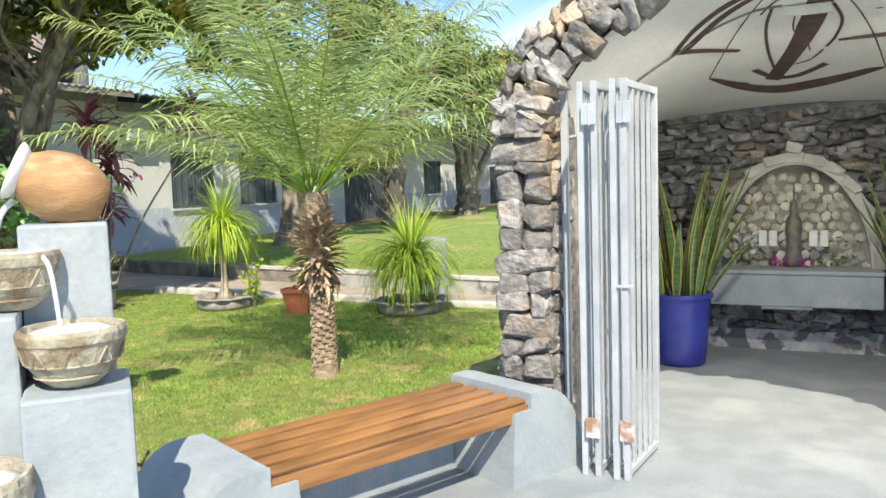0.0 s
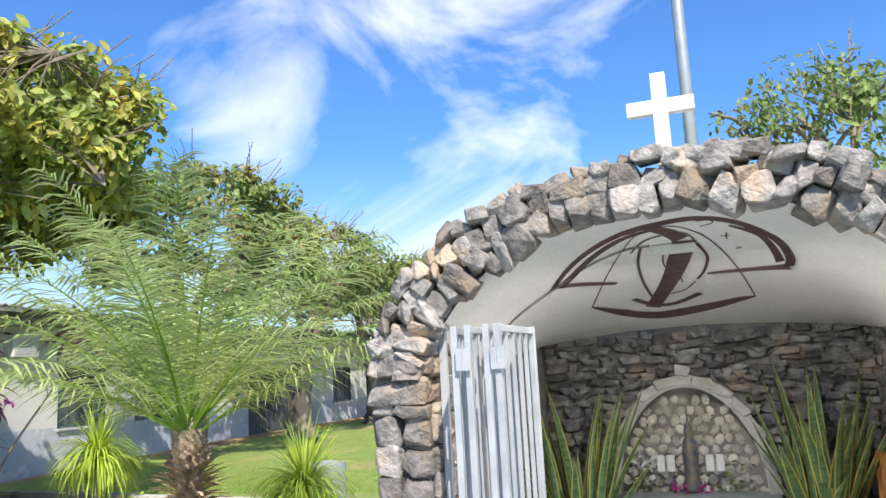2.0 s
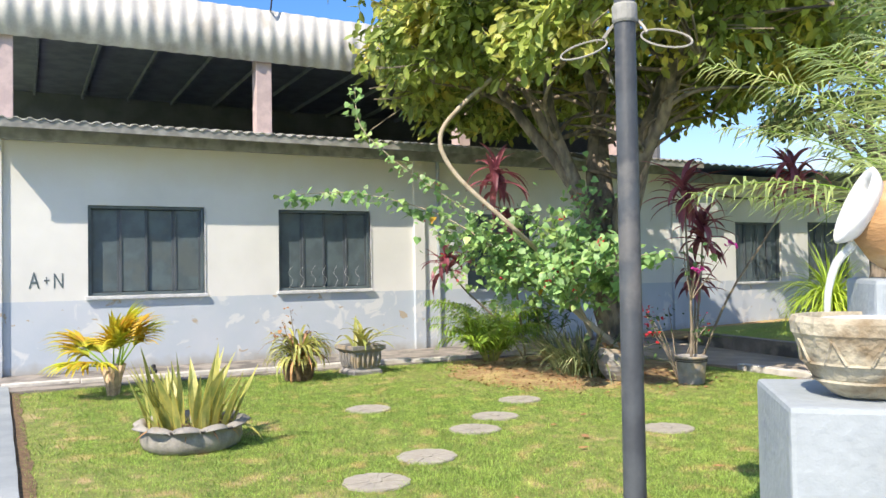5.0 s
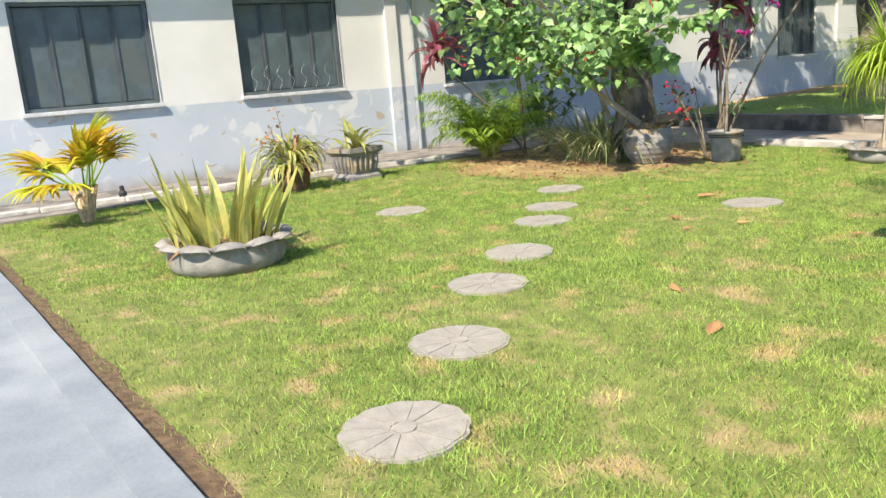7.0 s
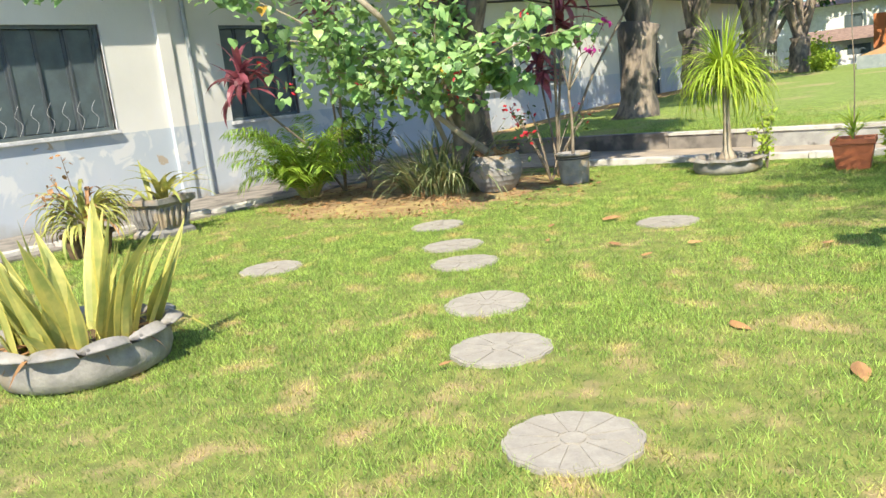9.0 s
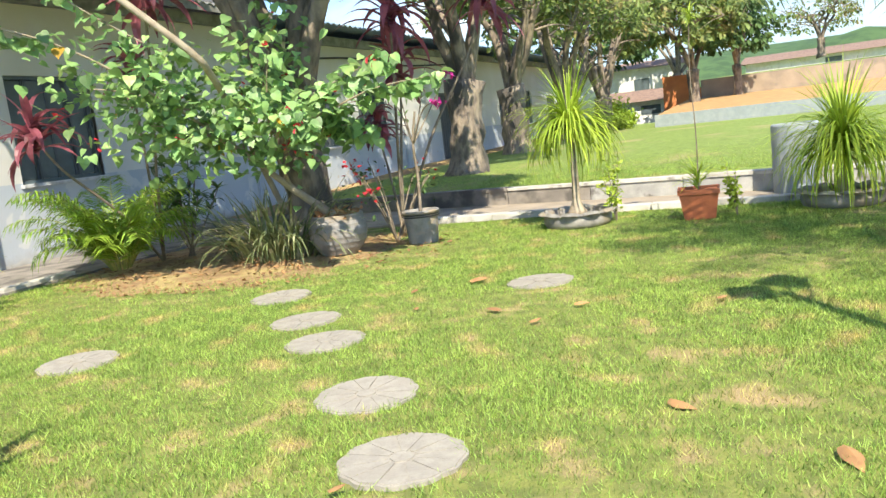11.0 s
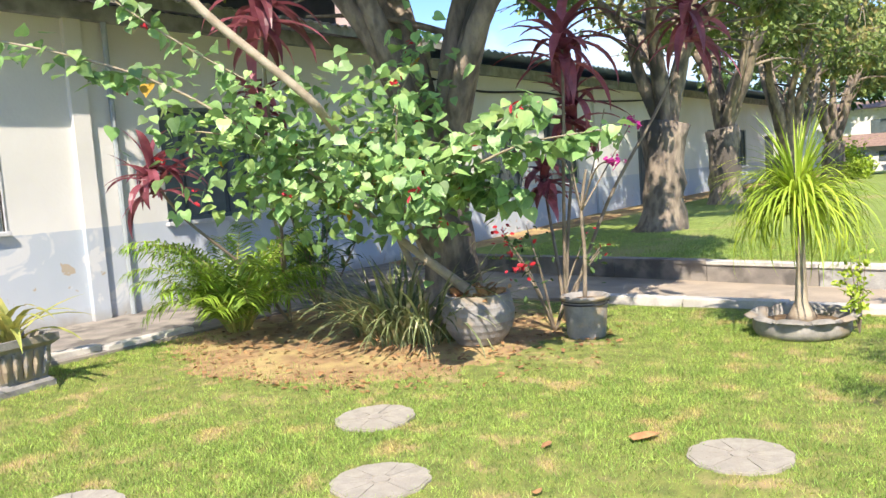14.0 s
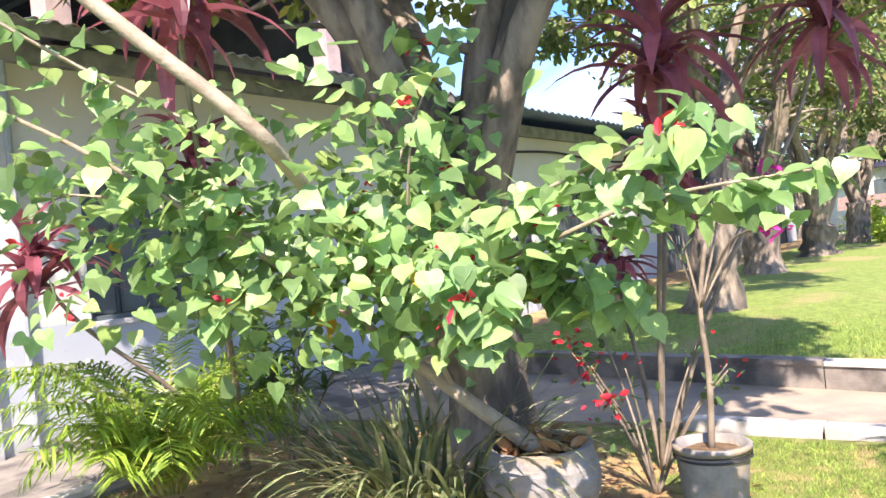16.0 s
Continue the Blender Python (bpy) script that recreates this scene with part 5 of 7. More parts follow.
cb.done("cable", M_CABLE, label="black cable hanging down beside the fountain", category="cable")

# ---- lamp post ----
lamp = thing("street_lamp", "dark iron lamp post carrying two lanterns", "lamp post", (-4.10, 1.96, 0), 35)
Mesh().tube([(0, 0, 0), (0, 0, 0.05), (0, 0, 3.15), (0, 0, 3.27)], [0.06, 0.048, 0.042, 0.036], 14).done("post", M_IRON, lamp, smooth=True)
Mesh().lathe([(0.048, 2.55), (0.052, 2.56), (0.052, 2.62), (0.046, 2.63)], 16).done("clamp", M_EAVE, lamp, "grey strap round the post")
for sgn in (-1, 1):
    lan = thing("lantern", "", "", (0.15 * sgn, 0.03 * sgn, 3.25 + (0.05 if sgn > 0 else 0)), 20 * sgn)
    lan.parent = lamp
    r0, r1, h = 0.075, 0.13, 0.22
    for k in range(4):
        a, b = math.pi / 2 * k + math.pi / 4, math.pi / 2 * (k + 1) + math.pi / 4
        p = [(r0 * math.cos(a), r0 * math.sin(a), 0.03), (r0 * math.cos(b), r0 * math.sin(b), 0.03), (r1 * math.cos(b), r1 * math.sin(b), h), (r1 * math.cos(a), r1 * math.sin(a), h)]
        q = [(x * 0.96, y * 0.96, z) for x, y, z in p]
        Mesh().add(p + q, [(0, 1, 2, 3), (7, 6, 5, 4), (0, 4, 5, 1), (3, 2, 6, 7)]).done("pane", M_LAMPGLASS, lan, "milky lantern pane")
        Mesh().tube([Vector(p[0]) * 1.01, Vector(p[3]) * 1.01], 0.011, 5).done("glazing_bar", M_IRON, lan)
    Mesh().lathe([(0.19, h - 0.02), (0.195, h), (0.14, h + 0.045), (0.06, h + 0.10), (0.025, h + 0.12), (0.01, h + 0.14)], 4, m=pose(0, 0, 0, 0, 0, 45)).done("cap", M_IRON, lan, "dark pyramid cap")
    Mesh().lathe([(0.03, -0.05), (0.05, -0.02), (0.09, 0.02), (0.09, 0.035)], 8).done("base", M_IRON, lan)
    Mesh().tube(bez((0.15 * -sgn, -0.03 * sgn, -0.20), (0.0, 0, -0.22), (0, 0, -0.03)), 0.014, 6).done("arm", M_IRON, lan)
for sgn, tilt in ((1, 0.25), (-1, -0.1)):
    m = Mesh()
    pts = []
    for i in range(22):
        a = 2 * math.pi * i / 21
        pts.append((sgn * (0.17 + 0.10 * math.cos(a)), -0.02 + 0.05 * math.sin(a), 2.46 + 0.045 * math.sin(a) + 0.03 * math.cos(a) * -sgn * tilt * 4))
    m.tube(pts, 0.0045, 5)
    m.tube(bez((0, 0.045, 2.59), (sgn * 0.05, 0.03, 2.58), (sgn * 0.09, 0.0, 2.5)), 0.008, 5)
    m.done("coil", M_WIRE, lamp, "loop of pale cable tied to the post")

# ---- stepping stones ----
rs = random.Random(21)


def daisy(r=0.24):
    """A round slab with twelve raised petals and a centre."""
    e = thing("stepping_stone", "round daisy-patterned concrete stepping stone set in the grass", "stepping stone", group="stepping stones")
    n = 60
    ol = []
    for i in range(n):
        a = 2 * math.pi * i / n
        q = r * (1 + 0.05 * abs(math.sin(6 * a)) + 0.012 * noise.noise(Vector((3 * math.cos(a), 3 * math.sin(a), 1))))
        ol.append((q * math.cos(a), q * math.sin(a)))
    Mesh().prism(ol, -0.04, 0.008).done("slab", M_SLAB, e)
    a0, a1 = 0.007, 2 * math.pi / 12 - 0.007
    pts = [(r * q * math.cos(a), r * q * math.sin(a)) for q, a in ((0.24, a0 + 0.07), (0.96, a0), (1.0, (a0 + a1) / 2), (0.96, a1), (0.24, a1 - 0.07))]
    first = Mesh().prism(pts, 0.006, 0.011).done("petal", M_SLAB, e)
    for k in range(1, 12):
        ob = new("petal", first.data)
        ob.parent = e
        ob.matrix_basis = pose(0, 0, 0.0008 * (k % 3), 0, 0, 30 * k)
    Mesh().prism([(r * 0.19 * math.cos(2 * math.pi * i / 14), r * 0.19 * math.sin(2 * math.pi * i / 14)) for i in range(14)], 0.006, 0.015).done("centre", M_SLAB, e)
    return e


slab = None
for x, y in ((-5.56, 0.56), (-6.22, 1.28), (-6.98, 2.04), (-7.48, 2.70), (-8.24, 3.60), (-8.70, 4.11), (-9.42, 4.88), (-9.80, 3.14), (-7.30, 5.16)):
    mtx = pose(x, y, 0.004, rs.uniform(-1.2, 1.2), rs.uniform(-1.2, 1.2), rs.uniform(0, 360))
    if slab is None:
        slab = daisy()
        slab.matrix_world = mtx
    else:
        copy_thing(slab, mtx)


# ---- planters ----
def tyre_planter(at, r, h, label, lobes=11):
    e = thing("tyre_planter", label, "planter", at)
    n = 88
    prof = [(0.86, 0.0, 0.0), (0.97, 0.10, 0.0), (1.02, 0.35, 0.0), (1.02, 0.62, 0.0), (0.99, 0.80, 0.0), (1.0, 0.90, 0.08), (1.02, 0.80, 0.19), (1.0, 0.84, 0.18), (0.97, 0.95, 0.08), (0.90, 0.86, 0.0), (0.84, 0.6, 0.0)]
    m = Mesh()
    for q, z, flare in prof:
        for k in range(n):
            a = 2 * math.pi * k / n
            s = abs(math.sin(a * lobes / 2)) ** 0.8
            q2 = q + flare * s
            m.v.append((r * q2 * math.cos(a), r * q2 * math.sin(a), h * (z + 0.16 * s * (flare > 0) - 0.5 * max(0.0, flare - 0.12) * s)))
    for i in range(len(prof) - 1):
        for k in range(n):
            m.f.append((i * n + k, i * n + (k + 1) % n, (i + 1) * n + (k + 1) % n, (i + 1) * n + k))
    m.m = [0] * len(m.f)
    m.done("body", M_TYRE, e, "grey-painted cut tyre with a scalloped rim", smooth=True)
    Mesh().lathe([(r * 0.87, h * 0.62), (r * 0.6, h * 0.72), (0.01, h * 0.76)], 24, wob=lambda a, z: 1 + 0.02 * math.sin(6 * a)).done("soil", M_SOIL, e, "dry soil")
    return e


tyre_planter((-8.98, 1.10, 0), 0.43, 0.23, "scalloped grey cut-tyre planter sitting on the grass")
sg = random.Random(31)
sp = snake_plant("snake_plant", (-8.98, 1.10, 0.13), 54, 0.28, 0.80, 0.62, "sunburnt yellow-green snake plant with dry leaves", [M_SNAKEY, M_SNAKEEDGE], sg, 0.072, 1.02)
m = Mesh()
for i in range(30):
    a = sg.uniform(0, 6.28)
    blade(m, (0.2 * math.cos(a), 0.2 * math.sin(a), 0.03), a, sg.uniform(.2, .42), 0.035, 0.5, 1.5, 0, 6, 0.2, None, 0.8)
for i in range(150):
    a, r = sg.uniform(0, 6.28), 0.33 * math.sqrt(sg.random())
    blade(m, (r * math.cos(a), r * math.sin(a), 0.02), sg.uniform(0, 6.28), sg.uniform(.08, .22), 0.006, sg.uniform(.2, 1.4), 1.2, 1 if sg.random() < .5 else 2, 4, 0.2)
m.done("dry_leaves", [M_DRYLEAF, M_SNAKEEDGE, M_ARECA], sp, "withered straw-coloured leaves and weeds", kind="stuff")
m = Mesh()
blade(m, (0.12, 0.22, 0.09), 0.9, 0.46, 0.07, 0.1, 1.1, 0, 6, 0.3)
m.done("leaf", M_SNAKEEDGE, sp)


def cycad(at):
    e = thing("fan_palm", "small fan palm with yellowed leaves beside the kerb", "plant", at)
    e.scale = (1.18, 1.18, 1.12)
    g = random.Random(41)
    t = Mesh()
    for k in range(3):
        a = k * 2.1
        t.tube([(0, 0, 0), (0.05 * math.cos(a), 0.05 * math.sin(a), 0.2), (0.12 * math.cos(a), 0.12 * math.sin(a), 0.36)], [0.06, 0.05, 0.04], 8)
    t.done("trunk", M_PALMTRUNK, e)
    m = Mesh()
    for i in range(11):
        a = 2 * math.pi * i / 11 * 3 + g.uniform(-.2, .2)
        rise = (1.35, 0.95, 0.55, 0.1)[i % 4] + g.uniform(-.12, .12)
        ln = g.uniform(0.18, 0.38)
        c = Vector((0.08 * math.cos(a), 0.08 * math.sin(a), 0.34))
        d = Vector((math.cos(a) * math.cos(rise), math.sin(a) * math.cos(rise), math.sin(rise)))
        hub = c + d * ln
        m.tube([c, hub], [0.012, 0.007], 5, 1)
        for k in range(21):
            b = -1.35 + 2.7 * k / 20
            head = a + b * 0.95
            blade(m, hub, head, 0.50 * (1 - 0.16 * abs(b)) * g.uniform(.85, 1.1), 0.062, rise * math.cos(b) * 0.9 + 0.25, g.uniform(.7, 1.5), 0, 5, 0.4)
    m.done("leaves", [M_CYCAD, M_ARECA], e, "yellow pleated fan leaves")


cycad((-12.55, 0.78, 0.0))


def square_urn(at, rz):
    e = thing("planter_box", "square moulded grey planter with a worn relief", "planter", at, rz)
    e.scale = (1.4, 1.4, 1.3)
    m = Mesh()
    def ring(w, z):
        return [(-w, -w, z), (w, -w, z), (w, w, z), (-w, w, z)]
    lev = [(0.17, 0.0), (0.17, 0.04), (0.14, 0.07), (0.165, 0.26), (0.20, 0.29), (0.20, 0.335), (0.17, 0.335), (0.165, 0.29), (0.02, 0.28)]
    for w, z in lev:
        m.v += ring(w, z)
    for i in range(len(lev) - 1):
        for k in range(4):
            m.f.append((i * 4 + k, i * 4 + (k + 1) % 4, (i + 1) * 4 + (k + 1) % 4, (i + 1) * 4 + k))
    m.f.append(tuple(range(3, -1, -1)))
    m.m = [0] * len(m.f)
    m.done("body", M_GREYPOT, e)
    r = Mesh()
    for s in range(4):
        mm = pose(0, 0, 0, 0, 0, 90 * s)
        for k in range(-2, 3):
            r.tube([mm @ Vector((k * 0.055, -0.148, 0.09)), mm @ Vector((k * 0.06, -0.166, 0.16)), mm @ Vector((k * 0.065, -0.168, 0.25))], [0.012, 0.018, 0.012], 6)
    r.done("relief", M_GREYPOT, e, kind="stuff")
    Mesh().box(-0.155, 0.155, -0.155, 0.155, 0.27, 0.30).done("soil", M_SOIL, e, "dry soil")
    g = random.Random(51)
    lf = Mesh()
    for i in range(16):
        blade(lf, (g.uniform(-.08, .08), g.uniform(-.08, .08), 0.30), g.uniform(0, 6.28), g.uniform(0.4, 0.62), 0.05, g.uniform(0.5, 1.3), g.uniform(.6, 1.9), 0, 6, 0.3)
    lf.done("plant", M_SNAKEY, e, "sparse yellowing strap leaves")


square_urn((-12.72, 4.22, 0.0), 8)
pot_round("plant_pot", (-12.50, 3.20, 0.0), 0.24, 0.19, 0.26, M_SOIL, "low brown clay pot on the grass by the kerb", 0.02)
g = random.Random(52)
m = Mesh()
pl = thing("strap_plant", "drooping yellow-green strap-leaved plant with dry tips", "plant", (-12.50, 3.20, 0.22))
for i in range(1, 171):
    a = g.uniform(0, 6.28)
    z = g.uniform(0, .30)
    blade(m, (.12 * math.cos(a), .12 * math.sin(a), z), a + g.uniform(-.5, .5), g.uniform(.32, .62), .042, g.uniform(.5, 1.45), g.uniform(1.8, 3.3), 0 if g.random() < .85 else 1, 7, .3)
    if i % 17 == 0:
        m.done("leaf_tuft", [M_SNAKEY, M_DRYLEAF], pl)
        m = Mesh()
for dx, dy, hh in ((-.12, -.2, .62), (.02, -.12, .8), (-.05, -.28, .5)):
    st = Mesh()
    st.tube([(0, 0, .1), (dx * .6, dy * .6, hh * .6), (dx, dy, hh)], [.009, .006, .003], 5)
    leaf_cloud(st, [(dx + g.gauss(0, .04), dy + g.gauss(0, .04), hh * g.uniform(.75, 1.02)) for _ in range(9)], .06, g, mi=1)
    st.done("dry_stalk", [M_TWIG, M_DRYLEAF], pl, "withered brown flower stalk")

# ponytail palms and the orange pot
def ponytail(at, trunk_h, crown_r, n, label, seed, lift=0.5):
    e = thing("ponytail_palm", label, "plant", at)
    g = random.Random(seed)
    if trunk_h > 0.2:
        Mesh().tube([(0, 0, 0), (0.005, 0, 0.05), (0, 0.01, 0.14), (0.01, 0, trunk_h * 0.5), (0.0, 0.01, trunk_h)], [0.12, 0.095, 0.05, 0.036, 0.034], 12).done("trunk", M_VINE, e, smooth=True)
    m = Mesh()
    for i in range(n):
        a = g.uniform(0, 6.28)
        rise = g.uniform(0.1, 1.5)
        blade(m, (0.02 * math.cos(a), 0.02 * math.sin(a), trunk_h + g.uniform(-.08, .12)), a, crown_r * g.uniform(.8, 1.35), 0.020, rise, g.uniform(1.6, 3.4) if rise < 1.3 else g.uniform(.2, 1.4), 0, 9, 0.3)
    m.done("leaves", M_PONY, e, "arching lime-green strap leaves")
    return e


tyre_planter((-7.66, 8.05, 0), 0.36, 0.17, "scalloped grey cut-tyre planter by the kerb", 10)
ponytail((-7.66, 8.05, 0.12), 0.88, 0.70, 460, "ponytail palm with a swollen pale trunk in a tyre", 61)
tyre_planter((-5.02, 8.42, 0), 0.40, 0.17, "scalloped grey cut-tyre planter by the kerb", 11)
ponytail((-5.02, 8.42, 0.12), 0.42, 0.80, 560, "bushy ponytail palm with a short trunk in a tyre", 62)
rp = thing("planter_box", "orange plastic planter box with a flanged rim", "planter", (-6.38, 8.02, 0), 4)
m = Mesh()
for i, (w, d, z) in enumerate(((0.15, 0.13, 0.0), (0.19, 0.16, 0.26), (0.205, 0.175, 0.265), (0.205, 0.175, 0.32), (0.19, 0.16, 0.32), (0.18, 0.15, 0.27), (0.01, 0.01, 0.27))):
    m.v += [(-w, -d, z), (w, -d, z), (w, d, z), (-w, d, z)]
    if i:
        for k in range(4):
            m.f.append(((i - 1) * 4 + k, (i - 1) * 4 + (k + 1) % 4, i * 4 + (k + 1) % 4, i * 4 + k))
m.f.append((3, 2, 1, 0))
m.m = [0] * len(m.f)
m.done("body", M_TERRA, rp)
Mesh().box(-0.175, 0.175, -0.145, 0.145, 0.26, 0.285).done("soil", M_SOIL, rp, "dark soil")
m = Mesh()
g = random.Random(63)
for i in range(26):
    blade(m, (0, 0, 0.28 + g.uniform(0, .12)), g.uniform(0, 6.28), g.uniform(.25, .5), .022, g.uniform(.5, 1.5), g.uniform(.5, 1.8), 0, 6, .3)
m.tube(smooth_path([(0, 0, .28), (0.01, 0, .9), (-0.01, .01, 1.5), (0.02, 0, 2.05)], 4), taper(13, .008, .004), 5, 1)
for i in range(40):
    blade(m, (0.02, 0, 1.95 + g.uniform(0, .12)), g.uniform(0, 6.28), g.uniform(.12, .3), .012, g.uniform(.2, 1.5), g.uniform(.8, 2.4), 0, 5, .3)
m.done("plant", [M_PONY, M_TWIG], rp, "spiky young plant with one tall thin stalk")
m = Mesh()
for x, y, h in ((-6.02, 8.05, .55), (-7.26, 8.16, .72)):
    for i in range(7):
        a = g.uniform(0, 6.28)
        top = Vector((x + .12 * math.cos(a), y + .12 * math.sin(a), h * g.uniform(.6, 1)))
        m.tube([(x, y, 0), ((x + top.x) / 2, (y + top.y) / 2 + .01, top.z * .55), top], [.006, .005, .002], 4, 1)
        leaf_cloud(m, [Vector((x, y, 0)).lerp(top, g.uniform(.3, 1)) + Vector((g.gauss(0, .02), g.gauss(0, .02), 0)) for _ in range(24)], .06, g)
m.done("weeds", [M_PONY, M_TWIG], label="thin feathery weeds at the lawn's edge", category="plant", kind="stuff")

# painted concrete drum by the low wall
dr = thing("concrete_drum", "blue-grey painted concrete drum beside the low wall", "drum", (-5.42, 9.72, 0.0))
Mesh().lathe([(0.25, 0), (0.26, 0.01), (0.26, 0.79), (0.25, 0.81), (0.22, 0.81), (0.21, 0.74), (0.01, 0.73)], 36).done("body", M_TRIMBLUE, dr)


# ---- the feather palm on the lawn ----
def date_palm(at):
    e = thing("palm_tree", "feather-leaved dwarf date palm with a shaggy trunk", "palm tree", at)
    g = random.Random(71)
    t = Mesh()
    t.tube([(0, 0, -0.05), (0.01, 0, 0.1), (0.0, 0.01, 0.45), (-0.02, 0.0, 0.85), (-0.05, 0, 1.55)], [0.12, 0.10, 0.085, 0.09, 0.13], 14)
    for i in range(150):
        z = 0.04 + 0.80 * i / 150
        a = i * 2.4
        r = 0.10 - 0.02 * z
        t.box(-0.03, 0.03, -0.012, 0.016, -0.012, 0.014, m=pose(r * math.cos(a), r * math.sin(a), z, 0, 0, math.degrees(a) + 90))
    t.done("trunk", M_PALMBASE, e, "ringed pale brown lower trunk")
    b = Mesh()
    for i in range(260):
        f = i / 260
        z = 0.74 + 0.70 * f
        a = i * 2.39996
        r = 0.085 + 0.035 * math.sin(math.pi * f)
        ln = g.uniform(0.08, 0.19) * (0.7 + 0.6 * math.sin(math.pi * min(1, f * 1.1)))
        up = (-0.5 + 1.7 * f) + g.uniform(-.3, .3)
        blade(b, (r * math.cos(a) * .8 - 0.03, r * math.sin(a) * .8, z), a + g.uniform(-.2, .2), ln, 0.05, up, 0.4, 0, 3, 0.5, None, 0, 0.35)
    for i in range(26):
        a = g.uniform(0, 6.28)
        blade(b, (0.1 * math.cos(a), 0.1 * math.sin(a), 0.86 + g.uniform(0, .1)), a, g.uniform(.18, .3), 0.05, -1.2, 0.4, 0, 4, .5)
    b.done("leaf_sheath", M_PALMTRUNK, e, "shaggy dry brown leaf bases", kind="stuff")
    for i in range(32):
        a = i * 2.39996
        f = i / 32
        m = Mesh()
        rise = 0.46 + 0.84 * f + g.uniform(-.12, .10)
        frond(m, (-0.05 + 0.06 * math.cos(a), 0.06 * math.sin(a), 1.5 + 0.18 * f), a, g.uniform(1.85, 2.3), rise, g.uniform(0.5, 0.95), 0.48, 52, 0, 1, 0.012, 0.50, 0.26, g, 0.0155)
        m.done("frond", [M_PALM, M_ARECA], e)
    return e


date_palm((-4.20, 5.30, 0))


# ---- trees ----
def tree(at, seed, trunk_r, fork_z, limbs, centre, radii, n_clump, n_leaf, leaf, mats_leaf, label, bare=0.0, lean=(0, 0), bottom=-0.55, limb_r=None):
    """A stout trunk that forks into several limbs, with twigs and a broken crown of leaves in clumps."""
    e = thing("tree", label, "tree", at)
    g = random.Random(seed)
    base = Vector((0, 0, -0.15))
    fork = Vector((lean[0], lean[1], fork_z))
    t = Mesh()
    n = 9
    pts = [base.lerp(fork, i / (n - 1)) + Vector((g.uniform(-1, 1), g.uniform(-1, 1), 0)) * trunk_r * 0.10 for i in range(n)]
    rad = [trunk_r * (1.0 + 0.55 * math.exp(-i * 1.1) + 0.08 * g.uniform(-1, 1)) for i in range(n)]
    rad[-1] *= 1.1
    t.tube(pts, rad, 16)
    for k in range(len(t.v)):
        x, y, z = t.v[k]
        nn = noise.noise(Vector((x * 6 + seed, y * 6, z * 3))) * trunk_r * 0.22
        r = math.hypot(x, y) or 1
        t.v[k] = (x + x / r * nn, y + y / r * nn, z)
    t.done("trunk", M_BARK, e, "gnarled grey-brown trunk", smooth=True)
    tips = []
    c = Vector(centre)
    for i in range(limbs):
        lm = Mesh()
        a = 2 * math.pi * i / limbs + g.uniform(-.4, .4)
        out = g.uniform(0.35, 0.85)
        goal = c + Vector((radii[0] * out * math.cos(a), radii[1] * out * math.sin(a), radii[2] * g.uniform(-.2, .6)))
        mid = fork.lerp(goal, 0.45) + Vector((g.uniform(-.3, .3), g.uniform(-.3, .3), 0.35))
        pts = smooth_path([fork - Vector((0, 0, 0.15)), fork.lerp(mid, .5) + Vector((g.uniform(-.12, .12), g.uniform(-.12, .12), 0.1)), mid, mid.lerp(goal, .6) + Vector((g.uniform(-.2, .2), g.uniform(-.2, .2), .15)), goal], 5)
        r0 = (limb_r or trunk_r * 0.5) * g.uniform(.75, 1.15)
        lm.tube(pts, taper(len(pts), r0, 0.03, 0.8), 9)
        for k in range(7):
            j = g.randrange(6, len(pts))
            p = pts[j]
            q = p + Vector((g.uniform(-1.3, 1.3) * radii[0], g.uniform(-1.3, 1.3) * radii[1], g.uniform(0, 1.2) * radii[2])) * 0.36
            br = smooth_path([p, p.lerp(q, .5) + Vector((g.uniform(-.15, .15), g.uniform(-.15, .15), .1)), q], 4)
            lm.tube(br, taper(len(br), 0.045, 0.012), 5)
            tips.append(q)
        lm.done("limb", M_BARK, e, smooth=True)
    cr = Mesh()
    tw = Mesh()
    cents = []
    while len(cents) < n_clump:
        d = Vector((g.gauss(0, 1), g.gauss(0, 1), g.gauss(0, 1))).normalized()
        if d.z < bottom:
            continue
        k = 0.70 + 0.30 * g.random() ** 0.6
        lump = 1 + 0.30 * noise.noise(d * 2.2 + Vector((seed, 0, 0)))
        cents.append(c + Vector((d.x * radii[0], d.y * radii[1], d.z * radii[2])) * k * lump)
    for q in cents:
        s = g.uniform(.30, .62)
        m = int(n_leaf * g.uniform(.5, 1.4))
        spots = []
        for _ in range(m):
            o = Vector((g.gauss(0, 1), g.gauss(0, 1), g.gauss(0, 1))).normalized() * g.random() ** 0.45
            spots.append(q + Vector((o.x * s, o.y * s, o.z * s * .7)))
        leaf_cloud(cr, spots, leaf, g, "oval", 0, 0.35, 0.8)
        if g.random() < 0.6 + bare:
            near = min(tips, key=lambda p: (p - q).length)
            tw.tube([near, near.lerp(q, .5) + Vector((0, 0, .08)), q], [.018, .012, .006], 4)
        if g.random() < bare:
            for _ in range(3):
                o = q + (q - c).normalized() * g.uniform(.3, .7) + Vector((g.gauss(0, .2), g.gauss(0, .2), g.gauss(0.1, .15)))
                tw.tube([q, q.lerp(o, .5) + Vector((g.gauss(0, .05), g.gauss(0, .05), 0)), o], [.012, .010, .008], 4)
    cr.done("crown", mats_leaf, e, "broken crown of drooping leaves", kind="stuff")
    tw.done("twig", M_TWIG, e, kind="stuff")
    return e


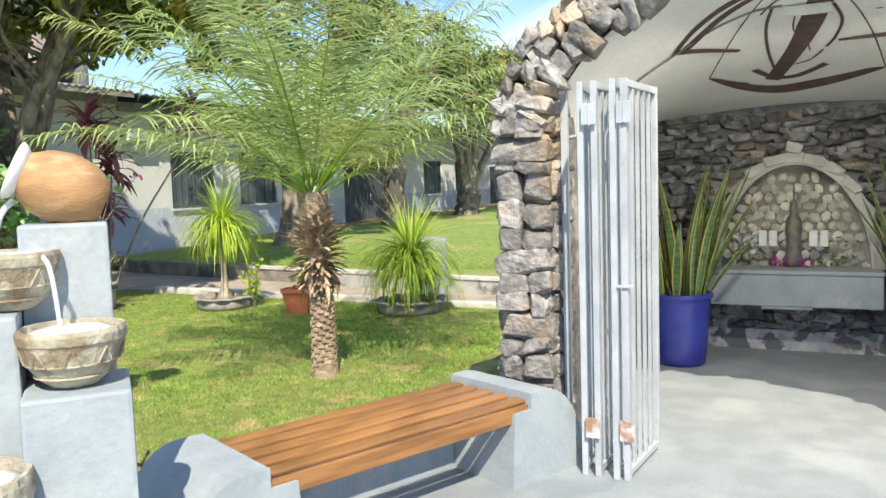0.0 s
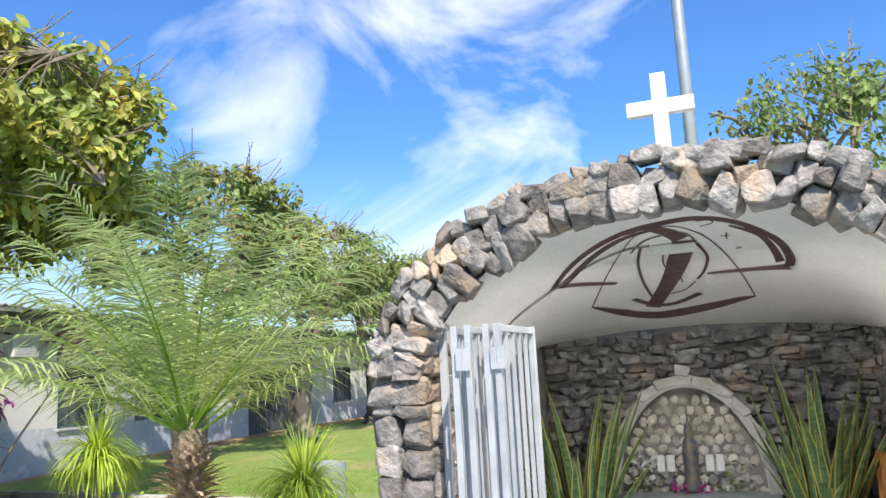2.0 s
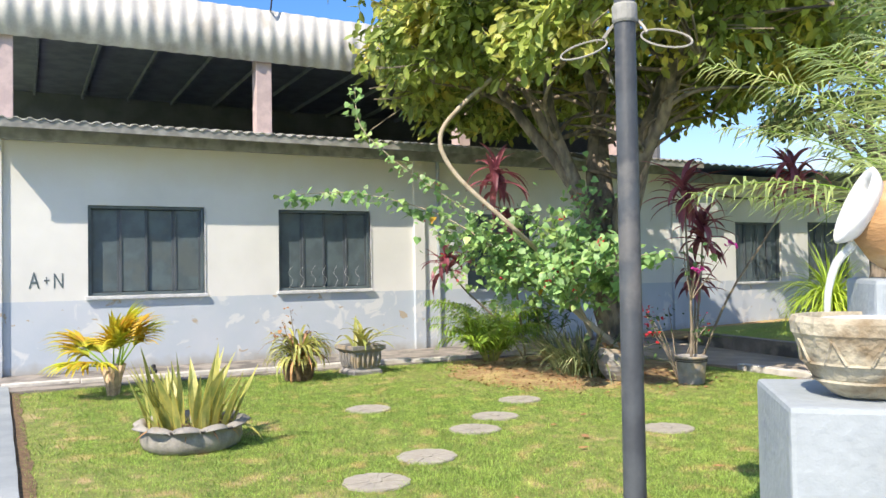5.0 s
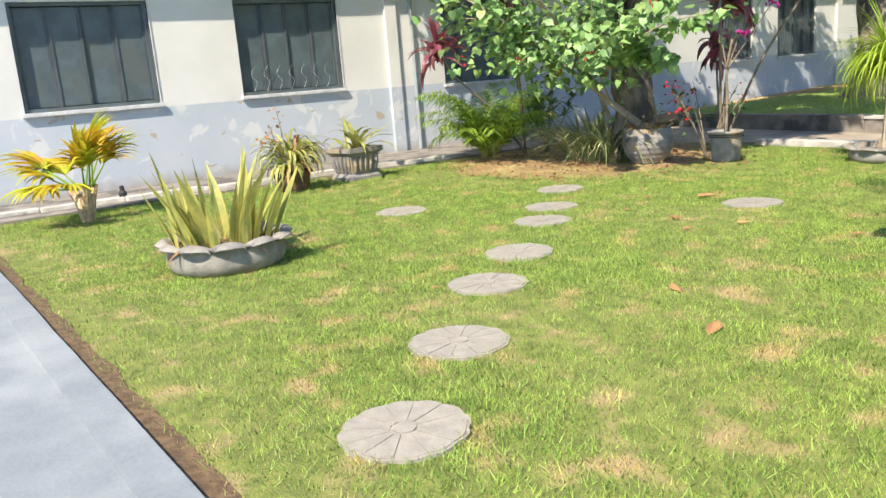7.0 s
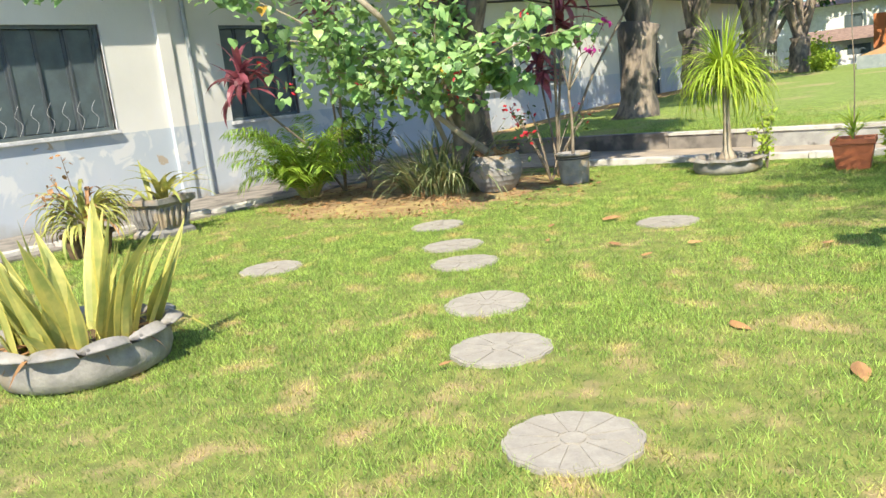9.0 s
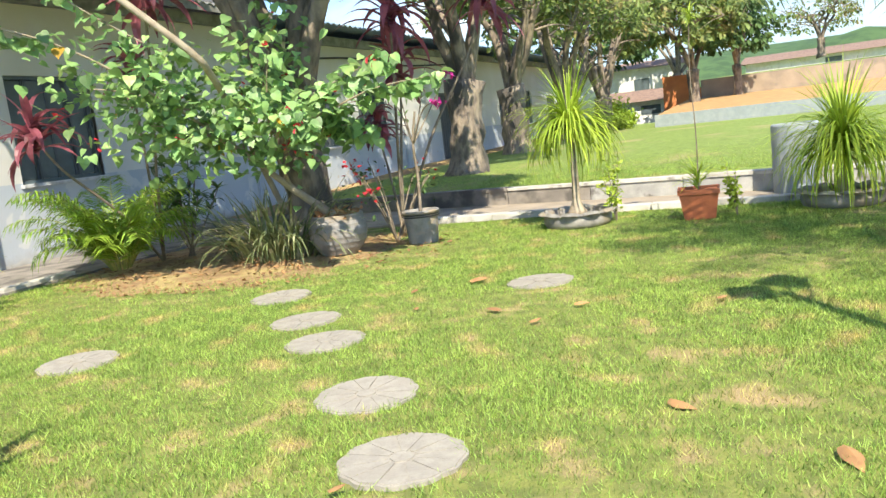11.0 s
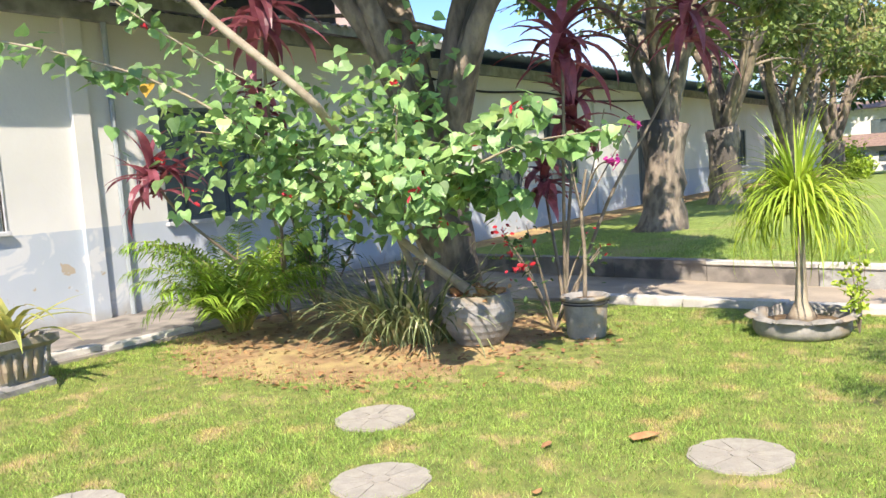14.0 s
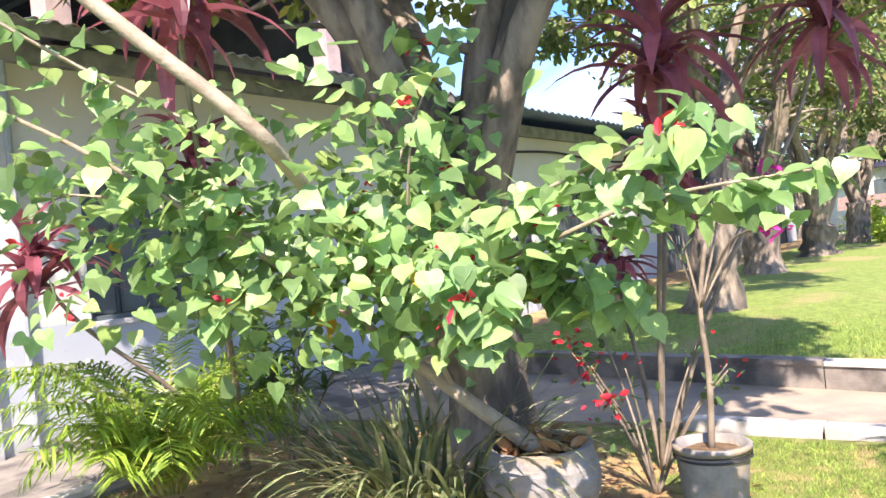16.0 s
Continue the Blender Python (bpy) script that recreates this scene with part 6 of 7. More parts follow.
tree((-10.5, 7.22, 0), 81, 0.26, 1.55, 10, (-0.5, 0.25, 5.15), (3.75, 3.25, 1.75), 420, 82, 0.19, M_TREELEAF, "stout spreading tree with yellowing green leaves behind the shrubs", 0.35, (-0.05, 0.05), -0.62, limb_r=0.155)
tree((-11.45, 14.75, 0.2), 82, 0.36, 1.9, 5, (0.2, 0.2, 4.8), (2.5, 2.9, 1.8), 140, 70, 0.16, M_TREELEAF2, "stout street tree with a gnarled trunk on the raised lawn", 0.35, (0.1, 0.2))
tree((-12.2, 21.0, 0.25), 83, 0.36, 1.9, 5, (0.2, 0.0, 4.7), (2.5, 2.9, 1.8), 120, 56, 0.18, M_TREELEAF2, "stout street tree with a gnarled trunk on the raised lawn", 0.35, (-0.1, 0.1))
tree((-12.1, 26.0, 0.3), 84, 0.42, 0.9, 6, (0.2, 0.3, 4.4), (2.8, 3.0, 2.0), 115, 52, 0.18, M_TREELEAF2, "low-forking tree with pale bark on the raised lawn", 0.45, (0.1, 0.1), limb_r=0.22)
tree((-11.9, 31.5, 0.3), 85, 0.34, 1.4, 6, (0.2, 0.3, 4.7), (2.7, 3.0, 1.9), 100, 34, 0.23, M_TREELEAF2, "low-forking tree with pale bark on the raised lawn", 0.4, (0.1, 0.1), limb_r=0.2)
tree((1.1, 12.2, -0.2), 86, 0.16, 2.6, 6, (0.1, 0, 5.0), (1.25, 1.35, 1.3), 52, 48, 0.12, M_TREELEAF2, "slender leafy tree standing behind the shrine", 0.2, (0.1, 0))


# ---- shrub bed under the big tree ----
bp = pot_round("plant_pot", (-9.98, 6.88, 0.0), 0.27, 0.17, 0.45, M_GREYPOT, "big grey ribbed cement pot holding the climber", 0.015, True, 0.085, 40, 0.005)
g = random.Random(91)
m = Mesh()
leaf_cloud(m, [(-9.98 + 0.2 * g.uniform(-1, 1), 6.88 + 0.2 * g.uniform(-1, 1), 0.42 + g.uniform(0, .05)) for _ in range(120)], 0.09, g, up=1.0)
m.done("leaf_litter", M_DRYLEAF, label="dry brown leaves heaped in the pot", category="leaves", kind="stuff")

boug = thing("climbing_shrub", "sprawling heart-leaved climber with a few red and yellow leaves", "shrub", (-9.98, 6.88, 0.46))
O = Vector((-9.98, 6.88, 0.46))
stems = [
    [(0.02, 0.02, -0.07), (-0.30, -0.30, 0.32), (-0.55, -0.70, 0.75), (-0.8, -1.1, 1.2)],
    [(-0.30, -0.30, 0.32), (-0.25, -0.6, 0.8), (-0.1, -0.8, 1.3), (0.05, -0.9, 1.65)],
    [(-0.55, -0.70, 0.75), (-0.9, -1.4, 1.35), (-1.3, -2.1, 1.85), (-1.9, -3.0, 2.15), (-2.45, -3.8, 2.15)],
    [(-0.25, -0.6, 0.8), (0.25, -0.85, 1.12), (0.85, -1.08, 1.28), (1.40, -1.21, 1.41)],
    [(-0.3, -0.6, 0.9), (0.4, -0.7, 1.02), (1.0, -0.75, 1.18), (1.59, -0.76, 1.22)],
    [(-0.2, -0.5, 0.7), (0.2, -0.6, 0.85), (0.5, -0.6, 0.9), (0.81, -0.55, 0.84)],
    [(-0.25, -0.6, 0.8), (0.25, -1.1, 1.0), (0.6, -1.5, 1.05), (0.77, -1.61, 0.86)],
    [(-0.8, -1.1, 1.2), (-1.05, -1.3, 1.35), (-1.3, -1.5, 1.45), (-1.55, -1.65, 1.5)],
    [(-0.55, -0.70, 0.75), (-0.7, -1.0, 0.95), (-0.9, -1.2, 1.05), (-1.1, -1.35, 1.1)],
    [(-0.55, -0.70, 0.75), (-0.5, -0.5, 1.3), (-0.35, -0.4, 1.7), (-0.2, -0.3, 2.05)],
]
paths = []
for i, s in enumerate(stems):
    p = smooth_path(s, 7)
    paths.append(p)
    Mesh().tube(p, taper(len(p), 0.055 if i == 0 else 0.016, 0.004), 7).done("stem", M_VINE, boug, "twisting grey-brown stem", smooth=True)
lf = Mesh()
for i, p in enumerate(paths):
    k0 = 6 if i in (0, 2) else 3
    for q in p[k0:]:
        arm = (i == 2 and q.y < -2.2) or (i in (3, 4, 5, 6) and q.x > 0.3)
        s = 0.06 if arm else 0.2
        for _ in range(9 if arm else 10):
            c = q + Vector((g.gauss(0, s), g.gauss(0, s), g.gauss(0, s) - (0.03 if arm else 0)))
            if c.z < 0.52 and g.random() < 0.9:
                continue
            leaf_cloud(lf, [c], 0.098, g, "heart", 0 if g.random() < 0.99 else 2, 0.45, 0.9)
            if g.random() < 0.016:
                leaf_cloud(lf, [c + Vector((g.gauss(0, .025), g.gauss(0, .025), g.gauss(0, .025))) for _ in range(6)], 0.05, g, "oval", 1)
for _ in range(75):
    a = g.uniform(0, 6.28)
    c = Vector((-0.6 + 0.8 * g.gauss(0, .6), -0.95 + 0.6 * g.gauss(0, .6), 1.30 + 0.38 * g.gauss(0, .7)))
    if c.z < 0.6:
        continue
    leaf_cloud(lf, [c + Vector((g.gauss(0, .07), g.gauss(0, .07), g.gauss(0, .07))) for _ in range(7)], 0.098, g, "heart", 0, 0.45, 0.9)
lf.done("foliage", [M_BOUG, M_RED, M_YLEAF], boug, "pale green heart-shaped leaves", kind="stuff")

vine = Mesh()
vine.tube(smooth_path([(-10.65, 6.95, 0.5), (-10.7, 6.7, 1.05), (-10.55, 6.15, 1.6), (-10.3, 5.55, 1.95), (-10.3, 5.31, 2.14), (-10.77, 4.83, 2.79), (-10.95, 4.7, 3.3), (-10.85, 5.0, 3.75), (-10.6, 5.6, 4.3)], 7), 0.032, 8)
vine.done("hanging_vine", M_VINE, label="thick pale bare vine curving up into the tree", smooth=True, category="vine")
tr = thing("trailing_vine", "long leafy vine trailing from the tree crown", "vine", (-11.6, 4.9, 4.0))
m = Mesh()
pth = smooth_path([(-11.5, 3.7, 4.0), (-11.3, 3.7, 3.45), (-11.1, 4.0, 3.05), (-10.9, 4.4, 2.7), (-10.7, 4.8, 2.4), (-10.5, 5.2, 2.15)], 8)
off = Vector((-11.6, 4.9, 4.0))
m.tube([p - off for p in pth], 0.008, 5)
m.done("stem", M_VINE, tr)
m = Mesh()
for p in pth:
    leaf_cloud(m, [p - off + Vector((g.gauss(0, .05), g.gauss(0, .05), g.gauss(0, .05))) for _ in range(3)], 0.085, g, "heart", 0, .4, .9)
m.done("leaves", M_BOUG, tr)

# thin leafy runners that reach out of the crown
rv = thing("crown_runner", "thin leafy runners reaching out of the tree crown", "vine", (-11.6, 6.2, 5.6))
for run in ([(0.79, -1.26, 0.73), (0.95, -1.78, 0.95), (0.94, -2.41, 0.86), (0.93, -2.92, 0.6), (0.92, -3.39, 0.28)],
            [(0.53, -1.39, 0.26), (0.66, -2.04, 0.32), (0.8, -2.64, 0.29), (0.88, -3.16, -0.01)],
            [(0.83, -1.38, 0.94), (1.02, -1.82, 1.25), (1.11, -2.26, 1.32), (1.13, -2.73, 1.24)],
            [(0.34, -1.62, -0.67), (0.39, -2.37, -0.49), (0.53, -2.84, -0.46), (0.72, -3.12, -0.49)]):
    p = smooth_path(run, 7)
    Mesh().tube(p, taper(len(p), .009, .003), 5).done("stem", M_TWIG, rv, smooth=True)
    m = Mesh()
    for q in p[5:]:
        leaf_cloud(m, [q + Vector((g.gauss(0, .06), g.gauss(0, .06), g.gauss(0, .06))) for _ in range(4 if g.random() < .65 else 1)], .095, g, "oval", 0, .35, .8)
    m.done("leaves", M_TREELEAF2, rv, "small dull green leaves")

# red-leaved cordylines
def cordyline(at, heads, seed, label):
    e = thing("cordyline", label, "plant", at)
    q = random.Random(seed)
    m = Mesh()
    for hx, hy, hz, r in heads:
        s = Mesh()
        p = smooth_path([(0, 0, 0), (hx * .35, hy * .35, hz * .4), (hx * .8, hy * .8, hz * .75), (hx, hy, hz)], 5)
        s.tube(p, taper(len(p), .019, .012), 7)
        s.done("stem", M_TWIG, e, smooth=True)
        for i in range(34):
            a = q.uniform(0, 6.28)
            rise = q.uniform(-.5, 1.4)
            blade(m, (hx, hy, hz + q.uniform(-.22, .14)), a, r * q.uniform(.7, 1.2), .10, rise, q.uniform(.6, 2.0), 0, 7, .3, None, q.uniform(-.5, .5), .05)
    m.done("leaves", M_CORDY, e, "broad crimson strap leaves")


cordyline((-9.75, 8.0, 0), [(0.4, -0.53, 2.5, .62), (-0.39, 0.43, 1.39, .42), (0.2, 0.0, 2.0, .5), (1.0, 0.85, 2.75, .6)], 92, "tall crimson-leaved cordyline on bare stems")
cordyline((-12.6, 7.1, 0), [(1.75, -1.60, 2.8, .55), (-0.3, -1.3, 1.65, .6), (0.65, -0.75, 2.2, .4)], 93, "crimson-leaved cordyline by the wall")
gp = pot_round("plant_pot", (-9.24, 7.42, 0.0), 0.195, 0.16, 0.37, M_GREYPOT, "grey plastic nursery pot with a ringed rim", 0.012)
m = Mesh()
for z in (0.305, 0.33):
    m.tube([(0.2 * math.cos(2 * math.pi * i / 30), 0.2 * math.sin(2 * math.pi * i / 30), z) for i in range(31)], 0.007, 5)
m.done("rim_ring", M_RUBBER, gp)
mg = thing("magenta_shrub", "slender bare-stemmed shrub with magenta flowers in a pot", "shrub", (-9.24, 7.42, 0.33))
m = Mesh()
m.tube(smooth_path([(0, 0, 0), (0.02, 0, .4), (0.0, 0.02, .75), (0.05, 0.05, 1.1)], 5), taper(16, .02, .012), 7)
for tx, ty, tz in ((0.31, 0.44, 1.48), (0.15, 0.25, 1.6), (-0.1, 0.0, 1.5), (0.48, -0.31, 1.16), (-0.25, 0.15, 1.25)):
    Mesh().tube(smooth_path([(0, 0.02, .75), (tx * .5, ty * .5, 1.1), (tx, ty, tz)], 5), taper(11, .010, .004), 5).done("stem", M_TWIG, mg, smooth=True)
m.done("stem", M_TWIG, mg, smooth=True)
m = Mesh()
leaf_cloud(m, [(0.31 + g.gauss(0, .035), 0.44 + g.gauss(0, .035), 1.48 + g.gauss(0, .03)) for _ in range(22)] + [(0.48 + g.gauss(0, .035), -0.31 + g.gauss(0, .035), 1.16 + g.gauss(0, .03)) for _ in range(22)], .06, g)
m.done("flower", M_MAGENTA, mg, "magenta papery flowers", kind="stuff")
m = Mesh()
leaf_cloud(m, [(g.uniform(-.2, .4), g.uniform(0, .2), g.uniform(1.0, 1.5)) for _ in range(16)], .08, g, "heart")
m.done("leaves", M_BOUG, mg)
rb = thing("red_shrub", "low twiggy shrub with deep red bracts", "shrub", (-9.62, 7.55, 0))
m, f2, f3 = Mesh(), Mesh(), Mesh()
for i in range(9):
    a = g.uniform(0, 6.28)
    top = Vector((.45 * math.cos(a), .35 * math.sin(a), g.uniform(.6, .95)))
    Mesh().tube(smooth_path([(0, 0, 0), top * .5 + Vector((0, 0, .08)), top], 5), taper(11, .011, .005), 5).done("stem", M_TWIG, rb, smooth=True)
    leaf_cloud(f2, [top + Vector((g.gauss(0, .06), g.gauss(0, .06), g.gauss(0, .05))) for _ in range(14 if i % 3 == 0 else 2)], .055, g)
    leaf_cloud(f3, [top * .85 + Vector((g.gauss(0, .08), g.gauss(0, .08), g.gauss(0, .08))) for _ in range(9)], .07, g)
f2.done("flower", M_RED, rb, "deep red bracts", kind="stuff")
f3.done("leaves", M_FARLEAF, rb)

# areca palm and clivia clump, dark understorey
ar = thing("areca_palm", "bushy bright green areca palm by the kerb", "plant", (-12.65, 6.45, 0))
g2 = random.Random(94)
for i in range(40):
    m = Mesh()
    a = i * 2.39996 + g2.uniform(-.3, .3)
    low = i / 40
    frond(m, (0.10 * math.cos(a), 0.10 * math.sin(a), 0.05), a, g2.uniform(1.25, 1.7) * (1 - .38 * low), 1.54 - .55 * low + g2.uniform(-.05, .03), g2.uniform(1.3, 2.2), .32, 36, 0, 1, .009, .75, .42, g2, .019)
    m.done("frond", [M_ARECA, M_SNAKEY], ar)
cv = thing("strap_clump", "dense clump of dark arching strap leaves", "plant", (-10.74, 6.84, 0))
m = Mesh()
for i in range(300):
    if i % 17 == 0 and i:
        m.done("leaf_tuft", M_STRAP, cv)
        m = Mesh()
    a, r = g2.uniform(0, 6.28), .42 * math.sqrt(g2.random())
    blade(m, (r * math.cos(a) * 1.3, r * math.sin(a), 0.02), a + g2.uniform(-.6, .6), g2.uniform(.7, 1.15), .026, g2.uniform(.8, 1.5), g2.uniform(.6, 2.4), 0, 7, .3)
m.done("leaf_tuft", M_STRAP, cv)
us = thing("understorey_shrub", "thin dark-leaved shrub under the climber", "shrub", (-12.35, 7.3, 0))
m, m2 = Mesh(), Mesh()
for i in range(11):
    a = g2.uniform(0, 6.28)
    top = Vector((.5 * g2.gauss(0, .7), .4 * g2.gauss(0, .7), g2.uniform(.7, 1.5)))
    Mesh().tube(smooth_path([(0.05 * math.cos(a), .05 * math.sin(a), 0), top * .5, top], 5), taper(11, .014, .006), 5).done("stem", M_TWIG, us)
    for k in range(3):
        for b in range(8):
            blade(m2, top * (1 - .16 * k), g2.uniform(0, 6.28), g2.uniform(.14, .26), .05, g2.uniform(-.3, .9), g2.uniform(.3, 1.1), 0, 4, .3)
m2.done("leaves", M_FARLEAF, us)

# fallen leaves
m = Mesh()
for i in range(900):
    a, r = g2.uniform(0, 6.28), math.sqrt(g2.random())
    x, y = -11.0 + 2.3 * r * math.cos(a), 6.8 + 1.75 * r * math.sin(a)
    leaf_cloud(m, [(x, y, 0.058 - 0.05 * min(1, r) + g2.uniform(0, .012))], .058, g2, up=2.2)
m.done("leaf_litter", M_DRYLEAF, label="scattered dry leaves on the earth", category="leaves", kind="stuff")
for i, (x, y, s) in enumerate(((-4.07, 2.35, .11), (-4.6, 3.3, .09), (-7.85, 5.12, .15), (-7.3, 4.2, .10), (-7.02, 3.9, .07), (-6.85, 4.33, .08), (-7.94, 4.27, .06), (-6.0, 4.38, .07), (-5.48, 2.28, .115), (-6.08, 2.67, .10), (-7.1, 1.7, .05), (-8.2, 4.9, .07))):
    m = Mesh()
    s *= 1.1
    blade(m, (0, 0, 0.004), 0.0, s * 1.2, s * .62, g2.uniform(.1, .35), g2.uniform(.2, 1.0), 0, 7, g2.uniform(-.7, -.2), None, 0, .04)
    ob = m.done("dry_leaf", M_DRYLEAF, label="curled brown fallen leaf on the grass", category="leaf", group="fallen leaves")
    ob.matrix_world = pose(x, y, 0.03, 0, 0, g2.uniform(0, 360))
    ob.modifiers.new("thick", "SOLIDIFY").thickness = 0.002

# overhead cable
m = Mesh().tube(smooth_path([(-15.5, 3.70, 6.2), (-15.42, 3.72, 6.5), (-15.2, 3.85, 8.2), (-14.9, 4.1, 12.0)], 6), .016, 5)
m.done("overhead_cable", M_CABLE, label="black cable rising from the gallery roof", category="cable")

# ---- the distance ----
fw = Mesh()
fw.prism([(-9.6, 29.4), (4, 27.0), (4, 27.3), (-9.6, 29.7)], 0.1, 0.82)
fw.done("far_wall", M_TRIMBLUE, label="low blue-grey garden wall beyond the raised lawn", kind="structure", category="wall")
fw = Mesh()
fw.add([(-9.6, 29.7, 0.80), (4, 27.3, 0.80), (6, 38, 1.35), (-9.2, 38, 1.25)], [(0, 1, 2, 3)])
fw.done("earth_slope", M_OCHRE, label="ochre earth behind the garden wall", kind="structure", category="ground")
fw = Mesh()
fw.prism([(-8.6, 38), (30, 32), (30, 32.4), (-8.6, 38.4)], 0.2, 2.05)
fw.done("retaining_wall", M_TANWALL, label="stained tan retaining wall", kind="structure", category="wall")
fw = Mesh()
fw.add([(-8.6, 38.4, 2.0), (30, 32.4, 2.0), (40, 60, 3.0), (-9, 60, 2.6)], [(0, 1, 2, 3)])
fw.done("hillside", M_UPLAWN, label="grassy slope above the retaining wall", kind="structure", category="ground")
ow = Mesh()
ow.box(-10.3, -9.0, 38.3, 38.7, 0.2, 2.4)
ow.box(-9.0, -7.9, 38.3, 38.6, 0.2, 1.75)
ow.done("orange_wall", M_ORANGE, label="bright orange boundary wall", kind="structure", category="wall")


def house(at, w, d, h, rz, label):
    e = thing("house", label, "house", at, rz)
    Mesh().box(-w / 2, w / 2, -d / 2, d / 2, 0, h).done("wall", M_WHITE, e)
    r = Mesh()
    r.add([(-w / 2 - .4, -d / 2 - .4, h), (w / 2 + .4, -d / 2 - .4, h), (w / 2 + .4, d / 2 + .4, h), (-w / 2 - .4, d / 2 + .4, h), (-w / 2 - .4, 0, h + 0.6), (w / 2 + .4, 0, h + 0.6)],
          [(0, 1, 5, 4), (2, 3, 4, 5), (0, 4, 3), (1, 2, 5), (3, 2, 1, 0)])
    r.done("roof", M_ROOFTILE, e, "weathered clay tile roof")
    for x in (-w / 4, w / 4):
        Mesh().box(x - .5, x + .5, -d / 2 - .03, -d / 2, h * .4, h * .8).done("window", M_SHUTTER, e)


house((-12.4, 44, 0.3), 3.0, 3, 1.15, 6, "low white house with a clay tile roof")
house((4, 62, 2.2), 22, 6, 1.0, -6, "long low building with a clay roof on the hill")
house((-17, 58, 0.3), 12, 6, 3.4, 6, "pale distant house among the trees")
fb = Mesh()
for i in range(24):
    x = -14.6 + i * 0.13
    fb.box(x - .02, x + .02, 37.5, 37.53, .3, 1.25)
fb.box(-14.7, -11.5, 37.49, 37.54, .5, .55)
fb.box(-14.7, -11.5, 37.49, 37.54, 1.1, 1.15)
fb.done("picket_fence", M_WHITE, label="white picket fence before the house", category="fence")
tree((-8.7, 35.8, 0.6), 101, 0.24, 1.9, 5, (-0.6, 0, 4.0), (2.9, 3.0, 1.9), 130, 34, .28, M_TREELEAF2, "broad dark green tree behind the garden wall", 0.0)
tree((-7.0, 37.2, 0.8), 102, 0.18, 1.7, 5, (0.0, 0, 3.2), (1.6, 1.8, 1.4), 70, 30, .28, M_FARLEAF, "dark green tree behind the garden wall", 0.0)
tree((3.2, 44, 1.8), 103, 0.4, 1.6, 6, (0, 0, 4.8), (3.8, 3.8, 3.2), 130, 40, .34, M_FARLEAF, "big dense dark tree on the hill", 0.0)
tree((-17, 49, -0.25), 104, 0.3, 2.2, 5, (0, 0, 5.5), (5.0, 4, 3.0), 130, 34, .36, M_FARLEAF, "tall dark green tree behind the house", 0.0)
tree((-11, 52, 0.5), 105, 0.3, 2.4, 5, (0, 0, 5.6), (4.6, 4, 3.0), 120, 34, .36, M_FARLEAF, "tall dark green tree behind the orange wall", 0.0)
tree((-3.0, 50, 2.9), 106, 0.2, 0.9, 5, (0, 0, 2.0), (2.0, 2.0, 1.1), 60, 12, .22, M_TREELEAF2, "grey twiggy bush on the slope", 0.9)
for x, y, s in ((-11.8, 33.5, .75), (-10.9, 30.8, .45)):
    e = thing("round_bush", "clipped bright green bush on the lawn", "bush", (x, y, 0.32))
    m = Mesh()
    leaf_cloud(m, [Vector((x2 * s, y2 * s, .95 * s + z2 * s * .85)) for x2, y2, z2 in ((g2.gauss(0, .42), g2.gauss(0, .42), g2.gauss(0, .42)) for _ in range(900))], .14, g2)
    m.done("leaves", M_PONY, e)
    m = Mesh()
    m.tube([(0, 0, -.05), (0, 0, .8 * s)], [.05, .03], 6)
    m.done("stem", M_TWIG, e)
hl = Mesh()
nn = 60
for i in range(nn + 1):
    a = -0.9 + 1.8 * i / nn
    for r, z in ((75, 0.5), (95, 5.5 + 2.5 * noise.noise(Vector((i * .35, 0, 0)))), (130, 8)):
        hl.v.append((r * math.sin(a) - 5, r * math.cos(a), z))
hl.f = [(i * 3 + k, i * 3 + k + 1, i * 3 + k + 4, i * 3 + k + 3) for i in range(nn) for k in (0, 1)]
hl.m = [0] * len(hl.f)
hl.done("backdrop", M_FARLEAF, label="distant wooded hills", smooth=True, kind="structure", category="hills")


# ---- laid stones ----
for par, mtx, me in stone_jobs:
    ob = new("stone", me)
    ob.parent = par
    ob.matrix_basis = mtx


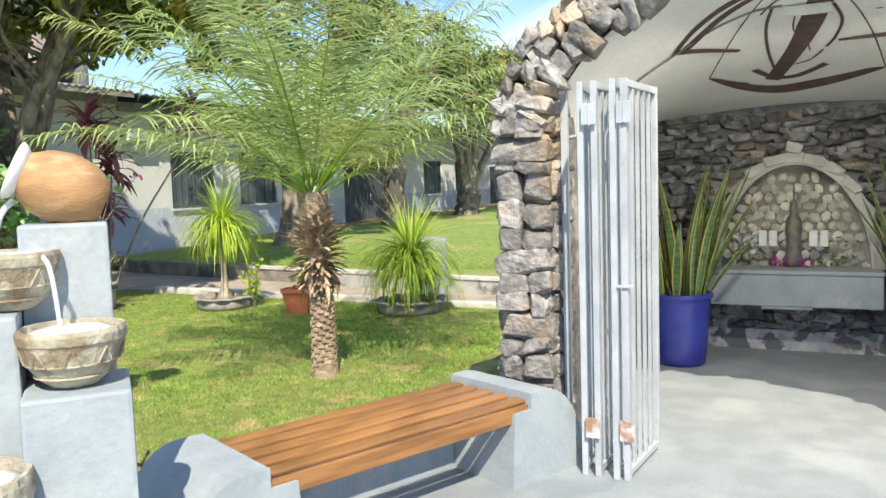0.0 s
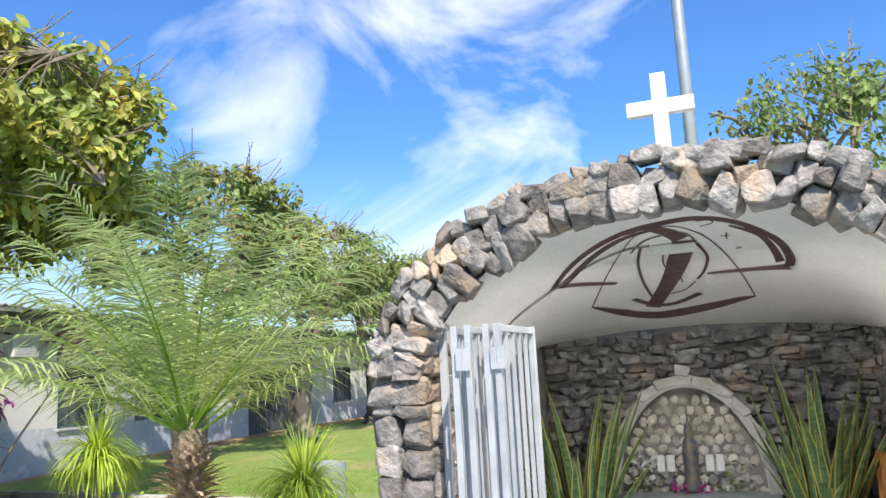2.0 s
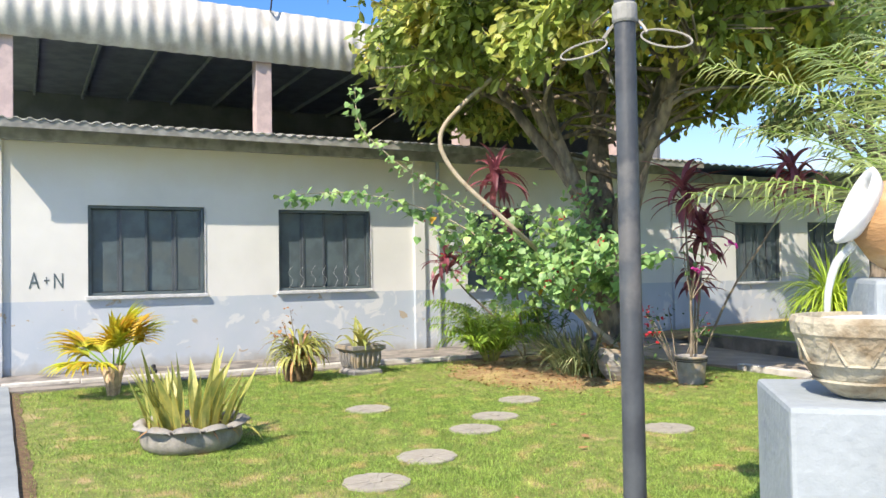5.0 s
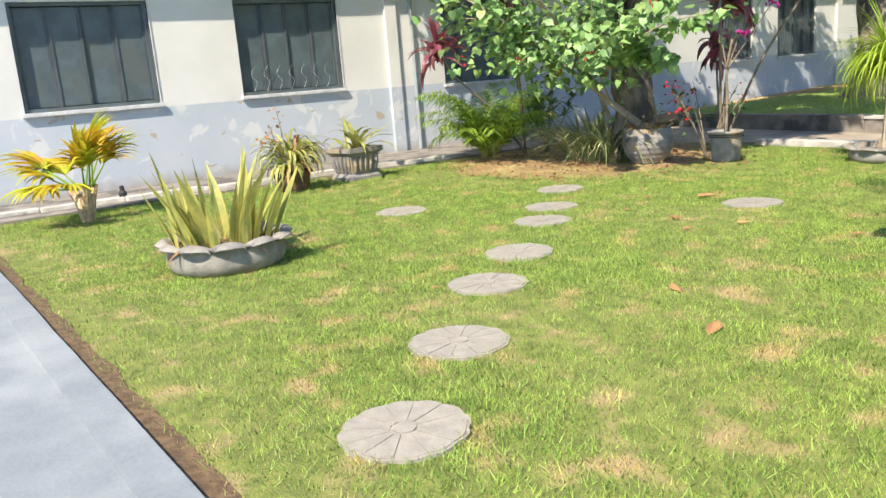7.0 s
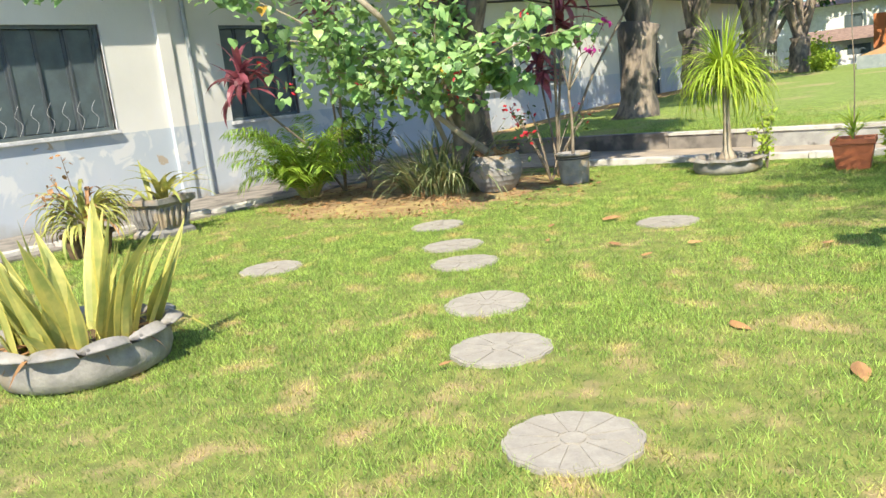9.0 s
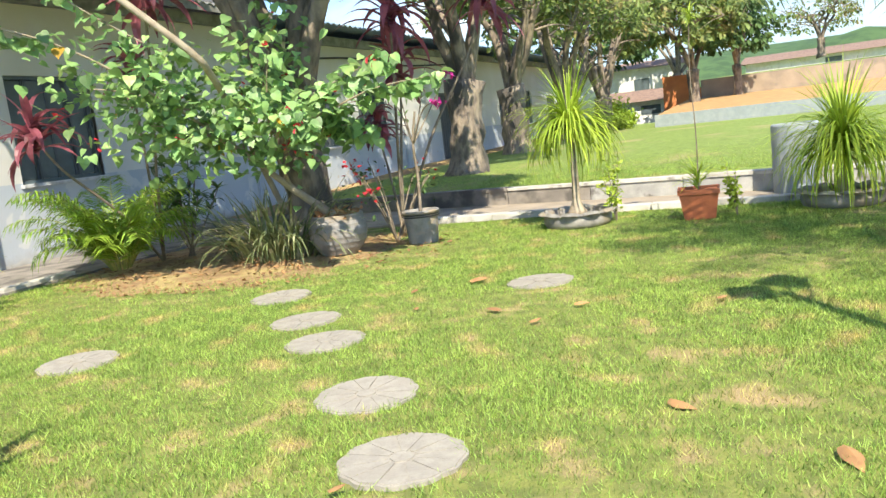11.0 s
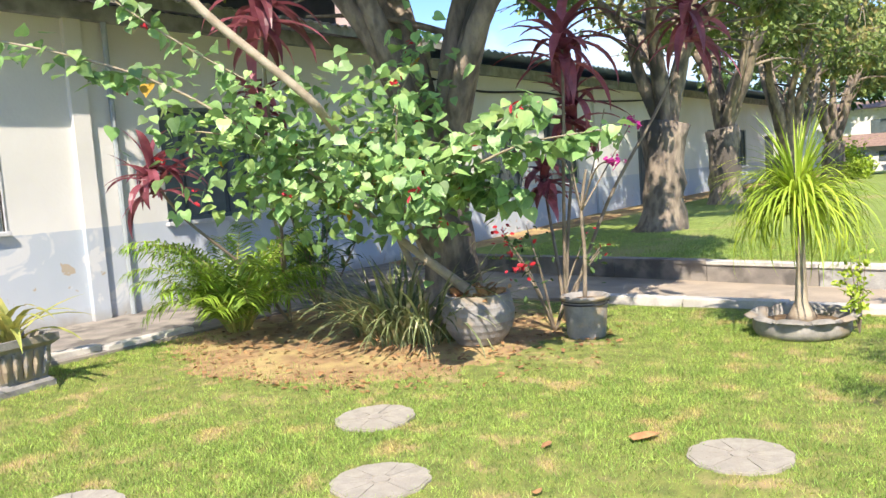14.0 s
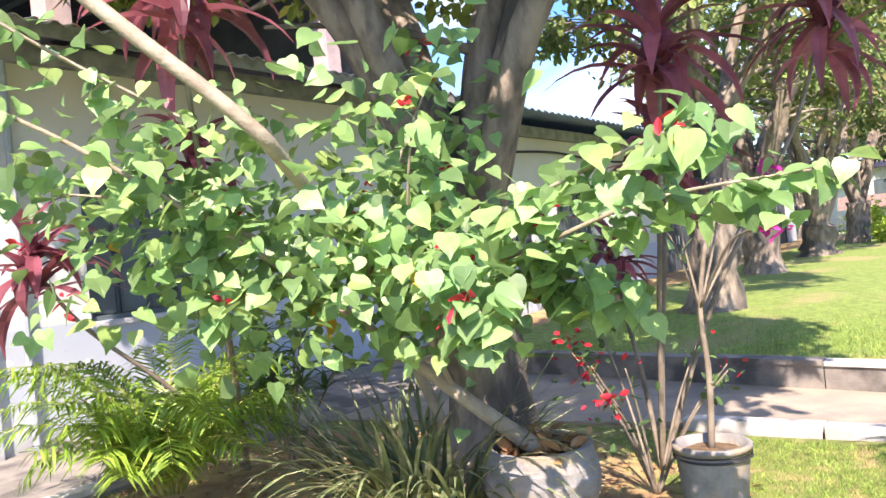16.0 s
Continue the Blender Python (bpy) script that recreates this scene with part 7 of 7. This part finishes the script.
# ---- grass ----
def grass(name, n, box, zfun, hmin, hmax, label, seed, avoid=()):
    r = np.random.default_rng(seed)
    x = r.uniform(box[0], box[1], n)
    y = r.uniform(box[2], box[3], n)
    keep = np.ones(n, bool)
    for cx, cy, rr in avoid:
        keep &= (x - cx) ** 2 + (y - cy) ** 2 > rr * rr
    # thinner where the turf is worn
    worn = np.array([noise.noise(Vector((a * 0.9, b * 0.9, 7.0))) for a, b in zip(x, y)]) if n < 900000 else np.zeros(n)
    keep &= r.uniform(0, 1, n) > np.clip(worn * 1.2, 0, 0.55)
    # hardly any turf under the shrubs and along the terrace
    d = np.hypot((x + 11.2) / 2.7, (y - 6.9) / 2.3)
    keep &= r.uniform(0, 1, n) < np.clip((d - 0.50) / 0.75, 0.10, 1)
    edge_y = y + 0.40 - 0.0245 * (x + 13.9)
    keep &= (edge_y > 0.05) & (r.uniform(0, 1, n) < np.clip(edge_y / 0.8, 0.25, 1))
    x, y = x[keep], y[keep]
    n = len(x)
    a = r.uniform(0, 2 * np.pi, n)
    h = r.uniform(hmin, hmax, n) * (0.7 + 0.6 * r.random(n))
    tuft = r.random((400, 400))
    lump = tuft[(x * 16).astype(int) % 400, (y * 16).astype(int) % 400]
    h *= 0.8 + 0.5 * lump
    w = r.uniform(0.0020, 0.0040, n)
    lx, ly = r.normal(0, 0.55, n) * h, r.normal(0, 0.55, n) * h
    z = np.full(n, zfun)
    v = np.empty((n, 3, 3))
    v[:, 0] = np.stack([x - np.cos(a) * w, y - np.sin(a) * w, z], 1)
    v[:, 1] = np.stack([x + np.cos(a) * w, y + np.sin(a) * w, z], 1)
    v[:, 2] = np.stack([x + lx, y + ly, z + h], 1)
    me = bpy.data.meshes.new(name)
    me.vertices.add(n * 3)
    me.vertices.foreach_set("co", v.ravel())
    me.loops.add(n * 3)
    me.loops.foreach_set("vertex_index", np.arange(n * 3, dtype=np.int32))
    me.polygons.add(n)
    me.polygons.foreach_set("loop_start", np.arange(0, n * 3, 3, dtype=np.int32))
    me.materials.append(M_BLADE)
    me.update(calc_edges=True)
    return tagged(new(name, me), label, "grass", kind="stuff")


STONES = [(-5.56, 0.56, .225), (-6.22, 1.28, .225), (-6.98, 2.04, .225), (-7.48, 2.70, .225), (-8.24, 3.60, .225), (-8.70, 4.11, .225), (-9.42, 4.88, .225), (-9.80, 3.14, .225), (-7.30, 5.16, .225)]
grass("grass", 760000, (-10.5, -3.2, -0.36, 8.9), -0.008, 0.013, 0.036, "short green and straw-coloured turf blades", 1, STONES)
grass("grass", 150000, (-13.4, -10.5, -0.42, 6.4), -0.008, 0.014, 0.042, "short green turf blades near the building", 2)
grass("grass", 150000, (-12.6, -3.0, 10.9, 17.0), 0.212, 0.03, 0.075, "longer green turf on the raised lawn", 3)
